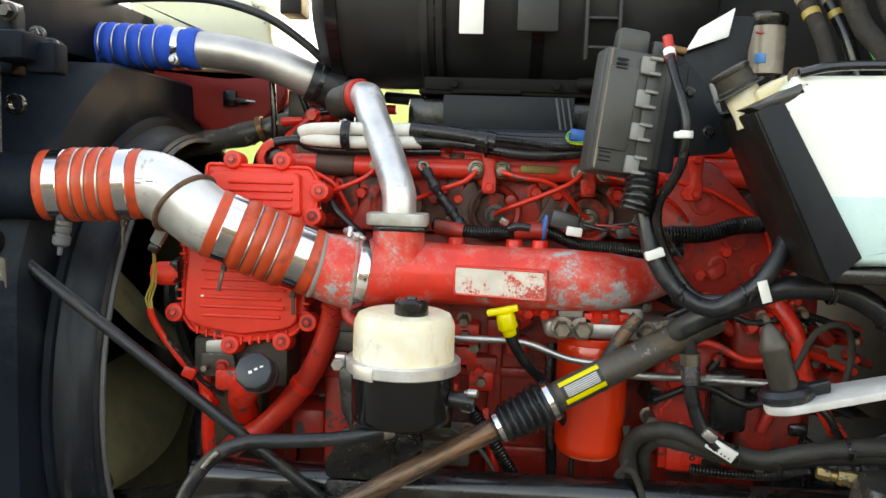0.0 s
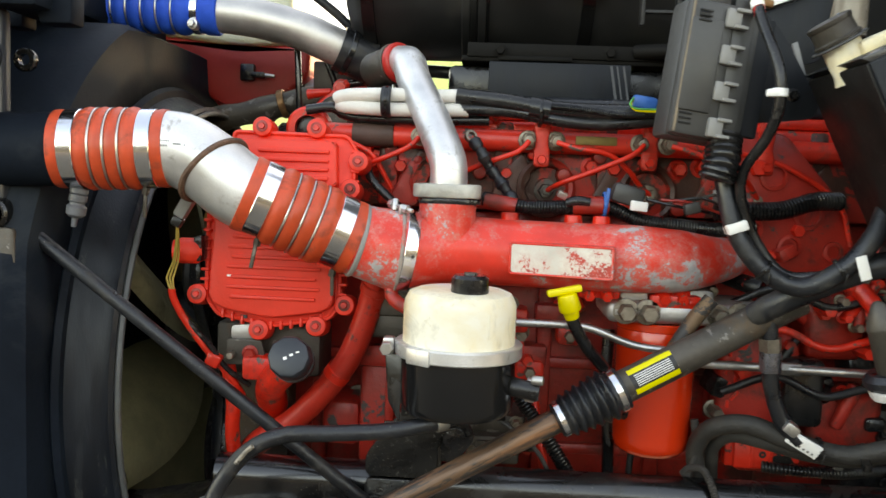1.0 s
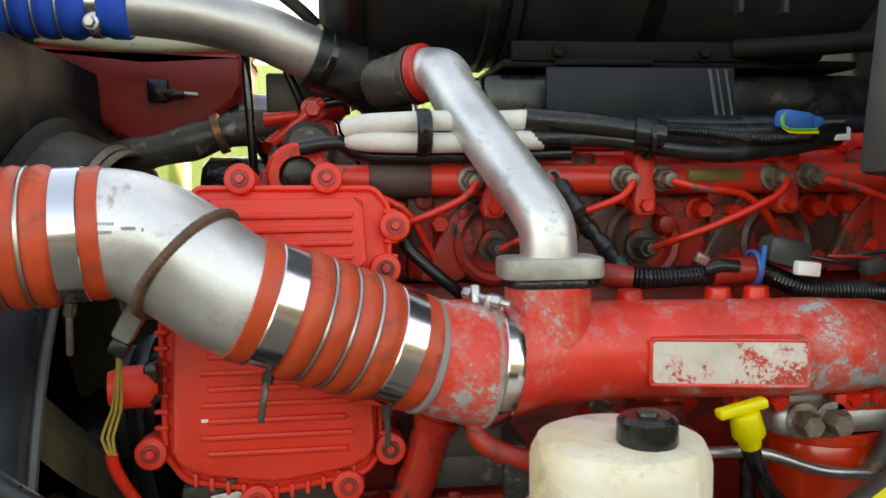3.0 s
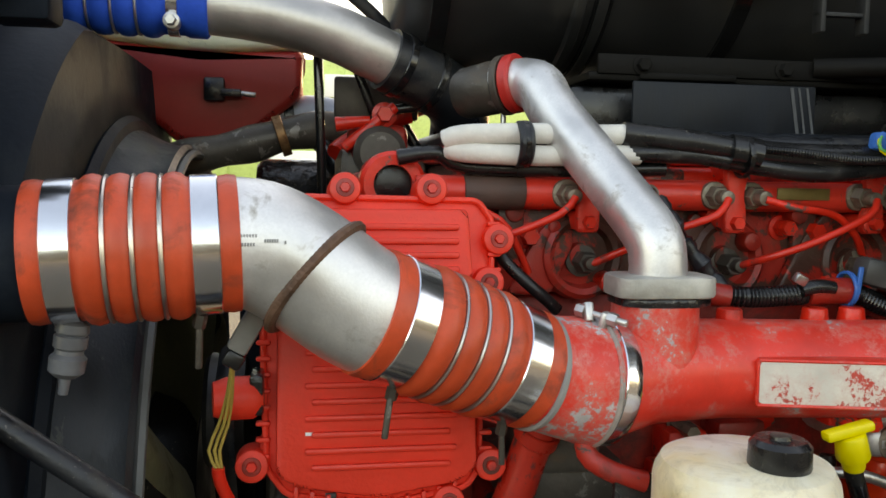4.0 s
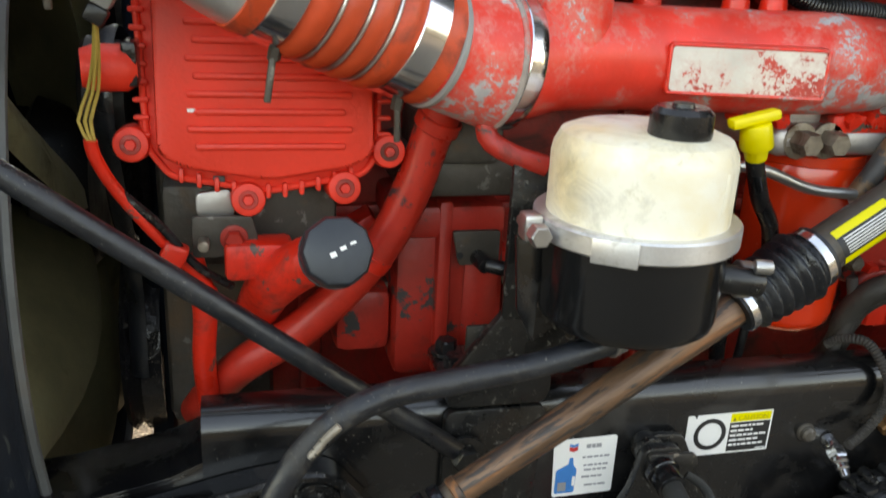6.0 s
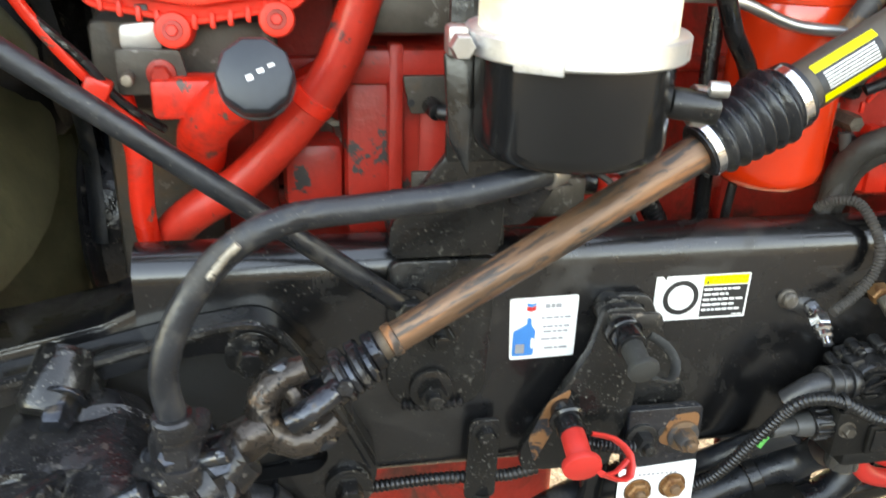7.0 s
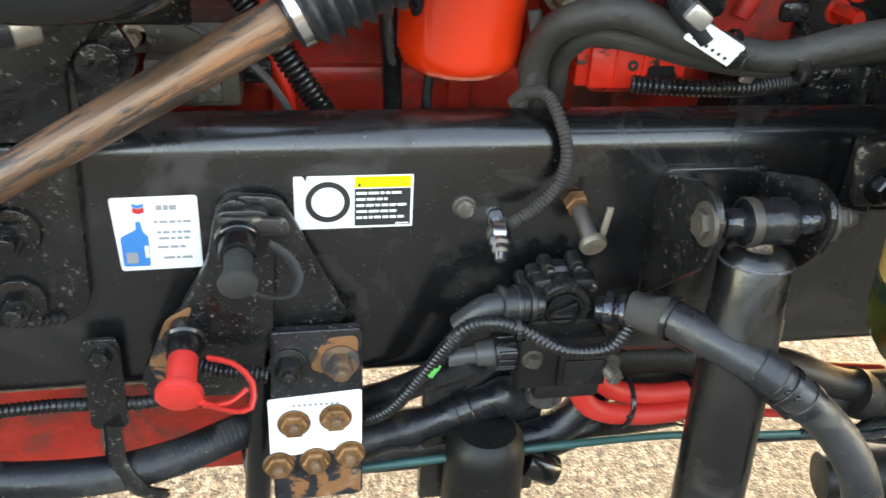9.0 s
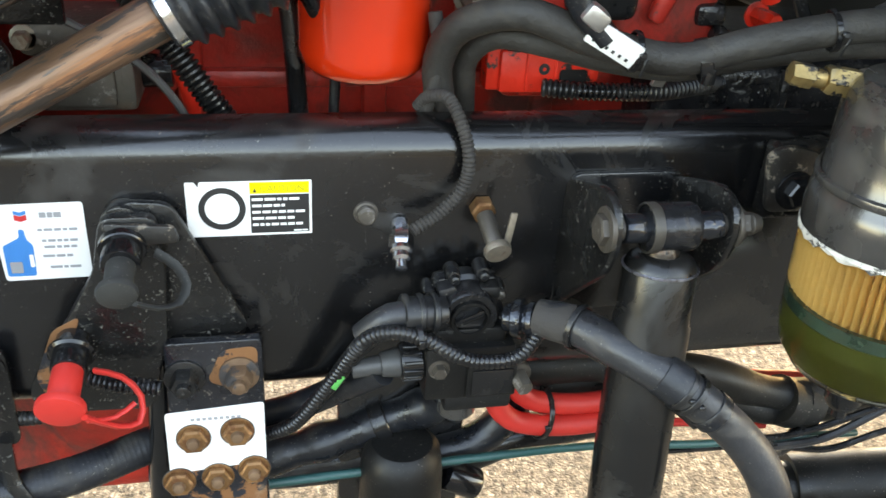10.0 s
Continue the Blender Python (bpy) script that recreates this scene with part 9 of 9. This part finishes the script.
part("worn_patch", prism(rounded([(0.409, 1.030), (0.436, 1.030), (0.436, 1.009), (0.409, 1.009)], 0.004), 0.001, facing(0.0925), 0.0003, 1), M_plastic, pb, "paint worn to black iron")
# Black ring stands for the shade within the port.
part("port", ring((0.394, 0.0935, 1.030), (0.394, 0.0915, 1.030), 0.002, 0.0052, 20, 0.0006), M_ink, pb, "black ring for the shade in an open port")
part("upper_shell", sweep([(0.340, 0.112, 1.052), (0.352, 0.112, 1.064), (0.38, 0.112, 1.069), (0.42, 0.112, 1.067), (0.445, 0.112, 1.058)], 0.006, 10), M_red_dirty, pb)
part("foil_scrap", box((0.014, 0.004, 0.008), Matrix.Translation((0.488, 0.052, 1.030)) @ pose(0, 0, 0, 20, 10, 15), 0.001), M_zinc, pb)
hose("block_loom", [(0.03, 0.10, 1.10), (0.05, 0.09, 1.075), (0.068, 0.085, 1.052), (0.088, 0.08, 1.022), (0.108, 0.08, 0.99), (0.128, 0.09, 0.95)], 0.0098, M_loom, "grey-black corrugated loom against the block", "cable", ripple=0.14)
hose("block_lead", [(0.165, 0.13, 1.20), (0.162, 0.12, 1.12), (0.168, 0.11, 1.05), (0.172, 0.11, 0.97)], 0.009, M_loom, "black lead running down the block", "cable")
hose("thin_lead", [(-0.02, 0.09, 1.075), (0.015, 0.075, 1.060), (0.052, 0.065, 1.035), (0.076, 0.065, 1.00), (0.086, 0.07, 0.96)], 0.0035, M_greyplastic, "thin grey lead against the block", "cable", segs=8)
sk = thing("starter_bracket", (0.0, 0.15, 0.99), "bare grey casting low on the block", "casting")
part("body", block((-0.045, 0.10, 0.990), (0.036, 0.21, 1.034), 0.006), M_tube, sk)
part("shelf", block((-0.06, 0.12, 1.030), (0.046, 0.21, 1.062), 0.01), M_tube, sk)
part("raised_pad", block((-0.030, 0.095, 0.996), (0.020, 0.104, 1.028), 0.003), M_tube, sk)
part("side_boss", rod((0.034, 0.15, 1.012), (0.062, 0.15, 1.012), 0.015), M_greasy, sk)
for x, z in ((-0.052, 1.048), (0.030, 1.050), (-0.036, 1.012)):
    part("bolt", hexa((x, 0.122, z), (x, 0.105 if z > 1.02 else 0.092, z), 0.0075, 0.002), M_nut, sk)
hose("red_pipe", [(0.06, 0.16, 1.075), (0.065, 0.145, 1.03), (0.075, 0.14, 0.99), (0.08, 0.15, 0.95)], 0.007, M_red, "short red pipe running down the block", "pipe")


def washer_tank():
    t = thing("washer_tank", (0.6, -0.10, 1.35), "translucent white fluid tank in a black cradle", "tank")
    out = rounded([(0.398, 1.556), (0.420, 1.606), (0.80, 1.616), (0.80, 1.380), (0.500, 1.378)], 0.012)
    part("tank_body", prism(out, 0.155, facing(-0.045), 0.012, 3), M_tank, t, "milky white tank body")
    part("fluid_level", prism(rounded([(0.4475, 1.466), (0.799, 1.470), (0.799, 1.382), (0.4995, 1.380)], 0.005), 0.157, facing(-0.0445), 0.008, 3), M_fluid, t, "pale blue fluid in the tank bottom")
    d = Vector((0.500 - 0.398, 0, 1.378 - 1.556)).normalized()
    nrm = Vector((d.z, 0, -d.x))
    a, c = Vector((0.393, 0, 1.572)), Vector((0.497, 0, 1.384))
    side = prism([(a.x, a.z), (c.x, c.z), (c.x + nrm.x * 0.026 - 0.004, c.z + nrm.z * 0.026 - 0.016), (a.x + nrm.x * 0.026, a.z + nrm.z * 0.026)], 0.165, facing(-0.040), 0.002)
    part("cradle_side", side, M_plastic, t)
    part("cradle_face", prism([(a.x + 0.010, a.z), (c.x + 0.010, c.z + 0.006), (c.x + nrm.x * 0.024 - 0.003, c.z + nrm.z * 0.024 - 0.014), (a.x + nrm.x * 0.024, a.z + nrm.z * 0.024)], 0.006, facing(-0.2055), 0.0012), M_panel, t, "dark grey strap face")
    part("cradle_base", block((0.478, -0.208, 1.357), (0.82, -0.04, 1.375), 0.003), M_frame, t)
    part("cradle_top", prism([(0.366, 1.566), (0.386, 1.560), (0.432, 1.585), (0.425, 1.597)], 0.165, facing(-0.035), 0.002), M_frame, t)
    part("top_strap", sweep([(0.42, -0.203, 1.607), (0.47, -0.205, 1.617), (0.60, -0.205, 1.620), (0.80, -0.205, 1.622)], 0.006, 8), M_frame, t)
    d2 = Vector((-0.52, 0, 0.85)).normalized()
    base = Vector((0.396, -0.125, 1.556))
    part("filler_neck", lathe([(0.026, 0.0), (0.023, 0.010), (0.022, 0.048), (0, 0.049)], axis(base, base + d2), 28), M_poly, t)
    cp = lathe([(0, 0), (0.027, 0), (0.0275, 0.003), (0.025, 0.005), (0.0245, 0.020), (0.026, 0.022), (0.026, 0.026), (0.020, 0.028), (0, 0.0285)], axis(base + d2 * 0.047, base + d2), 32)
    part("filler_cap", cp, M_cone_stop, t, "dusty grey filler cap")
    part("cap_skirt", ring(base + d2 * 0.043, base + d2 * 0.046, 0.022, 0.033, 32, 0.001), M_greyplastic, t)
    part("neck_shoulder", box((0.052, 0.05, 0.024), Matrix.Translation((0.412, -0.13, 1.592)) @ pose(0, 0, 0, 0, -25, 0), 0.006), M_poly, t)
    part("bolt", hexa((0.430, -0.17, 1.606), (0.432, -0.19, 1.608), 0.009, 0.002), M_tube, t)
    return t


def hood_latch():
    t = thing("hood_bump_stop", (0.47, -0.20, 1.18), "grey cone stop on a pale painted arm", "bracket")
    lo = rounded([(0.405, -0.215), (0.425, -0.235), (0.60, -0.240), (0.83, -0.235), (0.83, -0.185), (0.60, -0.18), (0.44, -0.165), (0.412, -0.18)], 0.012)
    m = Matrix.Translation((0.43, -0.2, 1.198)) @ pose(0, 0, 0, 0, -14, 0) @ Matrix.Translation((-0.43, 0.2, 0))
    part("arm", prism(lo, 0.010, m, 0.002), surface("pale_grey_paint", (0.52, 0.50, 0.48), 0.5, dirt=0.2), t, "pale painted flat arm")
    part("pad", lathe([(0, 0), (0.030, 0), (0.034, 0.005), (0.034, 0.012), (0.028, 0.018), (0, 0.018)], axis((0.436, -0.198, 1.208), (0.424, -0.198, 1.26)), 30), M_rubber, t, "black rubber pad")
    part("pad_tail", sweep([(0.440, -0.20, 1.216), (0.458, -0.2, 1.222), (0.482, -0.2, 1.229)], 0.015, 12, flat=0.6), M_rubber, t)
    part("cone", lathe([(0, 0), (0.0168, 0), (0.0172, 0.003), (0.0168, 0.050), (0.0178, 0.052), (0.0172, 0.056), (0.0070, 0.080), (0.003, 0.083), (0, 0.0835)], axis((0.430, -0.200, 1.225), (0.405, -0.203, 1.30)), 28), M_cone_stop, t, "worn grey cone")
    return t


washer_tank()
hood_latch()


def brake_fluid_cup():
    t = thing("clutch_reservoir", (0.478, 0.10, 1.62), "small clear reservoir with a black lid and blue label", "reservoir")
    c = axis((0.470, 0.10, 1.640), (0.470, 0.10, 2))
    part("cup", lathe([(0, 0), (0.026, 0), (0.026, 0.004), (0.0265, 0.06), (0.0265, 0.072), (0, 0.072)], c, 32), surface("hazy_brown_plastic", (0.30, 0.25, 0.20), 0.3, vary=0.3, bump=0.1, dirt=0.2), t, "hazy clear cup")
    part("lid", lathe([(0, 0.072), (0.028, 0.072), (0.0295, 0.075), (0.0295, 0.088), (0.026, 0.092), (0, 0.093)], c, 32), M_loom, t)
    part("bracket", block((0.49, 0.09, 1.632), (0.81, 0.15, 1.640), 0.002), M_frame, t)
    part("blue_label", box((0.016, 0.003, 0.014), Matrix.Translation((0.455, 0.078, 1.662)) @ pose(0, 0, 0, 0, 0, -30), 0.0005), M_lblblue, t)
    part("red_label", box((0.012, 0.003, 0.003), Matrix.Translation((0.452, 0.0785, 1.70)) @ pose(0, 0, 0, 0, 0, -30), 0.0005), M_lblred, t)
    return t


brake_fluid_cup()


def firewall():
    # Unseen body behind the front wall is stretched back and up to cast shade.
    b = block((0.80, -0.34, 1.0), (6.0, 1.46, 3.9), 0.06)
    return solo("wall_firewall", b, M_cab, "dark front wall of the truck cab with an added shading body", "wall", kind="structure")


firewall()
wb = thing("cowl_bracket", (0.37, 0.06, 1.60), "white painted corner plate on a dark cowl bracket", "bracket")
part("white_plate", prism([(0.338, 1.666), (0.356, 1.699), (0.406, 1.730), (0.398, 1.688)], 0.008, facing(0.054), 0.001), surface("white_panel_paint", (0.85, 0.85, 0.85), 0.4, vary=0.05), wb)
part("web", prism(rounded([(0.335, 1.66), (0.385, 1.680), (0.40, 1.72), (0.44, 1.72), (0.42, 1.60), (0.37, 1.58)], 0.006), 0.012, facing(0.07), 0.002), M_panel, wb)
part("edge_strip", prism([(0.367, 1.615), (0.374, 1.618), (0.388, 1.575), (0.381, 1.575)], 0.004, facing(0.02), 0.0005), M_tabs, wb, "pale worn edge strip")
solo("wall_cowl", block((0.46, 0.40, 1.55), (0.80, 0.42, 2.6), 0.004), M_cab, "dark cowl wall before the cab", "wall", kind="structure")
hose("cab_harness", [(0.56, 0.06, 1.85), (0.555, 0.02, 1.76), (0.57, 0.0, 1.70), (0.60, -0.02, 1.655), (0.63, -0.02, 1.60)], 0.0145, M_clothbrown, "dusty wrapped harness in front of the cab", "cable", "cab harnesses")
hose("cab_harness", [(0.60, 0.04, 1.85), (0.60, 0.0, 1.75), (0.62, -0.02, 1.69), (0.66, -0.04, 1.64), (0.70, -0.02, 1.55)], 0.0165, M_clothbrown, "dusty wrapped harness in front of the cab", "cable", "cab harnesses")
hose("cab_harness", [(0.70, 0.05, 1.80), (0.66, 0.0, 1.775), (0.625, -0.03, 1.74), (0.615, -0.04, 1.69), (0.64, -0.04, 1.63)], 0.0125, M_loom, "dusty wrapped harness in front of the cab", "cable", "cab harnesses")
hose("cab_harness", [(0.71, 0.06, 1.82), (0.69, 0.0, 1.79), (0.66, -0.03, 1.75), (0.65, -0.04, 1.70), (0.67, -0.04, 1.62)], 0.0125, M_loom, "dusty wrapped harness in front of the cab", "cable", "cab harnesses")
for k, (x, r) in enumerate(((0.50, 0.012), (0.535, 0.010), (0.66, 0.013), (0.73, 0.015), (0.76, 0.011))):
    h = thing("cab_harness", (x, 0.0, 1.60), "dusty wrapped harness with tan sleeves by the cab", "cable", "cab harnesses")
    pts = [(x, 0.12, 1.88), (x - 0.01, 0.09, 1.80), (x + 0.012, 0.06, 1.74), (x + 0.03, 0.03, 1.68), (x + 0.05, 0.02, 1.60)]
    part("loom", sweep(pts, r, 12), M_loom if k % 2 else M_clothbrown, h)
    part("tan_sleeve", sweep([Vector(pts[1]).lerp(Vector(pts[2]), q) for q in (0.1, 0.5, 0.95)], r * 1.15, 12), M_tan, h, "tan cloth sleeve")
    part("yellow_tape", ring(Vector(pts[2]).lerp(Vector(pts[3]), 0.2), Vector(pts[2]).lerp(Vector(pts[3]), 0.36), r * 0.9, r * 1.12, 16, 0.0005), M_yelwire, h, "dull yellow tape")
hose("green_wire", [(0.57, 0.05, 1.80), (0.558, 0.02, 1.74), (0.57, 0.0, 1.69), (0.60, 0.0, 1.64)], 0.003, M_greenwire, "thin green wire among the harnesses", "cable", segs=8)
hose("rear_lead", [(0.52, 0.02, 1.20), (0.54, 0.0, 1.26), (0.58, 0.0, 1.27), (0.60, 0.02, 1.22), (0.59, 0.03, 1.15)], 0.0050, M_wrap, "looped dusty lead behind the cone stop", "cable")
hose("rear_lead", [(0.50, 0.03, 1.16), (0.56, 0.01, 1.14), (0.60, 0.01, 1.09), (0.66, 0.0, 1.11), (0.74, 0.0, 1.16)], 0.0060, M_loom, "looped dusty lead behind the cone stop", "cable")
hose("thin_rail_lead", [(0.275, 0.05, 1.0), (0.285, 0.045, 1.05), (0.28, 0.05, 1.09)], 0.006, M_wrap, "short dusty lead beside the coolant hose", "cable")


# ---------------------------------------------------------------- ties, unions and bolts
def small_things():
    for p, d, r in (((0.322, -0.072, 1.320), (0.7, -0.2, -0.5), 0.0135), ((0.405, -0.098, 1.326), (0.8, -0.2, 0.5), 0.0135), ((0.52, -0.085, 1.332), (1, 0, 0), 0.0172),
                    ((0.60, -0.085, 1.296), (0.7, 0, -0.6), 0.0172), ((0.43, -0.012, 1.075), (1, -0.1, -0.1), 0.0150), ((0.58, -0.042, 1.100), (1, -0.2, 0.2), 0.0150)):
        q = Vector(p)
        w = Vector(d).normalized() * 0.0025
        b = ring(q - w, q + w, r, r + 0.0016, 18, 0.0005)
        box((0.006, 0.005, 0.005), Matrix.Translation(q + Vector((0, -r - 0.002, 0.001))), 0.001, 1, b)
        box((0.0025, 0.0012, 0.016), Matrix.Translation(q + Vector((0.002, -r - 0.003, -0.009))) @ pose(0, 0, 0, 15, 10, 0), 0.0004, 1, b)
        solo("cable_tie", b, M_loom, "thin black cable tie round a hose", "cable tie", "cable ties on hoses")
    f = thing("hose_union", (0.356, -0.014, 1.20), "olive steel union on the dropping hose", "fitting")
    part("nut", hexa((0.3555, -0.0155, 1.224), (0.3575, -0.0145, 1.205), 0.0150), M_nut, f)
    part("ferrule", ring((0.3575, -0.0145, 1.206), (0.3605, -0.0125, 1.178), 0.0122, 0.0142, 22, 0.001), M_oldsteel, f)
    g = thing("plate_bolts", (0.36, -0.008, 1.53), "small black bolts on the fuse box plate", "bolt")
    for x, z in ((0.365, 1.545), (0.335, 1.60), (0.30, 1.53)):
        part("bolt", hexa((x, -0.006, z), (x, -0.014, z), 0.006, 0.0015), M_loom, g)
    h = thing("sensor_wires", (0.30, 0.07, 1.36), "thin loose wires above the manifold", "cable")
    for k in range(4):
        y = 0.082 - 0.004 * k
        part("wire", sweep([(0.20 + 0.02 * k, y, 1.400), (0.24 + 0.02 * k, y - 0.01, 1.392 + 0.006 * k), (0.29 + 0.015 * k, y, 1.384), (0.33, y + 0.01, 1.372 + 0.006 * k), (0.36, y + 0.02, 1.35)], 0.0022, 8), (M_loom, M_red_dirty, M_loom, M_wrap)[k], h)
    part("grey_socket", box((0.022, 0.018, 0.016), Matrix.Translation((0.262, 0.068, 1.390)) @ pose(0, 0, 0, 0, -15, 0), 0.003), M_greyplastic, h)
    part("white_mark", box((0.008, 0.004, 0.018), Matrix.Translation((0.296, 0.075, 1.408)), 0.001), M_tabs, h)
    m = thing("mount_hardware", (-0.10, 0.0, 1.03), "greasy bolts and shims on the engine mount", "bolt")
    for x, y, z in ((-0.165, 0.03, 1.024), (-0.115, 0.03, 1.024), (-0.165, 0.065, 1.024)):
        part("bolt", hexa((x, y, z), (x, y, z + 0.014), 0.011, 0.003), M_greasy, m)
    part("shim", block((-0.16, 0.012, 1.035), (-0.105, 0.018, 1.075), 0.002), M_tube, m)
    part("spacer", rod((-0.06, 0.035, 1.06), (-0.06, -0.005, 1.06), 0.016), M_greasy, m)
    part("bracket_web", prism(rounded([(-0.13, 1.024), (-0.055, 1.024), (-0.03, 1.06), (-0.05, 1.10), (-0.10, 1.09)], 0.010), 0.010, facing(0.012), 0.003), M_greasy, m)


small_things()
